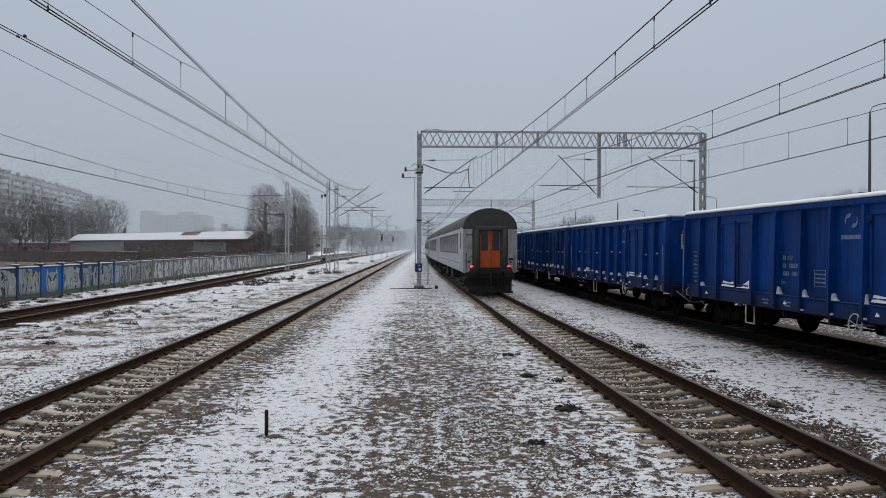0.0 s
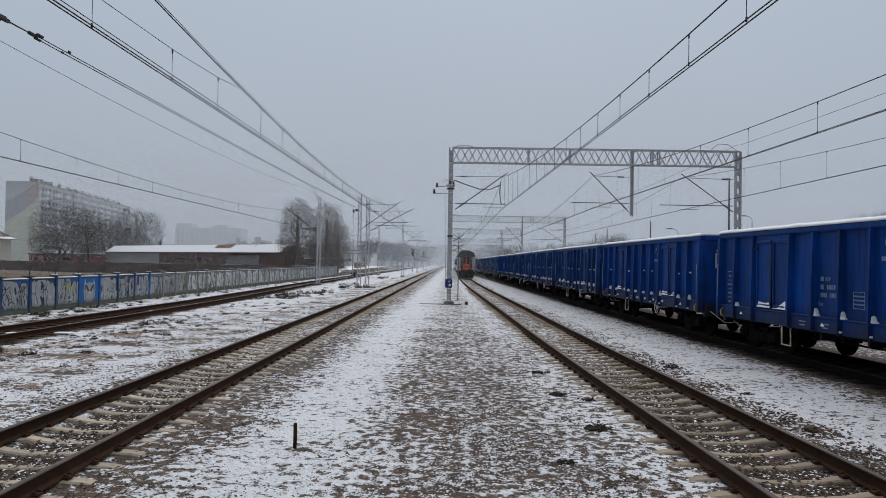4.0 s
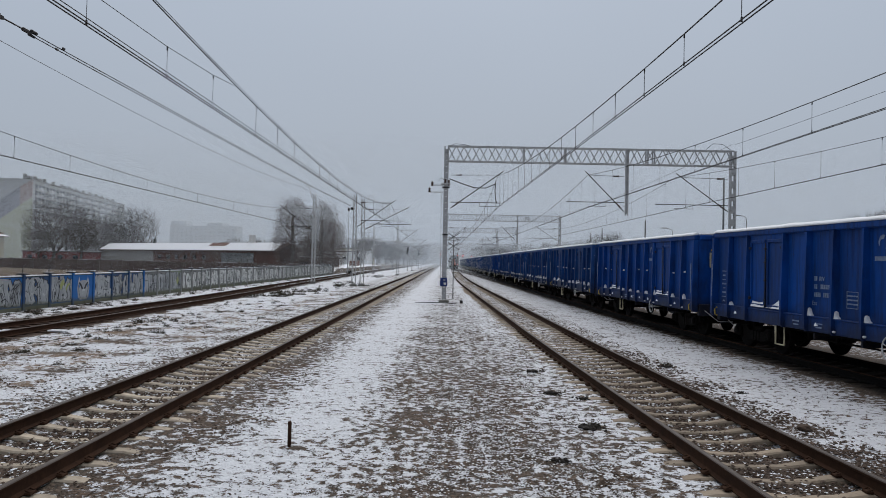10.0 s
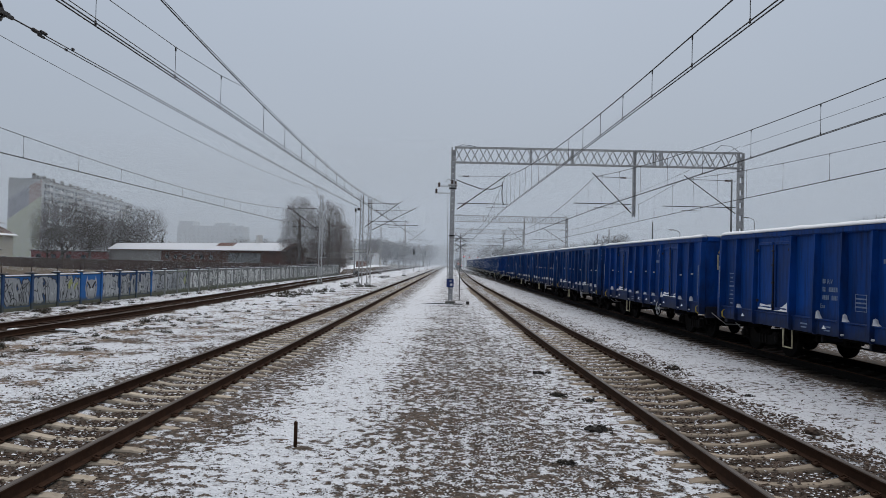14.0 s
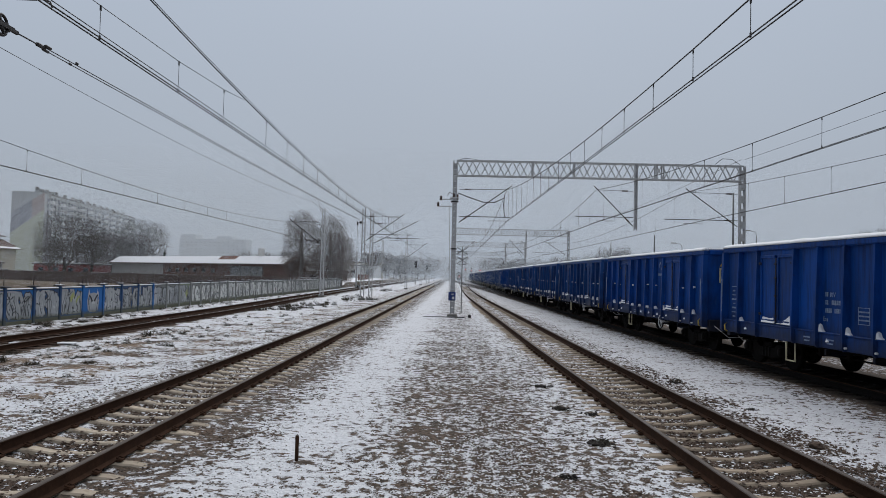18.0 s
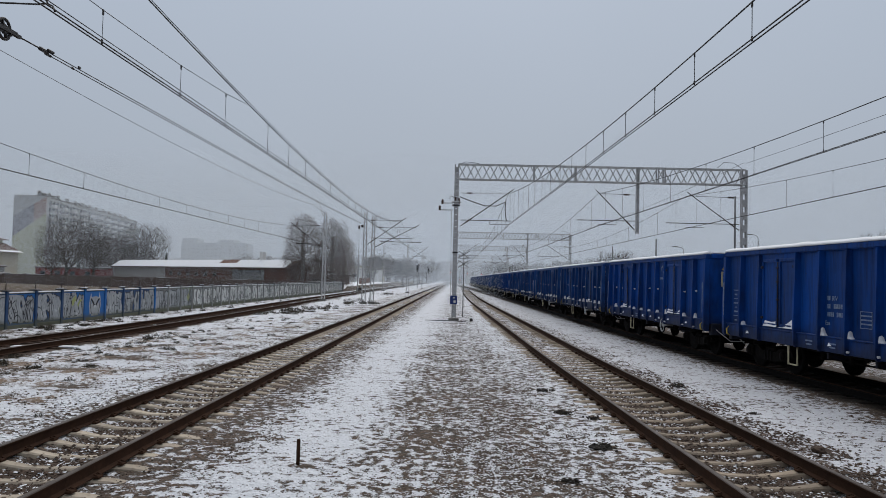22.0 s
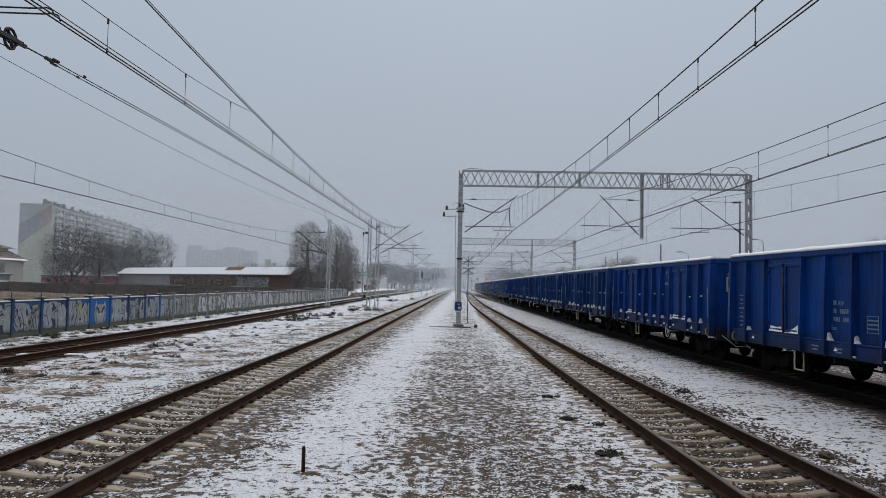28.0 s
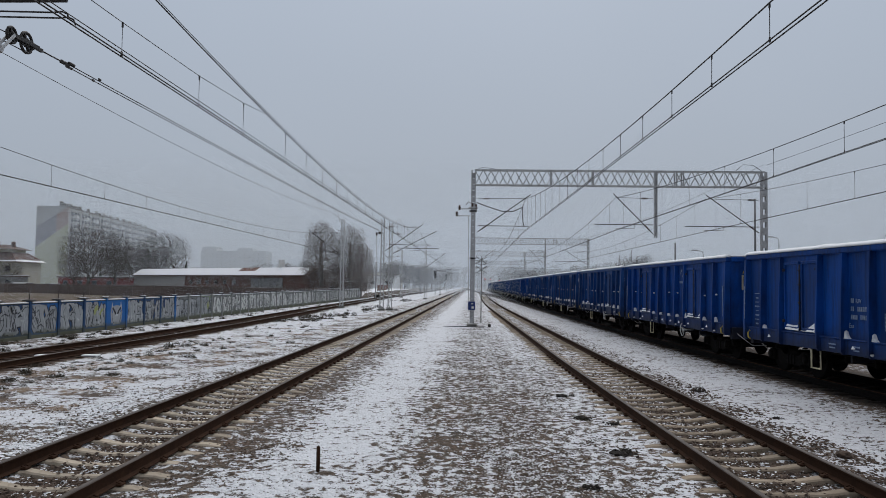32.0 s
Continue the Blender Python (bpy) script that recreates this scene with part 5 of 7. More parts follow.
# ---------------------------------------------------------------- overhead wires
def wires():
    far = lambda x, c=5.72, b=7.65: [(108.5, x, c, b, 1.3, 8), (152.0, x - 0.3, c, b, 0.9, 8), (212.0, x, c, b, 1.2, 8), (290.0, x - 0.3, c, b, 0, 0)]
    left = catenary([(-50.0, -5.2, 5.6, 7.3, 1.2, 10), (8.0, -4.97, 5.57, 6.97, 1.2, 24), (66.6, -5.1, 5.72, 7.6, 1.2, 7), (120.5, -5.0, 5.7, 7.5, 1.1, 7), (176, -5.1, 5.7, 7.5, 1.1, 10), (235, -5.0, 5.7, 7.5, 1.1, 8), (295, -5.0, 5.7, 7.5, 0, 0)],
                    "twin contact wire with droppers and a stitch rope", skip=17.4)
    st = [(0.21, y + 50.0, z) for y, z in ((-1.0, 6.42), (2.0, 6.18), (5.5, 6.03), (8.0, 6.02), (10.0, 6.05), (12.9, 6.12), (15.4, 6.26), (17.0, 6.41))]
    part("stitch_rope", Geo().tube(st, 0.006, 5, caps=False), "wire", left)
    for y, zt in ((10.0, 6.05), (12.9, 6.12), (15.45, 6.26)):
        zb = sag(y, 8.0, 5.57, 66.6, 5.72, 0.02)
        part("dropper", Geo().tube([(0.21, y + 50, zb), (0.21, y + 50, zt)], 0.0045, 4, caps=False).box(0.21, y + 50, zb + 0.03, 0.022, 0.03, 0.07, 0.004).box(0.21, y + 50, zt - 0.03, 0.022, 0.03, 0.08, 0.004), "wire", left)
    part("contact_wire", Geo().tube([(0.23 + 0.03 - 0.13 * u, 58.0 + 58.6 * u, 5.63 + 0.17 * u) for u in np.linspace(0, 1, 24)], 0.007, 5, caps=False), "wire", left)
    second = Geo()
    second.tube([(0.20 + 0.035, y + 50.0, sag(y, 8, 6.97, 66.6, 7.6, 1.2) + 0.03) for y in np.linspace(8, 66.6, 30)], 0.007, 5, caps=False)
    part("carrying_wire", second, "wire", left)
    catenary([(-20.0, 4.6, 5.7, 7.6, 1.4, 29), (43.9, 3.05, 5.72, 7.62, 1.35, 16)] + far(2.75), "twin contact wire with droppers over the passenger track")
    catenary([(-20.0, 9.6, 5.68, 7.75, 1.3, 16), (43.9, 8.4, 5.80, 7.75, 1.3, 16)] + far(8.0), "contact wire above the freight wagons")
    catenary([(-20.0, 13.9, 5.70, 7.7, 1.25, 17), (43.9, 13.65, 5.78, 7.7, 1.3, 16)] + far(13.1), "contact wire of the track behind the wagons", twin=0.0, r=0.0165)
    catenary([(4.0, -14.0, 5.5, 7.32, 1.36, 19), (72.4, -14.4, 5.58, 7.4, 1.2, 7), (132.3, -14.6, 5.6, 7.4, 1.2, 7), (190.0, -15.0, 5.6, 7.4, 1.0, 8), (250.0, -15.3, 5.6, 7.4, 0, 0)], "contact wire of the siding track", twin=0.0, r=0.018)
    g = Geo()
    for (x0, y0, z0), (x1, y1, z1), low in (((-13.6, -20.0, 11.5), (-14.3, 72.4, 9.5), 1.6), ((-14.3, 72.4, 9.5), (-14.2, 132.3, 9.4), 0.7), ((-14.2, 132.3, 9.4), (-14.8, 190, 9.4), 0.7)):
        g.tube([(x0 + (x1 - x0) * u, y0 + (y1 - y0) * u, z0 + (z1 - z0) * u - 4 * low * u * (1 - u)) for u in np.linspace(0, 1, 24)], 0.010, 5, caps=False)
    whole("earth_wire", g, "wire", "thin grey earth wire over the mast tops", "wire")
    g = Geo()
    g.tube([(17.2, y, sag(y, -20, 9.9, 43.9, 9.75, 0.45)) for y in np.linspace(-20, 43.9, 24)], 0.010, 5, caps=False)
    g.tube([(17.0, y, sag(y, 43.9, 9.75, 108.5, 9.75, 0.5)) for y in np.linspace(43.9, 108.5, 20)], 0.010, 5, caps=False)
    whole("earth_wire", g, "wire", "thin grey earth wire along the gantry tops", "wire")
    g = Geo().tube([(-6.72, y, sag(y, 66.8, 8.16, 120.5, 8.9, 0.6)) for y in np.linspace(66.8, 120.5, 20)], 0.010, 5, caps=False)
    whole("earth_wire", g, "wire", "thin grey earth wire between two masts", "wire")


wires()


def tensioner():
    """The wheel tensioner and the anchored line that runs from it to the far mast."""
    p0, p1 = Vector((-7.90, 12.2, 6.56)), Vector((-8.65, 66.4, 7.28))
    d = (p1 - p0).normalized()
    t = base("wheel_tensioner", pose(*p0))
    tagged(t, "black wheel tensioner with an anchored double wire", "tensioner")
    at = lambda s, u=0.0, v=0.0: d * s + Vector((u, 0, v))
    for s, r in ((0.20, 0.175), (-0.22, 0.13)):
        w = Geo()
        c = at(s)
        q = d.cross(Vector((0, 0, 1))).normalized()
        up = q.cross(d)
        ring = lambda rad, off: [c + rad * (math.cos(a) * d + math.sin(a) * up) + q * off for a in np.linspace(0, 2 * math.pi, 29)]
        w.tube(ring(r, 0), 0.028, 6, caps=False)
        w.tube(ring(r * 0.36, 0), 0.03, 6, caps=False)
        for k in range(4):
            a = k * math.pi / 2 + 0.5
            e = math.cos(a) * d + math.sin(a) * up
            w.beam(c + e * r * 0.3, c + e * r, 0.05, 0.035)
        part("wheel", w, "wire", t, "black iron wheel with four spokes")
    part("side_plate", Geo().beam(at(-0.28, 0.05), at(0.52, 0.05), 0.012, 0.07).beam(at(-0.28, -0.05), at(0.52, -0.05), 0.012, 0.07), "wire", t)
    part("lever", Geo().beam(at(-0.22, 0.06), at(-0.52, 0.06, -0.30), 0.02, 0.05).beam(at(-0.22, -0.06), at(-0.52, -0.06, -0.30), 0.02, 0.05).beam(at(-0.52, 0, -0.28), at(-0.57, 0, -0.40), 0.14, 0.06), "galv", t)
    part("link", Geo().beam(at(0.35), at(0.68), 0.05, 0.06).tube([at(0.6), at(1.35)], 0.014, 6), "wire", t)
    part("turnbuckle", Geo().box(*at(1.45), 0.07, 0.30, 0.07, 0.02).box(*at(1.62, 0.04, 0.03), 0.05, 0.22, 0.05, 0.015).box(*at(1.68, -0.04, -0.02), 0.05, 0.22, 0.05, 0.015), "wire", t)
    for s, u in ((2.72, 0.045), (2.62, -0.045)):
        part("clamp", Geo().box(*at(s, u, u * 0.45), 0.03, 0.10, 0.05, 0.01), "wire", t)
    L = (p1 - p0).length
    for e in (-1, 1):
        part("anchored_wire", Geo().tube([at(s, e * 0.03, -0.12 * 4 * (s / L) * (1 - s / L) + e * 0.012) for s in np.linspace(1.6, L, 26)], 0.0105, 5, caps=False), "wire", t)
    end = Vector((-8.9, 8.75, 6.9)) - p0
    for s, v in ((-0.22, 0.0), (0.15, -0.17)):
        part("rope", Geo().tube([at(s, 0, v), end], 0.009, 5, caps=False), "wire", t)


tensioner()


# ---------------------------------------------------------------- concrete fence with graffiti
def smooth_line(pts, n=4):
    """Points on a rounded line through pts."""
    p = [Vector(q) for q in [pts[0], *pts, pts[-1]]]
    out = []
    for i in range(1, len(p) - 2):
        for k in range(n):
            t = k / n
            out.append(0.5 * ((2 * p[i]) + (p[i + 1] - p[i - 1]) * t + (2 * p[i - 1] - 5 * p[i] + 4 * p[i + 1] - p[i + 2]) * t * t + (3 * p[i] - p[i - 1] - 3 * p[i + 1] + p[i + 2]) * t ** 3))
    return out + [p[-2]]


class Spray:
    """Sprayed strokes on a panel face that looks along x; y runs along the panel, z up."""

    def __init__(self, half, low, high):
        self.g, self.half, self.low, self.high, self.lift = Geo(), half, low, high, 0.0

    def clip(self, q):
        return min(self.half, max(-self.half, q.x)), min(self.high, max(self.low, q.y))

    def stroke(self, pts, w0, w1, slot, layer):
        g = self.g
        g.slot = slot
        self.lift += 0.00012
        x = 0.048 + 0.004 * layer + self.lift
        n = len(pts)
        rim = []
        for i, p in enumerate(pts):
            d = (pts[min(i + 1, n - 1)] - pts[max(i - 1, 0)]).normalized()
            nrm = Vector((-d.y, d.x))
            w = w0 + (w1 - w0) * i / (n - 1)
            rim.append((p + nrm * w, p - nrm * w))
        d0, d1 = (pts[0] - pts[1]).normalized(), (pts[-1] - pts[-2]).normalized()
        rim[0] = tuple(q + d0 * w0 * 0.7 for q in rim[0])
        rim[-1] = tuple(q + d1 * w1 * 0.7 for q in rim[-1])
        vs = []
        for u, v in rim:
            vs += [(x, *self.clip(u)), (x, *self.clip(v))]
        g.add(vs, [(2 * i, 2 * i + 1, 2 * i + 3, 2 * i + 2) for i in range(n - 1)])

    def figure(self, y, z, w, h, fat, rnd, line=0.045):
        """A fat sprayed figure that spells nothing: wavy bars and hooks with black outlines and thin inner lines."""
        strokes = []
        for j in range(rnd.choice((3, 4, 4))):
            u = y + w * rnd.uniform(0.05, 0.95)
            if rnd.random() < 0.7:
                pts = [Vector((u + w * rnd.uniform(-0.22, 0.22), z + h * v)) for v in (0.0, 0.3 + rnd.uniform(-0.1, 0.1), 0.65 + rnd.uniform(-0.1, 0.1), 1.0)]
            else:
                v, q = rnd.uniform(0.1, 0.9), rnd.choice((-1, 1))
                pts = [Vector((u - q * w * 0.4, z + h * v)), Vector((u, z + h * (v + rnd.uniform(-0.15, 0.25)))), Vector((u + q * w * 0.4, z + h * (v + rnd.uniform(-0.3, 0.3)))), Vector((u + q * w * 0.3, z + h * (v - 0.45)))]
            strokes.append((smooth_line(pts), fat * rnd.uniform(0.7, 1.2), fat * rnd.uniform(0.4, 1.3)))
        for p, a, b in strokes:
            self.stroke(p, a + line, b + line, 1, 0)
        for p, a, b in strokes:
            self.stroke(p, a, b, 0, 1)
        for p, a, b in strokes:
            for e in (-1, 1):
                if rnd.random() < 0.6:
                    side = e * fat * rnd.uniform(0.3, 0.9)
                    self.stroke([q + Vector((side, rnd.uniform(-0.02, 0.02))) for q in p[1:-1]], 0.022, 0.010, rnd.choice((1, 1, 1, 2)), 2)


def graffiti(k, half, rnd):
    """What is sprayed on panel k, as one skin of paint."""
    low, high = 0.24, 1.42
    sp = Spray(half - 0.01, low, high)
    if k == 7:
        # a pale rounded shape with two dark slanting bars
        for y, z, w in ((0.0, 0.52, 0.34), (0.0, 0.88, 0.30)):
            pts = [Vector((y - 0.16, z)), Vector((y, z + 0.02)), Vector((y + 0.16, z))]
            sp.stroke(pts, w, w, 0, 1)
        for s in (-1, 1):
            sp.stroke([Vector((s * 0.42, 0.40)), Vector((s * 0.52, 0.8)), Vector((s * 0.46, 1.16))], 0.10, 0.06, 0, 1)
            sp.stroke([Vector((s * 0.44, 1.1)), Vector((s * 0.42, 1.36))], 0.09, 0.01, 2, 1)
            sp.stroke([Vector((s * 0.12, 0.78)), Vector((s * 0.22, 0.92)), Vector((s * 0.40, 1.06))], 0.07, 0.05, 1, 2)
            sp.stroke([Vector((s * 0.44, 0.62)), Vector((s * 0.50, 0.95))], 0.025, 0.015, 1, 2)
            sp.stroke([Vector((s * 0.30, 0.34)), Vector((s * 0.42, 0.56))], 0.02, 0.014, 1, 2)
        sp.stroke([Vector((-0.08, 0.70)), Vector((0.08, 0.70))], 0.06, 0.06, 2, 3)
        return sp.g
    n = 3 if k < 14 else rnd.choice((3, 4))
    for j in range(n):
        w = 2 * half / n
        sp.figure(-half + w * j, low + 0.06 + rnd.uniform(-0.04, 0.10), w, rnd.uniform(0.80, 1.05), min(0.15, w * 0.24) * (1.0 if k < 13 else 0.8), rnd, 0.054 if k < 13 else 0.05)
    for j in range(4 if k < 14 else 2):
        # loose tags and splashes
        c = Vector((rnd.uniform(-half, half) * 0.9, rnd.uniform(low + 0.05, high - 0.1)))
        p = [c + Vector((0.07 * i - 0.14, rnd.uniform(-0.09, 0.09))) for i in range(5)]
        sp.stroke(smooth_line(p, 3), 0.018, 0.008, rnd.choice((1, 2, 2)), 3)
    if k == 6 or k == 13:
        for j in range(3):
            c = Vector((rnd.uniform(0.0, 0.6), rnd.uniform(0.5, 1.15)))
            sp.stroke(smooth_line([c + Vector((-0.12, -0.12)), c + Vector((0.02, 0.05)), c + Vector((0.15, 0.10))], 3), 0.07, 0.05, 3, 2)
    return sp.g


def fence():
    f = base("concrete_fence", pose(-17.9, 20.45, 0))
    tagged(f, "grey concrete panel fence sprayed with graffiti, snow on top", "fence")
    pitch, n = 2.06, 46
    panel = Geo()
    panel.box(0, 0, 0.64, 0.09, pitch - 0.16, 1.62, 0.012)
    grounds = {"blue_panel": (4, 6, 7), "navy_panel": (3, 5, 8, 9, 10), "green_panel": (13,)}
    pm = {k: panel.mesh("panel", k) for k in ("grey_panel", *grounds)}
    post = Geo().box(0, 0, 0.72, 0.20, 0.16, 1.68, 0.02)
    posts = {k: post.mesh("pillar", k) for k in ("fence_grey", "fence_pale", "blue_panel", "navy_panel")}
    cap = Geo().loft([[(-0.18, -0.19, 0), (0.18, -0.19, 0), (0.18, 0.19, 0), (-0.18, 0.19, 0)], [(-0.18, -0.19, 0.04), (0.18, -0.19, 0.04), (0.18, 0.19, 0.04), (-0.18, 0.19, 0.04)], [(-0.05, -0.05, 0.075), (0.05, -0.05, 0.075), (0.05, 0.05, 0.075), (-0.05, 0.05, 0.075)]]).mesh("pillar_cap", "fence_grey")
    top = Geo().box(0, 0, 0, 0.13, pitch - 0.20, 0.03, 0.006).mesh("coping", "fence_grey")
    snow = Geo().box(0, 0, 0, 0.14, pitch - 0.24, 0.05, 0.018).mesh("snow_strip", "snow")
    lid = Geo().box(0, 0, 0, 0.22, 0.24, 0.03, 0.012).mesh("snow_lid", "snow")
    plinth = Geo().box(0, 0, 0, 0.11, pitch - 0.20, 0.36, 0.012).mesh("plinth", "moss")
    hook = Geo().tube([(0, 0, 0), (0, 0, 0.22), (0.03, 0.0, 0.30), (0.12, 0, 0.36), (0.16, 0, 0.35)], 0.018, 5).mesh("wire_bracket", "wire")
    rnd = random.Random(11)
    for k in range(n):
        y = 0.3 + k * pitch
        dz = 0.004 * k if k < 20 else 0.08
        dz -= 0.06
        ground_paint = next((m for m, ks in grounds.items() if k in ks), "grey_panel")
        p = part("panel", pm[ground_paint], "", f, m=pose(0, y + pitch / 2, dz))
        if k > 1:
            part("spray_paint", graffiti(k, (pitch - 0.18) / 2, random.Random(100 + k)), ("silver_spray" if k < 14 else "pale_spray", "black_spray", "white_spray", "lime_spray"), p, "silver sprayed figures with black outlines")["kind"] = "stuff"
        part("coping", top, "fence_grey", f, m=pose(0, y + pitch / 2, 1.465 + dz))
        part("snow_strip", snow, "snow", f, m=pose(0, y + pitch / 2, 1.503 + dz))
        part("plinth", plinth, "moss", f, m=pose(0.004, y + pitch / 2, 0.0 + dz))
        part("pillar", posts["blue_panel" if k in (7, 8, 11) else "navy_panel" if k in (4, 5, 6, 9, 10) else "fence_grey" if k < 12 else "fence_pale"], "", f, m=pose(0, y, dz, 0, 0, rnd.uniform(-1, 1)))
        part("pillar_cap", cap, "fence_grey", f, m=pose(0, y, 1.56 + dz))
        if rnd.random() < 0.6:
            part("snow_lid", lid, "snow", f, m=pose(rnd.uniform(-0.03, 0.03), y, 1.632 + dz))
        if k < 20:
            part("wire_bracket", hook, "wire", f, m=pose(0, y, 1.62 + dz, 0, 0, 90 + rnd.uniform(-25, 25)))


fence()


# ---------------------------------------------------------------- things close by on the ground
def short_post():
    g = Geo().tube([(0, 0, -0.03), (0, 0, 0.33), (0, 0, 0.345)], [0.024, 0.024, 0.018], 8)
    whole("iron_stake", g, "rail", "short black iron stake standing in the snow", "stake", m=pose(-1.95, 9.4, 0.0, 1.5, 0.5))
    rnd = random.Random(3)
    rings = []
    for r, z in ((0.02, 0.024), (0.07, 0.020), (0.12, 0.008), (0.17, -0.03)):
        rings.append([(r * (1 + 0.3 * math.sin(3 * a * 0.393 + 1) + rnd.uniform(-0.15, 0.15)) * math.cos(a * 0.393) * 1.2, r * (1 + rnd.uniform(-0.2, 0.2)) * math.sin(a * 0.393), z + rnd.uniform(-0.005, 0.005)) for a in range(16)])
    whole("soil_heap", Geo().loft(rings), "soil", "small patch of bare brown soil round the stake", "soil", kind="stuff", m=pose(-1.90, 9.37, 0.0))


short_post()


def weed_mesh(seed, w, h, n):
    g = Geo()
    rnd = random.Random(seed)
    for k in range(n):
        a, r = rnd.uniform(0, 6.28), w * math.sqrt(rnd.random())
        x, y = r * math.cos(a), r * math.sin(a) * 0.7
        p = [Vector((x, y, 0))]
        d = Vector((rnd.uniform(-0.6, 0.6), rnd.uniform(-0.6, 0.6), 1))
        hh = h * rnd.uniform(0.35, 1.0) * (1.1 - r / w * 0.7)
        for i in range(3):
            p.append(p[-1] + d.normalized() * hh / 3)
            d += Vector((rnd.uniform(-0.6, 0.6), rnd.uniform(-0.6, 0.6), rnd.uniform(-0.5, 0.1)))
        g.tube(p, [0.006, 0.005, 0.004, 0.002], 3)
        for i in range(3):
            c = p[rnd.randint(1, 3)] + Vector((rnd.uniform(-0.03, 0.03), rnd.uniform(-0.03, 0.03), 0))
            s = rnd.uniform(0.012, 0.035)
            u = Vector((rnd.uniform(-1, 1), rnd.uniform(-1, 1), rnd.uniform(-0.5, 0.5))).normalized() * s
            v = Vector((rnd.uniform(-1, 1), rnd.uniform(-1, 1), rnd.uniform(-0.5, 0.5))).normalized() * s
            g.add([c - u, c + v * 0.5, c + u, c - v * 0.5], [(0, 1, 2, 3)])
    return g


def weeds():
    meshes = [weed_mesh(k, 0.34, 0.30, 70).mesh("weed", "weed") for k in range(4)]
    rnd = random.Random(8)
    spots = [(2.25, 10.95, 0.55), (2.0, 13.6, 0.4), (5.45, 18.0, 0.5), (-11.0, 26.4, 1.2), (-10.6, 26.9, 1.0), (-10.1, 27.4, 0.8), (-12.0, 19.9, 0.9), (-10.3, 17.9, 0.8), (-10.9, 17.0, 0.9), (-11.3, 18.3, 0.9),
             (-9.9, 21.0, 0.6), (-8.9, 23.0, 0.8), (-8.4, 16.0, 0.5), (2.9, 17.9, 0.4), (2.2, 16.5, 0.35), (1.4, 9.0, 0.3)]
    for k in range(46):
        u = rnd.random()
        spots.append((-11.3 + rnd.gauss(0, 1.0) + 2.2 * u, 44 + 24 * u, rnd.uniform(0.7, 1.5)))
    for k in range(34):
        spots.append((-9.6 + rnd.gauss(0, 0.9), rnd.choice((70, 76, 104, 110)) + rnd.uniform(-4, 4), rnd.uniform(0.8, 1.5)))
    for k in range(30):
        spots.append((rnd.uniform(-11.8, -7.2), rnd.uniform(15, 42), rnd.uniform(0.25, 0.7)))
    for k in range(60):
        spots.append((rnd.uniform(-17.5, -15.4), 24 + 70 * rnd.random() ** 1.6, rnd.uniform(0.4, 0.9)))
    for k in range(70):
        spots.append((rnd.uniform(-11.6, -6.6), rnd.uniform(12, 55), rnd.uniform(0.15, 0.5)))
    for k in range(120):
        spots.append((-10.9 + rnd.gauss(0, 0.7), rnd.uniform(14, 31), rnd.uniform(0.15, 0.55)))
    for k in range(110):
        spots.append((rnd.uniform(-17.6, -16.6), rnd.uniform(25, 60), rnd.uniform(0.3, 0.6)))
    for k in range(34):
        spots.append((rnd.uniform(5.2, 7.8), rnd.uniform(9, 40), rnd.uniform(0.10, 0.28)))
    spots.sort(key=lambda p: math.hypot(p[0], p[1]) / p[2] ** 0.5)
    # the far and small ones as one low growth
    thin, rest = [weed_mesh(k + 10, 0.34, 0.30, 26) for k in range(4)], Geo()
    for k, (x, y, s) in enumerate(spots[290:]):
        m = pose(x, y, -0.012, 0, 0, rnd.uniform(0, 360)) @ Matrix.Diagonal((s * 0.72, s * 0.72, s * 1.5, 1))
        rest.add([m @ Vector(p) for p in thin[k % 4].v], thin[k % 4].f)
    whole("low_weeds", rest, "weed", "thin dark withered weeds scattered over the snow", "weeds", kind="stuff")
    for k, (x, y, s) in enumerate(spots[:290]):
        ob = new("weed_clump", meshes[k % 4])
        ob.matrix_basis = pose(x, y, -0.012, 0, 0, rnd.uniform(0, 360)) @ Matrix.Diagonal((s * 0.82, s * 0.82, s * 1.05, 1))
        tagged(ob, "low clump of dark withered weeds in the snow", "weed", "withered weeds")


weeds()


def rock_cloud(name, spots, label, mat="stone", seed=1, flat=0.6):
    """Loose stones as one object; spots: rows of x, y, z, size."""
    rng = np.random.default_rng(seed)
    n = len(spots)
    unit = np.array([(1, 0, 0), (0, 1, 0), (-1, 0, 0), (0, -1, 0), (0.25, 0.2, 0.8), (-0.2, -0.15, -0.8)])
    faces = np.array([(0, 1, 4), (1, 2, 4), (2, 3, 4), (3, 0, 4), (1, 0, 5), (2, 1, 5), (3, 2, 5), (0, 3, 5)])
    a = rng.uniform(0, 2 * np.pi, n)
    c, s = np.cos(a), np.sin(a)
    v = unit[None] * rng.uniform(0.65, 1.35, (n, 6, 1)) + rng.normal(0, 0.12, (n, 6, 3))
    v[..., 2] *= flat
    x = v[..., 0] * c[:, None] - v[..., 1] * s[:, None]
    y = v[..., 0] * s[:, None] + v[..., 1] * c[:, None]
    v = np.stack([x, y, v[..., 2]], -1) * spots[:, None, 3:4] + spots[:, None, :3]
    me = bpy.data.meshes.new(name)
    f = (faces[None] + 6 * np.arange(n)[:, None, None]).reshape(-1, 3)
    me.from_pydata(v.reshape(-1, 3).tolist(), [], f.tolist())
    me.materials.append(M[mat])
    ob = new(name, me)
    return tagged(ob, label, "stones", kind="stuff")


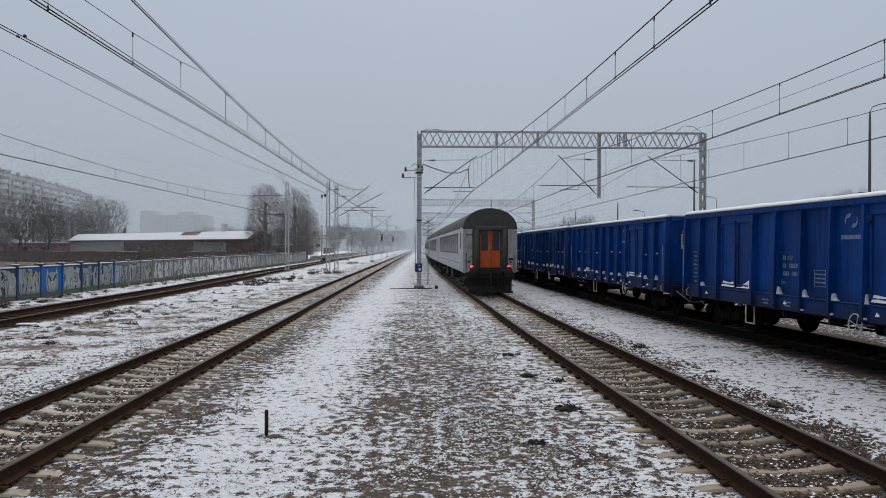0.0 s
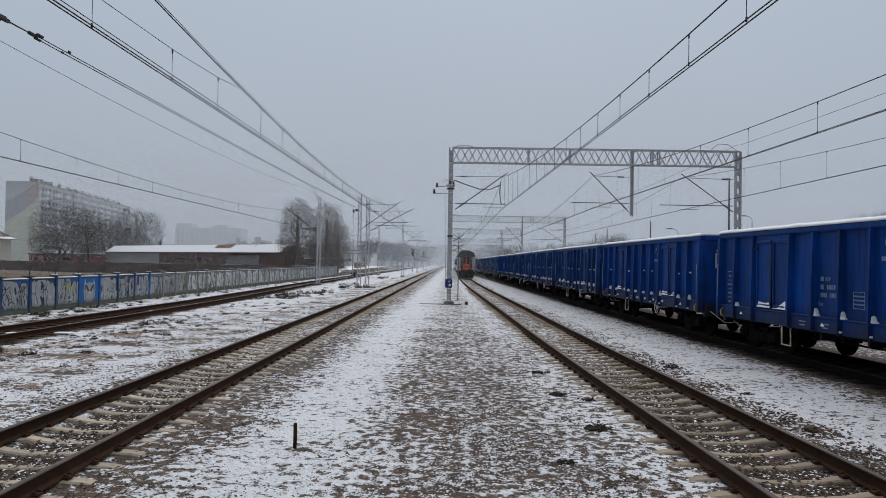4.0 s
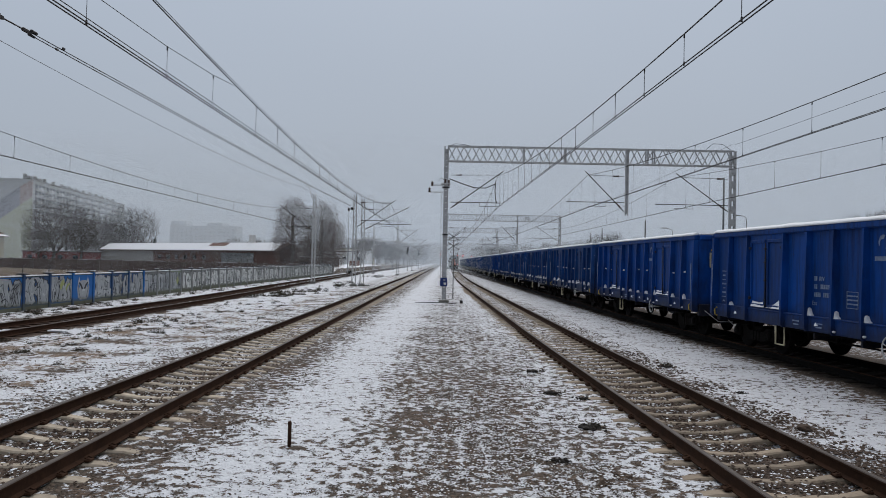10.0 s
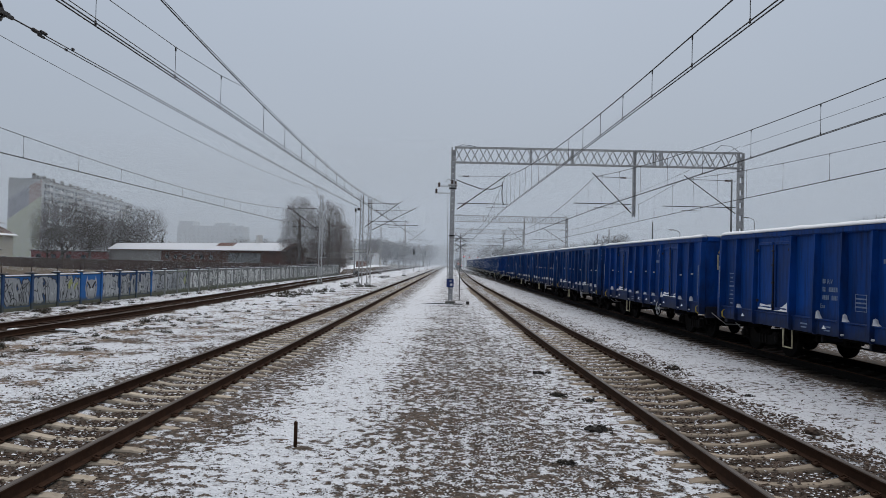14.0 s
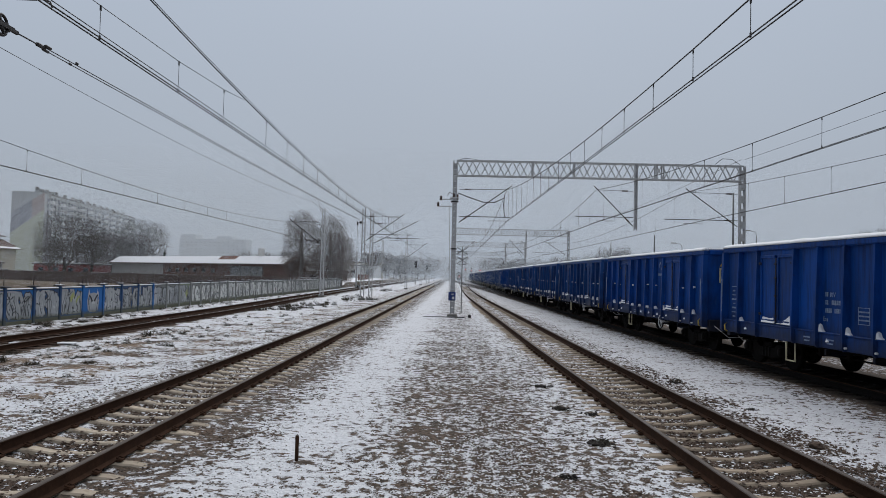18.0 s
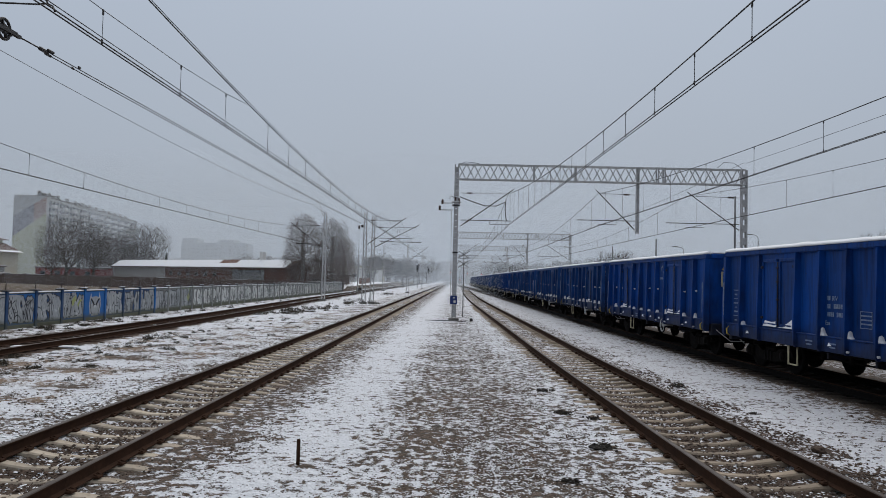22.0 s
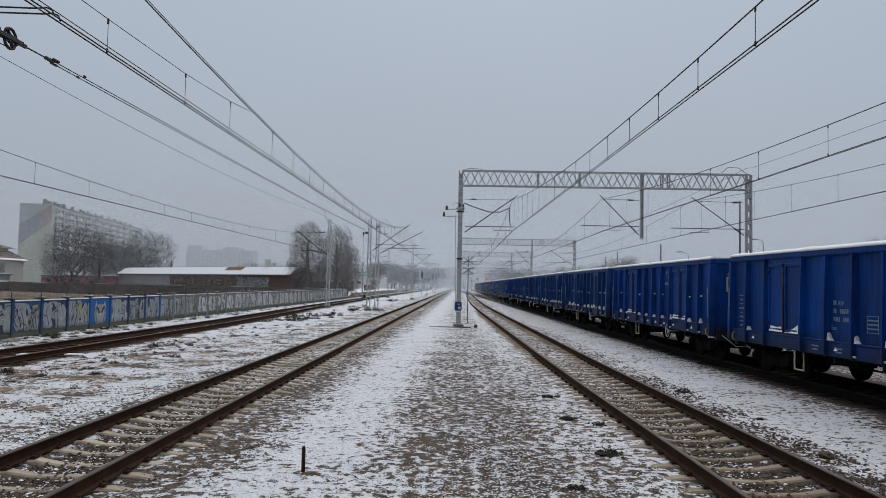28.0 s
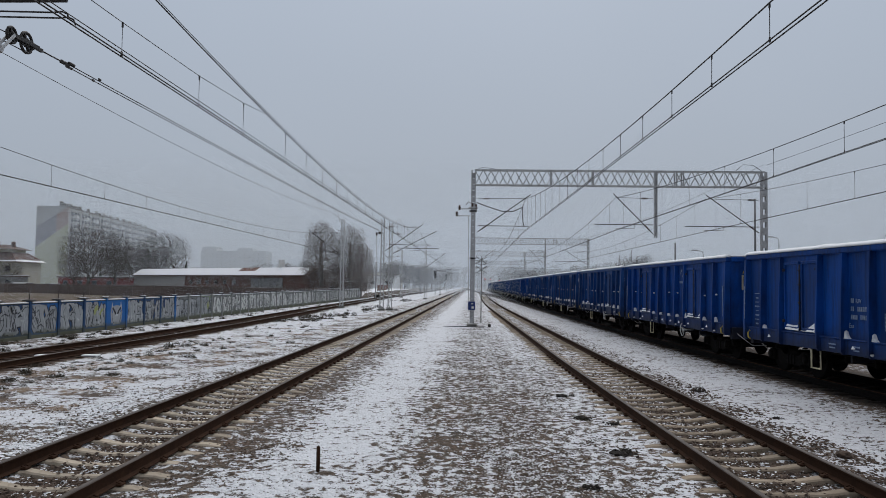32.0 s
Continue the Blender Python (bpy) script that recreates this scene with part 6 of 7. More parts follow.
def stones():
    rng = np.random.default_rng(4)

    def strip(n, xf, wid, y0, y1, size, lift, soft=False):
        u = rng.random(n)
        y = 1 / (1 / y0 + u * (1 / y1 - 1 / y0))
        x = np.array([xf(q) for q in y]) + (rng.normal(0, wid * 0.55, n) if soft else rng.uniform(-wid, wid, n))
        sz = rng.uniform(0.55, 1.25, n) * size
        return np.stack([x, y, lift + sz * 0.15 + rng.uniform(-0.012, 0.012, n), sz], 1)

    for fn, label in ((x_left, "crushed brown ballast stones of the left track"), (x_right, "crushed brown ballast stones of the right track")):
        rock_cloud("ballast", np.concatenate([strip(36000, fn, 1.36, 5.5, 45, 0.030, -0.052), strip(5000, fn, 2.2, 5.5, 40, 0.026, -0.012)]), label, seed=int(fn(0)) + 30)
    rock_cloud("gravel", np.concatenate([strip(15000, lambda y: 0.75, 1.6, 5.5, 60, 0.014, 0.0, True), strip(1800, lambda y: -3.2, 0.7, 5.5, 30, 0.018, 0.0), strip(3000, lambda y: -1.7, 1.3, 5.5, 30, 0.011, 0.0)]), "dark loose gravel showing through thin snow", seed=7)
    rock_cloud("gravel", np.concatenate([strip(1000, lambda y: 6.2, 1.5, 8, 34, 0.020, 0.0), strip(4200, lambda y: x_right(y) + 1.55, 0.42, 6, 45, 0.030, -0.004), strip(5000, lambda y: -9, 2.6, 10, 60, 0.022, 0.0)]), "scattered stones on the snow beside the tracks", seed=9)
    rock_cloud("snow_crumbs", np.concatenate([strip(6000, x_left, 1.40, 5.5, 40, 0.026, -0.040), strip(5000, x_right, 1.36, 5.5, 40, 0.024, -0.040), strip(2500, lambda y: -6.6, 0.6, 5.5, 40, 0.035, 0.0), strip(9000, lambda y: 0.75, 1.6, 5.5, 50, 0.016, 0.0, True)]), "small clods of snow lying among the stones", "snow", 12, 0.35)
    bm = bmesh.new()
    bmesh.ops.create_icosphere(bm, subdivisions=3, radius=0.10)
    for v in bm.verts:
        v.co *= 1 + 0.45 * noise.noise(v.co * 14) + 0.22 * noise.noise(v.co * 40)
        v.co.z *= 0.66
    me = bpy.data.meshes.new("boulder")
    bm.to_mesh(me)
    bm.free()
    me.materials.append(M["stone"])
    whole("boulder", me, "stone", "rounded brown stone lying on the snow", "stone", m=pose(5.40, 11.0, 0.035))
    rnd = random.Random(31)
    # trodden clods of dark earth beside the passenger track
    for x, y, s in ((2.20, 10.9, 1.0), (2.05, 13.7, 0.8), (2.5, 13.2, 0.6), (1.45, 9.0, 0.5), (2.0, 16.4, 0.7), (5.3, 17.6, 0.7), (5.7, 14.1, 0.5)):
        rows = [(x + rnd.gauss(0, 0.10) * s, y + rnd.gauss(0, 0.09) * s, rnd.uniform(0.0, 0.035), rnd.uniform(0.02, 0.055) * s) for _ in range(46)]
        clod = rock_cloud("earth_clods", np.array(rows), "dark crumbled clods of earth on the snow", "clod", int(x * 100), 0.8)
        tagged(clod, category="soil", group="earth clods")


stones()


def small_things():
    # cable duct lid at the gantry's foot
    whole("cable_duct", Geo().box(-0.55, 42.7, 0.005, 2.4, 0.12, 0.06, 0.01), "fence_grey", "low concrete duct lid at the gantry foot", "cable duct")
    whole("ground_box", Geo().box(0, 0, 0.07, 0.18, 0.16, 0.20, 0.02), "wire", "small dark box beside the duct", "junction box", m=pose(0.95, 42.9, 0))
    whole("ground_box", Geo().box(0, 0, 0.25, 0.9, 0.6, 0.55, 0.03), "rubber", "dark point machine box beside the siding", "point machine", m=pose(-16.4, 125.0, 0))
    for x, y in ((-14.3, 23.6), (-12.97, 23.9)):
        whole("snow_slab", Geo().box(0, 0, 0.03, 0.5, 0.3, 0.05, 0.02), "snow", "flat slab of snow by the siding rail", "snow", "snow slabs", m=pose(x + 0.9, y - 1.0, 0.0))
    # indicator post with crossed boards
    p = base("cross_board_post", pose(0.50, 47.4, 0))
    tagged(p, "slim post carrying two pairs of crossed boards", "signal post")
    part("post", Geo().tube([(0, 0, -0.1), (0, 0, 4.3)], 0.03, 7), "lamp_pole", p)
    for z in (4.02, 3.42):
        for e in (-1, 1):
            part("crossed_board", Geo().beam((-0.36, -0.05 - 0.01 * e, z - 0.24 * e), (0.36, -0.05 - 0.01 * e, z + 0.24 * e), 0.02, 0.05), "lamp_pole", p)
        part("cross_bar", Geo().box(0, -0.04, z - 0.26, 0.50, 0.03, 0.03), "lamp_pole", p)


small_things()


# ---------------------------------------------------------------- beyond the fence: walls, sheds, houses
def along(p, q):
    """The pose whose x axis runs from p to q on the ground."""
    return pose(p[0], p[1], 0, 0, 0, math.degrees(math.atan2(q[1] - p[1], q[0] - p[0]))), math.hypot(q[0] - p[0], q[1] - p[1])


def brick_shed():
    m, L = along((-76.0, 162.0), (-26.6, 117.6))
    s = base("brick_shed", m)
    tagged(s, "long low brick shed with a snow-covered roof", "shed")
    d, e, r = 3.4, 3.5, 4.75
    part("wall", Geo().box(L * 0.68, d / 2, e / 2, L * 0.64, d, e), "brick", s, "dark red brick wall")
    part("wall", Geo().box(L * 0.18, d / 2, e / 2, L * 0.36, d + 0.1, e), "plaster", s, "grey plastered wall")
    part("gable", Geo().loft([[(x, -0.02, e), (x, d, e), (x, d / 2, r)] for x in (L - 0.3, L)]), "brick", s)
    part("roof", Geo().loft([[(x, -0.5, e - 0.05), (x, d / 2, r), (x, d + 0.5, e - 0.05), (x, d + 0.5, e + 0.1), (x, d / 2, r + 0.16), (x, -0.5, e + 0.1)] for x in (-0.4, L + 0.5)]), "tile", s)
    sn = Geo()
    for a, b in ((-0.3, L * 0.985),):
        sn.loft([[(x, -0.45, e + 0.105), (x, d / 2, r + 0.17), (x, d / 2, r + 0.27), (x, -0.45, e + 0.18)] for x in (a, b)])
    part("roof_snow", sn, "snow", s, "smooth snow on the roof")
    part("rusty_sheet", Geo().loft([[(x, 0.7, e + 0.86), (x, d / 2 - 0.1, r + 0.25), (x, d / 2 - 0.1, r + 0.30), (x, 0.7, e + 0.92)] for x in (L * 0.655, L * 0.74)]), "rust", s, "bare rusty roof sheeting")
    part("painted_wall", Geo().box(L * 0.815, -0.06, e * 0.46, L * 0.15, 0.06, e * 0.9), "wall_letters", s, "pale wall stretch with sprayed letters")
    part("chimney", Geo().box(L * 0.835, d * 0.6, r + 0.5, 0.8, 0.8, 2.2, 0.03), "white", s)
    for k in range(6):
        part("window", Geo().box(L * (0.40 + 0.05 * k), -0.03, 2.3, 1.3, 0.05, 0.8), "glass", s)


brick_shed()


def yard_wall():
    w = base("yard_wall", pose(-132.0, 131.5, 0, 0, 0, -10.6))
    tagged(w, "long dark brown brick yard wall", "wall")
    n = 29
    me = Geo().box(0, 0, 0.75, 3.9, 0.25, 1.7, 0.02).mesh("wall_bay", "brown_wall")
    pier = Geo().box(0, 0, 0.80, 0.34, 0.40, 1.85, 0.02).mesh("pier", "brown_wall")
    sn = Geo().box(0, 0, 0, 3.8, 0.2, 0.03, 0.01).mesh("snow_strip", "snow")
    for k in range(n):
        part("wall_bay", me, "", w, m=pose(k * 4.0, 0, 0))
        part("pier", pier, "", w, m=pose(k * 4.0 + 2.0, 0, 0))
        if k % 3 == 1:
            part("snow_strip", sn, "", w, m=pose(k * 4.0, 0, 1.615))
    m, L = along((-19.6, 150.0), (-21.5, 184.0))
    r = base("yard_wall", m)
    tagged(r, "rusty red board wall behind the fence's end", "wall")
    for k in range(8):
        part("board_bay", Geo().box(k * 4.2 + 2.1, 0, 1.5, 4.15, 0.15, 1.4, 0.02), "rust", r)


yard_wall()


def loading_bank():
    """An old raised loading bank behind the fence's end: a soil slope and a snow-covered top."""
    slope, cover = [], []
    rnd = random.Random(6)
    for k in range(34):
        y = 117.0 + k * 3.4
        h = 0.95 * min(1.0, k / 3) + rnd.uniform(-0.10, 0.10)
        x = -17.9 - 0.012 * (y - 117) + rnd.uniform(-0.15, 0.15)
        slope.append([(x, y, -0.2), (x - 0.5, y, h * 0.55 + rnd.uniform(-0.1, 0.1)), (x - 1.1, y, h), (x - 9.0, y, h + 0.05), (x - 10.0, y, -0.2)])
        cover.append([(x - 0.75 + rnd.uniform(-0.2, 0.2), y, h * 0.86), (x - 1.15, y, h + 0.05), (x - 9.0, y, h + 0.09)])
    b = base("loading_bank", pose(0, 0, 0))
    tagged(b, "low loading bank of brown soil under patchy snow", "bank", kind="structure")
    part("slope", Geo().loft(slope), "soil", b)
    part("snow_cover", Geo().loft(cover, caps=False, closed=False, smooth=True), "snow", b)


loading_bank()


def far_hall(x, y, w, d, h, label, wall="plaster", turn=0.0):
    b = base("far_hall", pose(x, y, 0, 0, 0, turn))
    tagged(b, label, "building", "low far buildings")
    part("wall", Geo().box(0, 0, h / 2, w, d, h), wall, b)
    part("roof", Geo().box(0, 0, h + 0.1, w + 0.6, d + 0.6, 0.25, 0.03), "tile", b)
    part("roof_snow", Geo().box(0, 0, h + 0.28, w + 0.4, d + 0.4, 0.12, 0.04), "snow", b)
    n = max(2, int(w / 3.5))
    for k in range(n):
        part("window", Geo().box(-w / 2 + (k + 0.5) * w / n, -d / 2 - 0.03, h * 0.6, 1.3, 0.06, 0.9), "glass", b)


far_hall(-25.2, 134.0, 10.5, 5, 2.5, "low brown outbuilding under the birches", "brown_wall", -4)
far_hall(-28.5, 230.0, 9.5, 8, 4.8, "white low hall behind the siding", "white", -6)
far_hall(-40.0, 250.0, 30, 10, 6.0, "pale workshop building far down the line", "house", -8)
far_hall(-89.0, 170.0, 16, 6, 2.9, "low red-painted hall behind the bare trees", "red_wall", -12)
far_hall(-97.5, 151.0, 5, 4, 2.8, "small snow-roofed garage behind the yard wall", "fence_pale", -10)


def apartment_block():
    """A long slab block that runs away from the camera; its long side faces the railway, its painted gable the camera."""
    h, L = 31.0, 136.0
    b = base("apartment_block", pose(-162.0, 286.0, 0, 0, 0, 9.66))
    tagged(b, "eleven-storey grey slab block with pale balconies in mist", "apartment building")
    part("wall", Geo().box(-5.9, L / 2, h / 2, 11.8, L, h), "block", b)
    part("gable_wall", Geo().box(-5.9, -0.2, h / 2 + 0.2, 11.9, 0.4, h + 0.4), "block_paint", b, "yellow-green painted gable with slanting fields")
    part("roof", Geo().box(-5.9, L / 2, h + 0.3, 12.0, L, 0.5), "concrete", b)
    rnd = random.Random(2)
    for k in range(13):
        part("roof_vent", Geo().box(-5 + rnd.uniform(-2, 2), 4 + k * 10.4, h + 1.2, 2.4, 2.6, 1.6).box(-5, 6.0 + k * 10.4, h + 1.8, 1.0, 1.2, 2.6), "concrete", b)
    win = Geo().box(0, 0, 0, 0.10, 2.3, 1.7).mesh("window", "glass")
    bal = Geo().box(0, 0, 0, 1.1, 2.7, 1.1).mesh("balcony", "balcony")
    for f in range(11):
        z = 2.4 + f * 2.6
        for c in range(11):
            y = 4 + c * 12.0
            for u in (0.0, 3.6, 7.4):
                part("window", win, "", b, m=pose(0.04, y + u, z + 0.6))
            if f:
                part("balcony", bal, "", b, m=pose(0.56, y + 3.6 - 0.2, z - 0.35))
    f2 = base("apartment_block", pose(-216.0, 660.0, 0, 0, 0, -6))
    tagged(f2, "far grey apartment block barely seen in mist", "apartment building")
    part("wall", Geo().box(0, 0, 15, 62, 14, 30).box(-24, 2, 17, 14, 14, 34).box(10, 2, 16.5, 14, 14, 33), "block", f2)
    for f in range(9):
        for c in range(14):
            part("window", Geo().box(-28 + c * 4.3, -7.05, 3 + f * 3.0, 1.8, 0.1, 1.4).mesh("window", "glass") if not (f or c) else bpy.data.meshes["window_far"], "", f2, m=None if not (f or c) else pose(c * 4.3, 0, f * 3.0))
            if not (f or c):
                f2.children[-1].data.name = "window_far"


apartment_block()


def cream_house():
    h = base("house", pose(-112.8, 166.0, 0, 0, 0, 0))
    tagged(h, "cream plastered house with brown tiered snowy roofs", "house")
    part("wall", Geo().box(0, 5, 3.1, 13.4, 10, 6.4), "house", h)

    def hip(z0, z1, w0, w1, d0, d1, x=0, y=5):
        return Geo().loft([[(x - w0, y - d0, z0), (x + w0, y - d0, z0), (x + w0, y + d0, z0), (x - w0, y + d0, z0)], [(x - w1, y - d1, z1), (x + w1, y - d1, z1), (x + w1, y + d1, z1), (x - w1, y + d1, z1)]])

    part("lower_roof", hip(6.3, 8.6, 7.6, 4.4, 6.0, 3.2), "tile", h)
    part("roof_snow", hip(6.42, 7.0, 7.5, 6.6, 5.9, 5.1), "snow", h)
    part("upper_wall", Geo().box(0, 5, 9.0, 8.0, 6, 1.4), "house", h)
    part("upper_roof", hip(9.3, 10.5, 5.0, 1.5, 4.2, 0.5), "tile", h)
    for x in (-1.0, 2.8):
        part("chimney", Geo().box(x, 5, 10.6, 0.7, 0.7, 1.3, 0.04), "brick", h)
    for k in range(4):
        for z in (1.9, 4.7):
            part("window", Geo().box(-4.8 + k * 3.2, -0.04, z, 1.3, 0.08, 1.4), "glass", h)


cream_house()


def van(x, y, turn):
    v = base("van", pose(x, y, 0, 0, 0, turn))
    tagged(v, "small white van parked behind the fence", "van")
    side = [(-2.1, 0.35), (2.0, 0.35), (2.1, 0.75), (1.9, 0.98), (1.15, 1.08), (0.55, 1.75), (-1.95, 1.82), (-2.1, 1.6)]
    part("body", Geo().loft([[(a, w * k, z) for a, z in side] for w, k in ((0.8, -1), (0.86, -0.5), (0.86, 0.5), (0.8, 1))]), "white", v)
    for s in (-1, 1):
        part("side_window", Geo().box(0.45, s * 0.83, 1.40, 0.75, 0.03, 0.40), "glass", v)
        for u in (-1.35, 1.3):
            part("wheel", Geo().turned((u, s * 0.76, 0.32), "y", [(0.0, -0.1), (0.28, -0.1), (0.32, -0.06), (0.32, 0.06), (0.28, 0.1), (0.0, 0.1)], 16), "rubber", v)
    part("windscreen", Geo().beam((1.16, 0, 1.10), (0.62, 0, 1.72), 1.4, 0.03), "glass", v)


van(-77.0, 124.0, 10)


# ---------------------------------------------------------------- trees
def bare_tree(name, x, y, h, seed, label, wide=0.45, low=0.25, stem=0.35, hang=0.0, bark="bark", n=1500, thick=1.0, twig="twig"):
    """A bare tree: many crown points, each joined to the nearest wood by a short way back to the root; wood thickens with what it bears."""
    rs = np.random.RandomState(seed)
    t = base(name, pose(x, y, 0))
    tagged(t, label, "tree", "bare trees")
    pts = []
    while len(pts) < n:
        v = rs.uniform(-1, 1, 3)
        d = float((abs(v) ** (2.8 if hang else 2.0)).sum()) ** (1 / 2.8 if hang else 0.5)
        if 0.25 < d < 1.0 + 0.12 * math.sin(5 * v[0] + seed) * math.cos(4 * v[1] + v[2] * 3):
            u = 0.5 + 0.5 * v[2]
            k = (0.98 - 0.25 * u) if hang else (0.72 + 0.28 * u)
            pts.append((v[0] * wide * h * k, v[1] * wide * h * k, h * (low + (1 - low) * u)))
    pts = np.array(pts)
    stems = [(0.04 * h * 0.2 * math.sin(i + seed), 0, stem * h * i / 8.0) for i in range(9)]
    node = np.vstack([np.array(stems), pts])
    m = len(stems)
    path = np.concatenate([np.linspace(0, stem * h, m), np.full(n, 1e9)])
    par = list(range(-1, m - 1)) + [0] * n
    # grow outwards from the top of the stem
    order = np.argsort(np.linalg.norm(pts - np.array((0, 0, stem * h * 0.8)), axis=1)) + m
    done = np.zeros(len(node), bool)
    done[3:m] = True
    for i in order:
        dist = np.linalg.norm(node - node[i], axis=1)
        cost = np.where(done, dist + 0.55 * path, 1e9) + np.where(node[:, 2] > node[i, 2] + 0.4, 0.5, 0.0)
        j = int(np.argmin(cost))
        par[i], path[i] = j, path[j] + dist[j]
        done[i] = True
    load = np.ones(len(node))
    for i in list(order[::-1]) + list(range(m - 1, 0, -1)):
        load[par[i]] += load[i]
    rad = 0.010 * thick * load ** 0.46
    g, tw = Geo(), Geo()
    g.tube([Vector(p) - Vector((0, 0, 0.15 if k == 0 else 0)) for k, p in enumerate(stems)], [float(rad[0]) * (1.35 - 0.4 * k / 8) for k in range(m)], 8, caps=False)
    for i in range(m, len(node)):
        p, q = Vector(node[par[i]]), Vector(node[i])
        mid = p.lerp(q, 0.5) + Vector(rs.normal(0, 0.07, 3)) * (q - p).length
        w = min(rad[par[i]], rad[i] * 1.6)
        (g if load[i] > 12 else tw).tube([p, mid, q], [float(w), float(w + rad[i]) / 2, float(rad[i])], 5 if load[i] > 40 else 3, caps=False)
        if load[i] < 9:
            way = (q - p).normalized()
            for k in range(3):
                s = way + Vector(rs.normal(0, 0.55, 3)) + Vector((0, 0, 0.25 - 0.8 * hang))
                s = s.normalized() * (h * float(rs.uniform(0.025, 0.065)))
                e = q + s
                tip = e + s * 0.7 - Vector((0, 0, hang * h * float(rs.uniform(0.02, 0.09))))
                tw.tube([q, e, tip], [0.011 * thick, 0.009 * thick, 0.004], 3, caps=False)
    part("trunk", g, bark, t)
    part("crown", tw, twig, t, "fine bare twigs")
    return t


def trees():
    kinds = {}

    def put(kind, x, y, h, turn, maker):
        if kind not in kinds:
            kinds[kind] = (maker(x, y), h)
            return
        ob, h0 = kinds[kind]
        k = h / h0
        c = copy_thing(ob, pose(x, y, 0, 0, 0, turn))
        c.scale = (k, k, k)

    oak = lambda x, y: bare_tree("bare_tree", x, y, 14.5, 21, "wide bare deciduous tree behind the yard wall", 0.46, 0.22, 0.24, n=1300, thick=1.25)
    tall = lambda x, y: bare_tree("bare_tree", x, y, 13.0, 34, "upright bare tree with fine twigs", 0.31, 0.18, 0.40, n=700, thick=1.15)
    birch = lambda x, y: bare_tree("birch", x, y, 12.2, 55, "bare birch with drooping fine twigs", 0.26, 0.12, 0.75, 0.8, "birch", n=1500, thick=0.82, twig="birch_twig")
    put("oak", -84.5, 158.0, 14.5, 0, oak)
    put("tall", -79.5, 160.0, 13.0, 0, tall)
    put("oak", -81.0, 172.0, 11.6, 80, oak)
    put("oak", -78.0, 174.0, 10.5, 10, oak)
    put("oak", -84.0, 168.0, 10.5, 200, oak)
    put("tall", -75.0, 172.0, 14.2, 140, tall)
    put("tall", -72.0, 174.0, 13.4, 40, tall)
    put("oak", -90.0, 162.0, 9.0, 300, oak)
    put("oak", -97.0, 150.0, 6.0, 30, oak)
    put("birch", -24.5, 117.0, 12.2, 0, birch)
    put("birch", -19.9, 117.5, 11.6, 120, birch)
    put("birch", -18.6, 121.0, 9.0, 20, birch)
    rnd = random.Random(77)
    # hedges and small trees far along the field and behind the freight train
    for x, y, h in ((-60, 200, 7), (-56, 215, 8), (-50, 222, 9), (-48, 206, 7), (-44, 230, 8), (-66, 214, 6), (-38, 216, 6), (28, 132, 7.8), (32, 140, 8.6), (38, 146, 8.0), (46, 138, 8.2), (53, 150, 8.0), (56.4, 98, 9.8), (60.0, 99, 10.2), (22, 160, 7), (28, 175, 7.5), (16, 215, 7), (36, 190, 8), (-22, 190, 8), (-24, 235, 10), (-19, 262, 9), (-28, 300, 11), (-22, 330, 12), (-18, 365, 11), (-32, 270, 10), (-36, 345, 12), (14, 340, 10), (20, 300, 9)):
        put(rnd.choice(("oak", "tall")), x, y, h, rnd.uniform(0, 360), oak)
    # the edge of the woods where the line bends away
    for k in range(64):
        y = rnd.uniform(330, 520)
        x = rnd.uniform(-0.30, 0.22) * y
        if -0.030 * y < x < 0.035 * y:
            x += 0.07 * y
        put(rnd.choice(("oak", "tall")), x, y, rnd.uniform(9, 14), rnd.uniform(0, 360), oak)
    for x, y, h in ((-61.5, 155, 6.8), (-50.5, 170, 5.6), (-49.3, 171, 5.0), (-87, 168, 5.0)):
        conifer(x, y, h)


def conifer(x, y, h):
    t = base("spruce", pose(x, y, 0))
    tagged(t, "small dark spruce behind the shed", "tree", "spruces")
    part("trunk", Geo().tube([(0, 0, -0.1), (0, 0, h)], [0.12, 0.02], 6), "bark", t)
    g = Geo()
    rnd = random.Random(int(x))
    for k in range(26):
        z = h * (0.10 + 0.88 * k / 26)
        rr = h * 0.24 * (1 - k / 27)
        for j in range(9):
            a = rnd.uniform(0, 6.28)
            d = Vector((math.cos(a), math.sin(a), rnd.uniform(-0.45, -0.1)))
            tip = Vector((0, 0, z)) + d * rr * rnd.uniform(0.7, 1.1)
            g.loft([[Vector((0, 0, z + 0.1)), Vector((0.05, 0, z)), Vector((0, 0.05, z))], [p + (tip - Vector((0, 0, z))) * 0.6 for p in (Vector((-0.1, 0.1, z + 0.1)), Vector((0.12, 0.05, z - 0.08)), Vector((0, -0.12, z - 0.05)))], [tip, tip + Vector((0.02, 0, 0)), tip + Vector((0, 0.02, 0))]])
    part("crown", g, "needles", t)


trees()


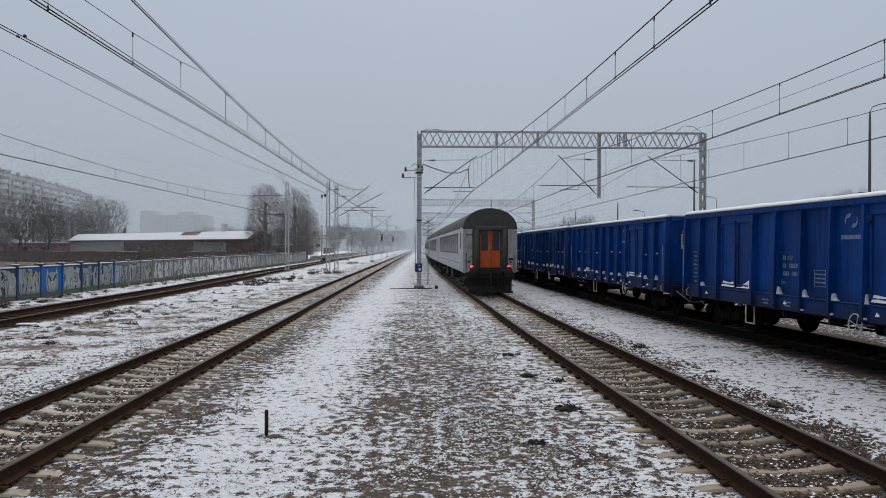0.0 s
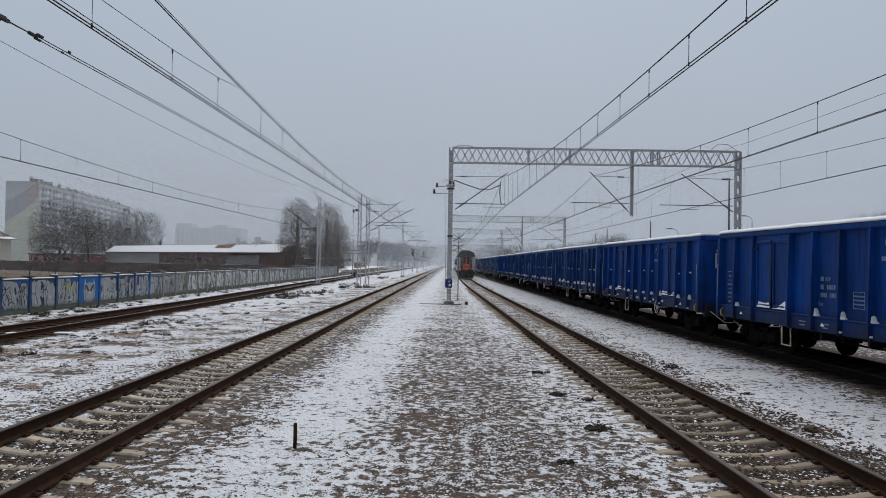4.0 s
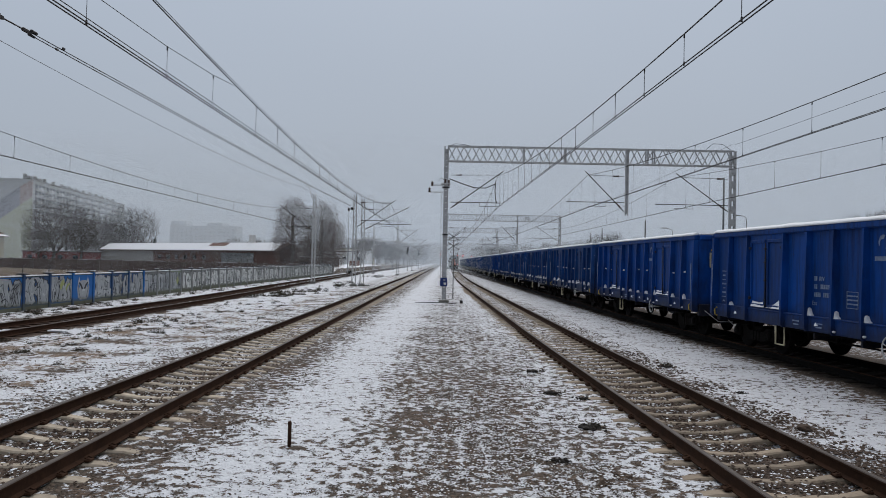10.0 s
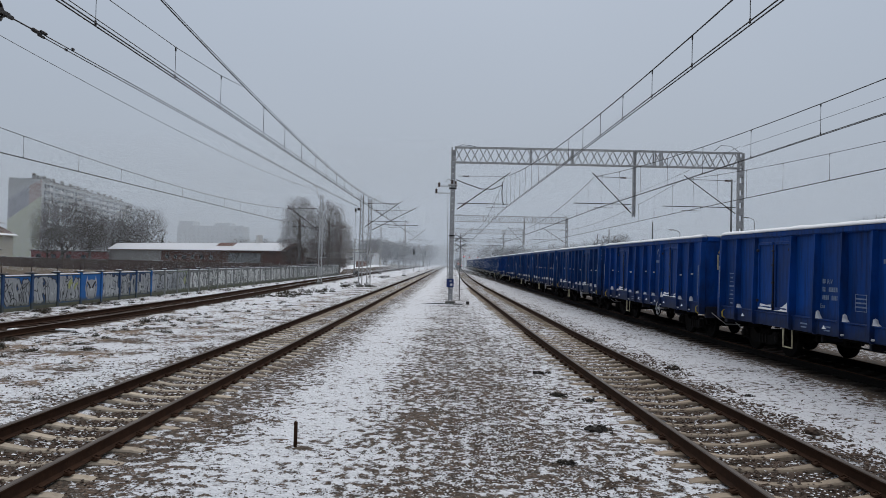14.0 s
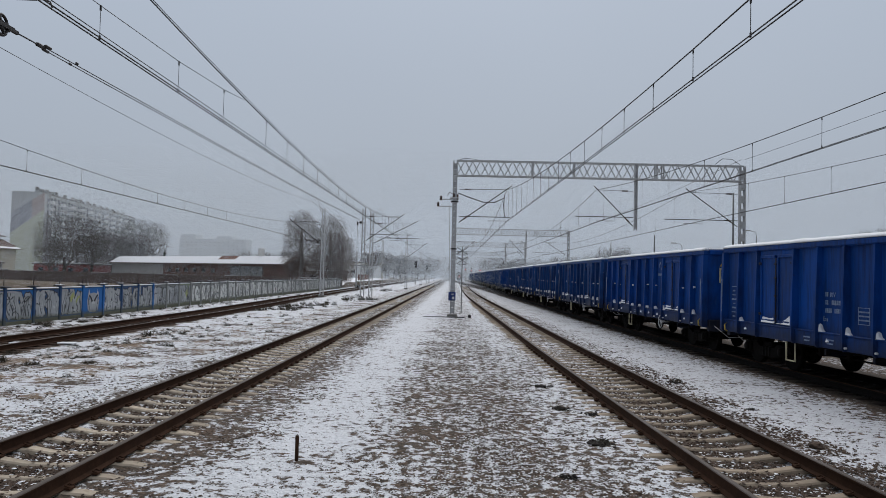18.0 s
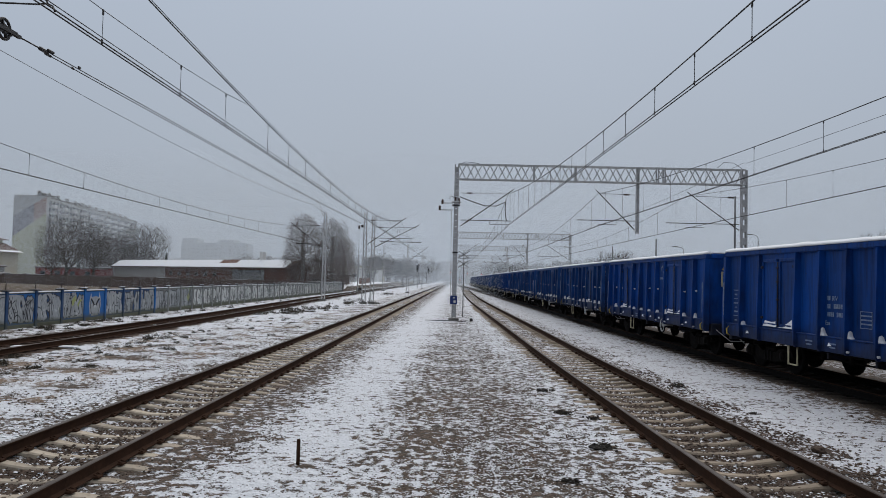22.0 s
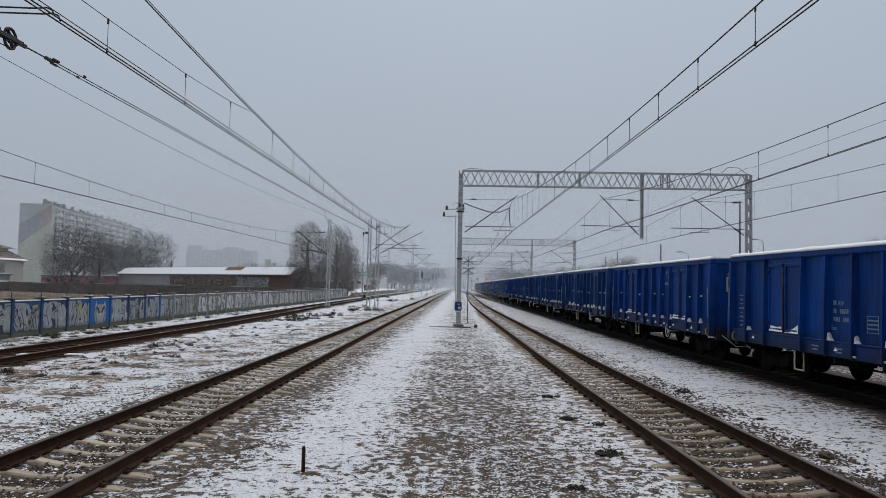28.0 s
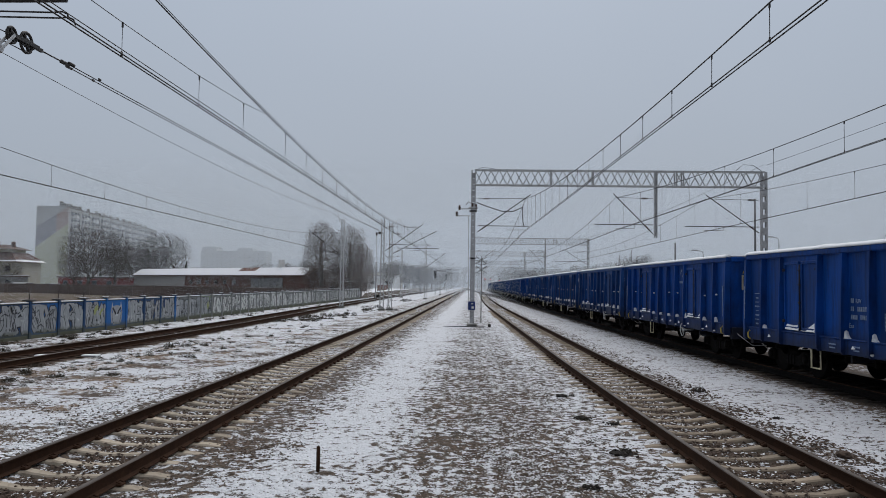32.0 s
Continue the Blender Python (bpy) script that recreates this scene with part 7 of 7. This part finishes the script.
# ---------------------------------------------------------------- lamp posts and signals
def lamp_post(x, y, h, reach, both=False, r=0.13):
    p = base("street_lamp", pose(x, y, 0))
    tagged(p, "grey street lamp with a thin bent arm", "street lamp", "street lamps")
    part("pole", Geo().tube([(0, 0, -0.2), (0, 0, h * 0.95), (0, 0, h)], [r, r * 0.65, r * 0.4], 9), "lamp_pole", p)
    for e in ((1, -1) if both else (1,)):
        part("arm", Geo().tube([(0, 0, h - 0.05), (reach * 0.08 * e, 0, h + 0.25), (reach * 0.35 * e, 0, h + 0.42), (reach * e, 0, h + 0.55)], 0.03, 6), "lamp_pole", p)
        part("lamp_head", Geo().box(reach * 1.15 * e, 0, h + 0.54, 0.75, 0.28, 0.12, 0.04), "lamp_pole", p)


def plain_pole(x, y, h, label="plain grey concrete pole behind the wagons"):
    whole("concrete_pole", Geo().tube([(0, 0, -0.2), (0, 0, h)], [0.10, 0.065], 9), "lamp_pole", label, "pole", "concrete poles", m=pose(x, y, 0))


lamp_post(24.9, 40.0, 10.0, 1.7, r=0.10)
lamp_post(30.8, 100.0, 7.0, -1.0, r=0.08)
lamp_post(40.8, 100.0, 8.9, -1.0, r=0.08)
lamp_post(58.0, 92.0, 9.0, -1.6)
plain_pole(22.6, 60.0, 9.7)
plain_pole(20.3, 75.0, 7.0)
plain_pole(21.2, 100.0, 7.4)
plain_pole(25.5, 130.0, 8.0)


def signal(x, y, h, red, label):
    s = base("railway_signal", pose(x, y, 0))
    tagged(s, label, "signal", "railway signals")
    part("post", Geo().tube([(0, 0, -0.1), (0, 0, h)], 0.07, 7), "galv", s)
    head = part("signal_head", Geo().box(0, -0.1, h - 0.75, 0.5, 0.25, 1.6, 0.08), "rubber", s)
    part("ladder", Geo().box(-0.25, 0.1, h / 2 - 0.6, 0.03, 0.03, h - 1.2).box(0.1, 0.12, h / 2 - 0.6, 0.03, 0.03, h - 1.2), "galv", s)
    if red:
        part("red_lamp", Geo().turned((0, -0.23, h - 0.9), "y", [(0.0, -0.05), (0.10, -0.04), (0.12, 0.0)], 12), "signal_red", head, "lit red signal lamp")


for x, z in ((-2.1, 6.2), (3.4 + 1.2, 5.8), (6.9, 5.7), (10.3, 5.5)):
    signal(x, 297.0, z, True, "railway signal showing red in the mist")
signal(-9.2, 176.5, 5.6, False, "dark railway signal on a slim post")
signal(-7.8, 210.0, 5.4, False, "dark railway signal on a slim post")


# ---------------------------------------------------------------- the wooded hill at the end of the line
def hill():
    g = Geo()
    n = 90
    rows = []
    for j, (y, k) in enumerate(((820.0, 0.0), (850.0, 0.55), (900.0, 0.85), (980.0, 1.0), (1200.0, 0.6))):
        row = []
        for i in range(n):
            x = -900 + 1800 * i / (n - 1)
            top = 19 + 10 * math.exp(-((x + 90) / 260) ** 2) + 6 * noise.noise((x * 0.012, 5, 0)) + 3.0 * noise.noise((x * 0.07, 2, 0))
            row.append((x, y + 20 * noise.noise((x * 0.01, j, 1)), -1 + k * top))
        rows.append(row)
    g.loft(rows, caps=False, closed=False, smooth=True)
    whole("backdrop_hill", g, "hill", "far wooded hill dim in the mist", "hill", kind="structure")


hill()


# ---------------------------------------------------------------- winter mist, as sheets of fine droplet threads
def mist():
    thick = MIST
    edge = 66.0
    for y in (98.0, 128.0, 164.0, 208.0, 260.0, 330.0, 420.0, 540.0):
        share = 1 - math.exp(-thick * (1.3 if y > 400 else 0.7 if y > 300 else 1.35 if y > 170 else 0.55) * (y - edge))
        edge = y
        p = y * 0.00004
        rnd = random.Random(int(y))
        w = 0.9 * y + 60
        vs, fs = [], []
        z, top = 0.0, 0.18 * y
        while z < top:
            u = z / top
            k = share * (1 - max(0.0, (u - 0.5) / 0.5) ** 0.9)
            h = p * k
            o = len(vs)
            q = z + p * rnd.random() * (1 - k)
            vs += [(-w, y, q), (w, y, q), (w, y, q + h), (-w, y, q + h)]
            fs.append((o, o + 1, o + 2, o + 3))
            z += p
        whole("mist", Geo().add(vs, fs), "mist", "thin grey winter mist over the railway yard", "mist", kind="stuff")


MIST = 0.0024
mist()


# ---------------------------------------------------------------- what moves: the passenger train
def motions():
    times = (0.0, 0.5, 1.0, 1.5, 2.0, 2.5, 3.0, 3.5, 4.0, 5.0, 6.0, 8.0, 10.0, 12.0, 14.0, 18.0, 24.0, 32.0)
    for k, c in enumerate(coaches):
        rows = []
        for t in times:
            y = train_place(t) + k * COACH
            p, q = x_right(y + 3), x_right(y + 22)
            turn = math.degrees(math.atan2(p - q, 19.0))
            rows.append((t, pose(p + (p - q) / 19 * 3 + 0.17, y, 0, 0, 0, turn)))
        walk(c, rows)


motions()
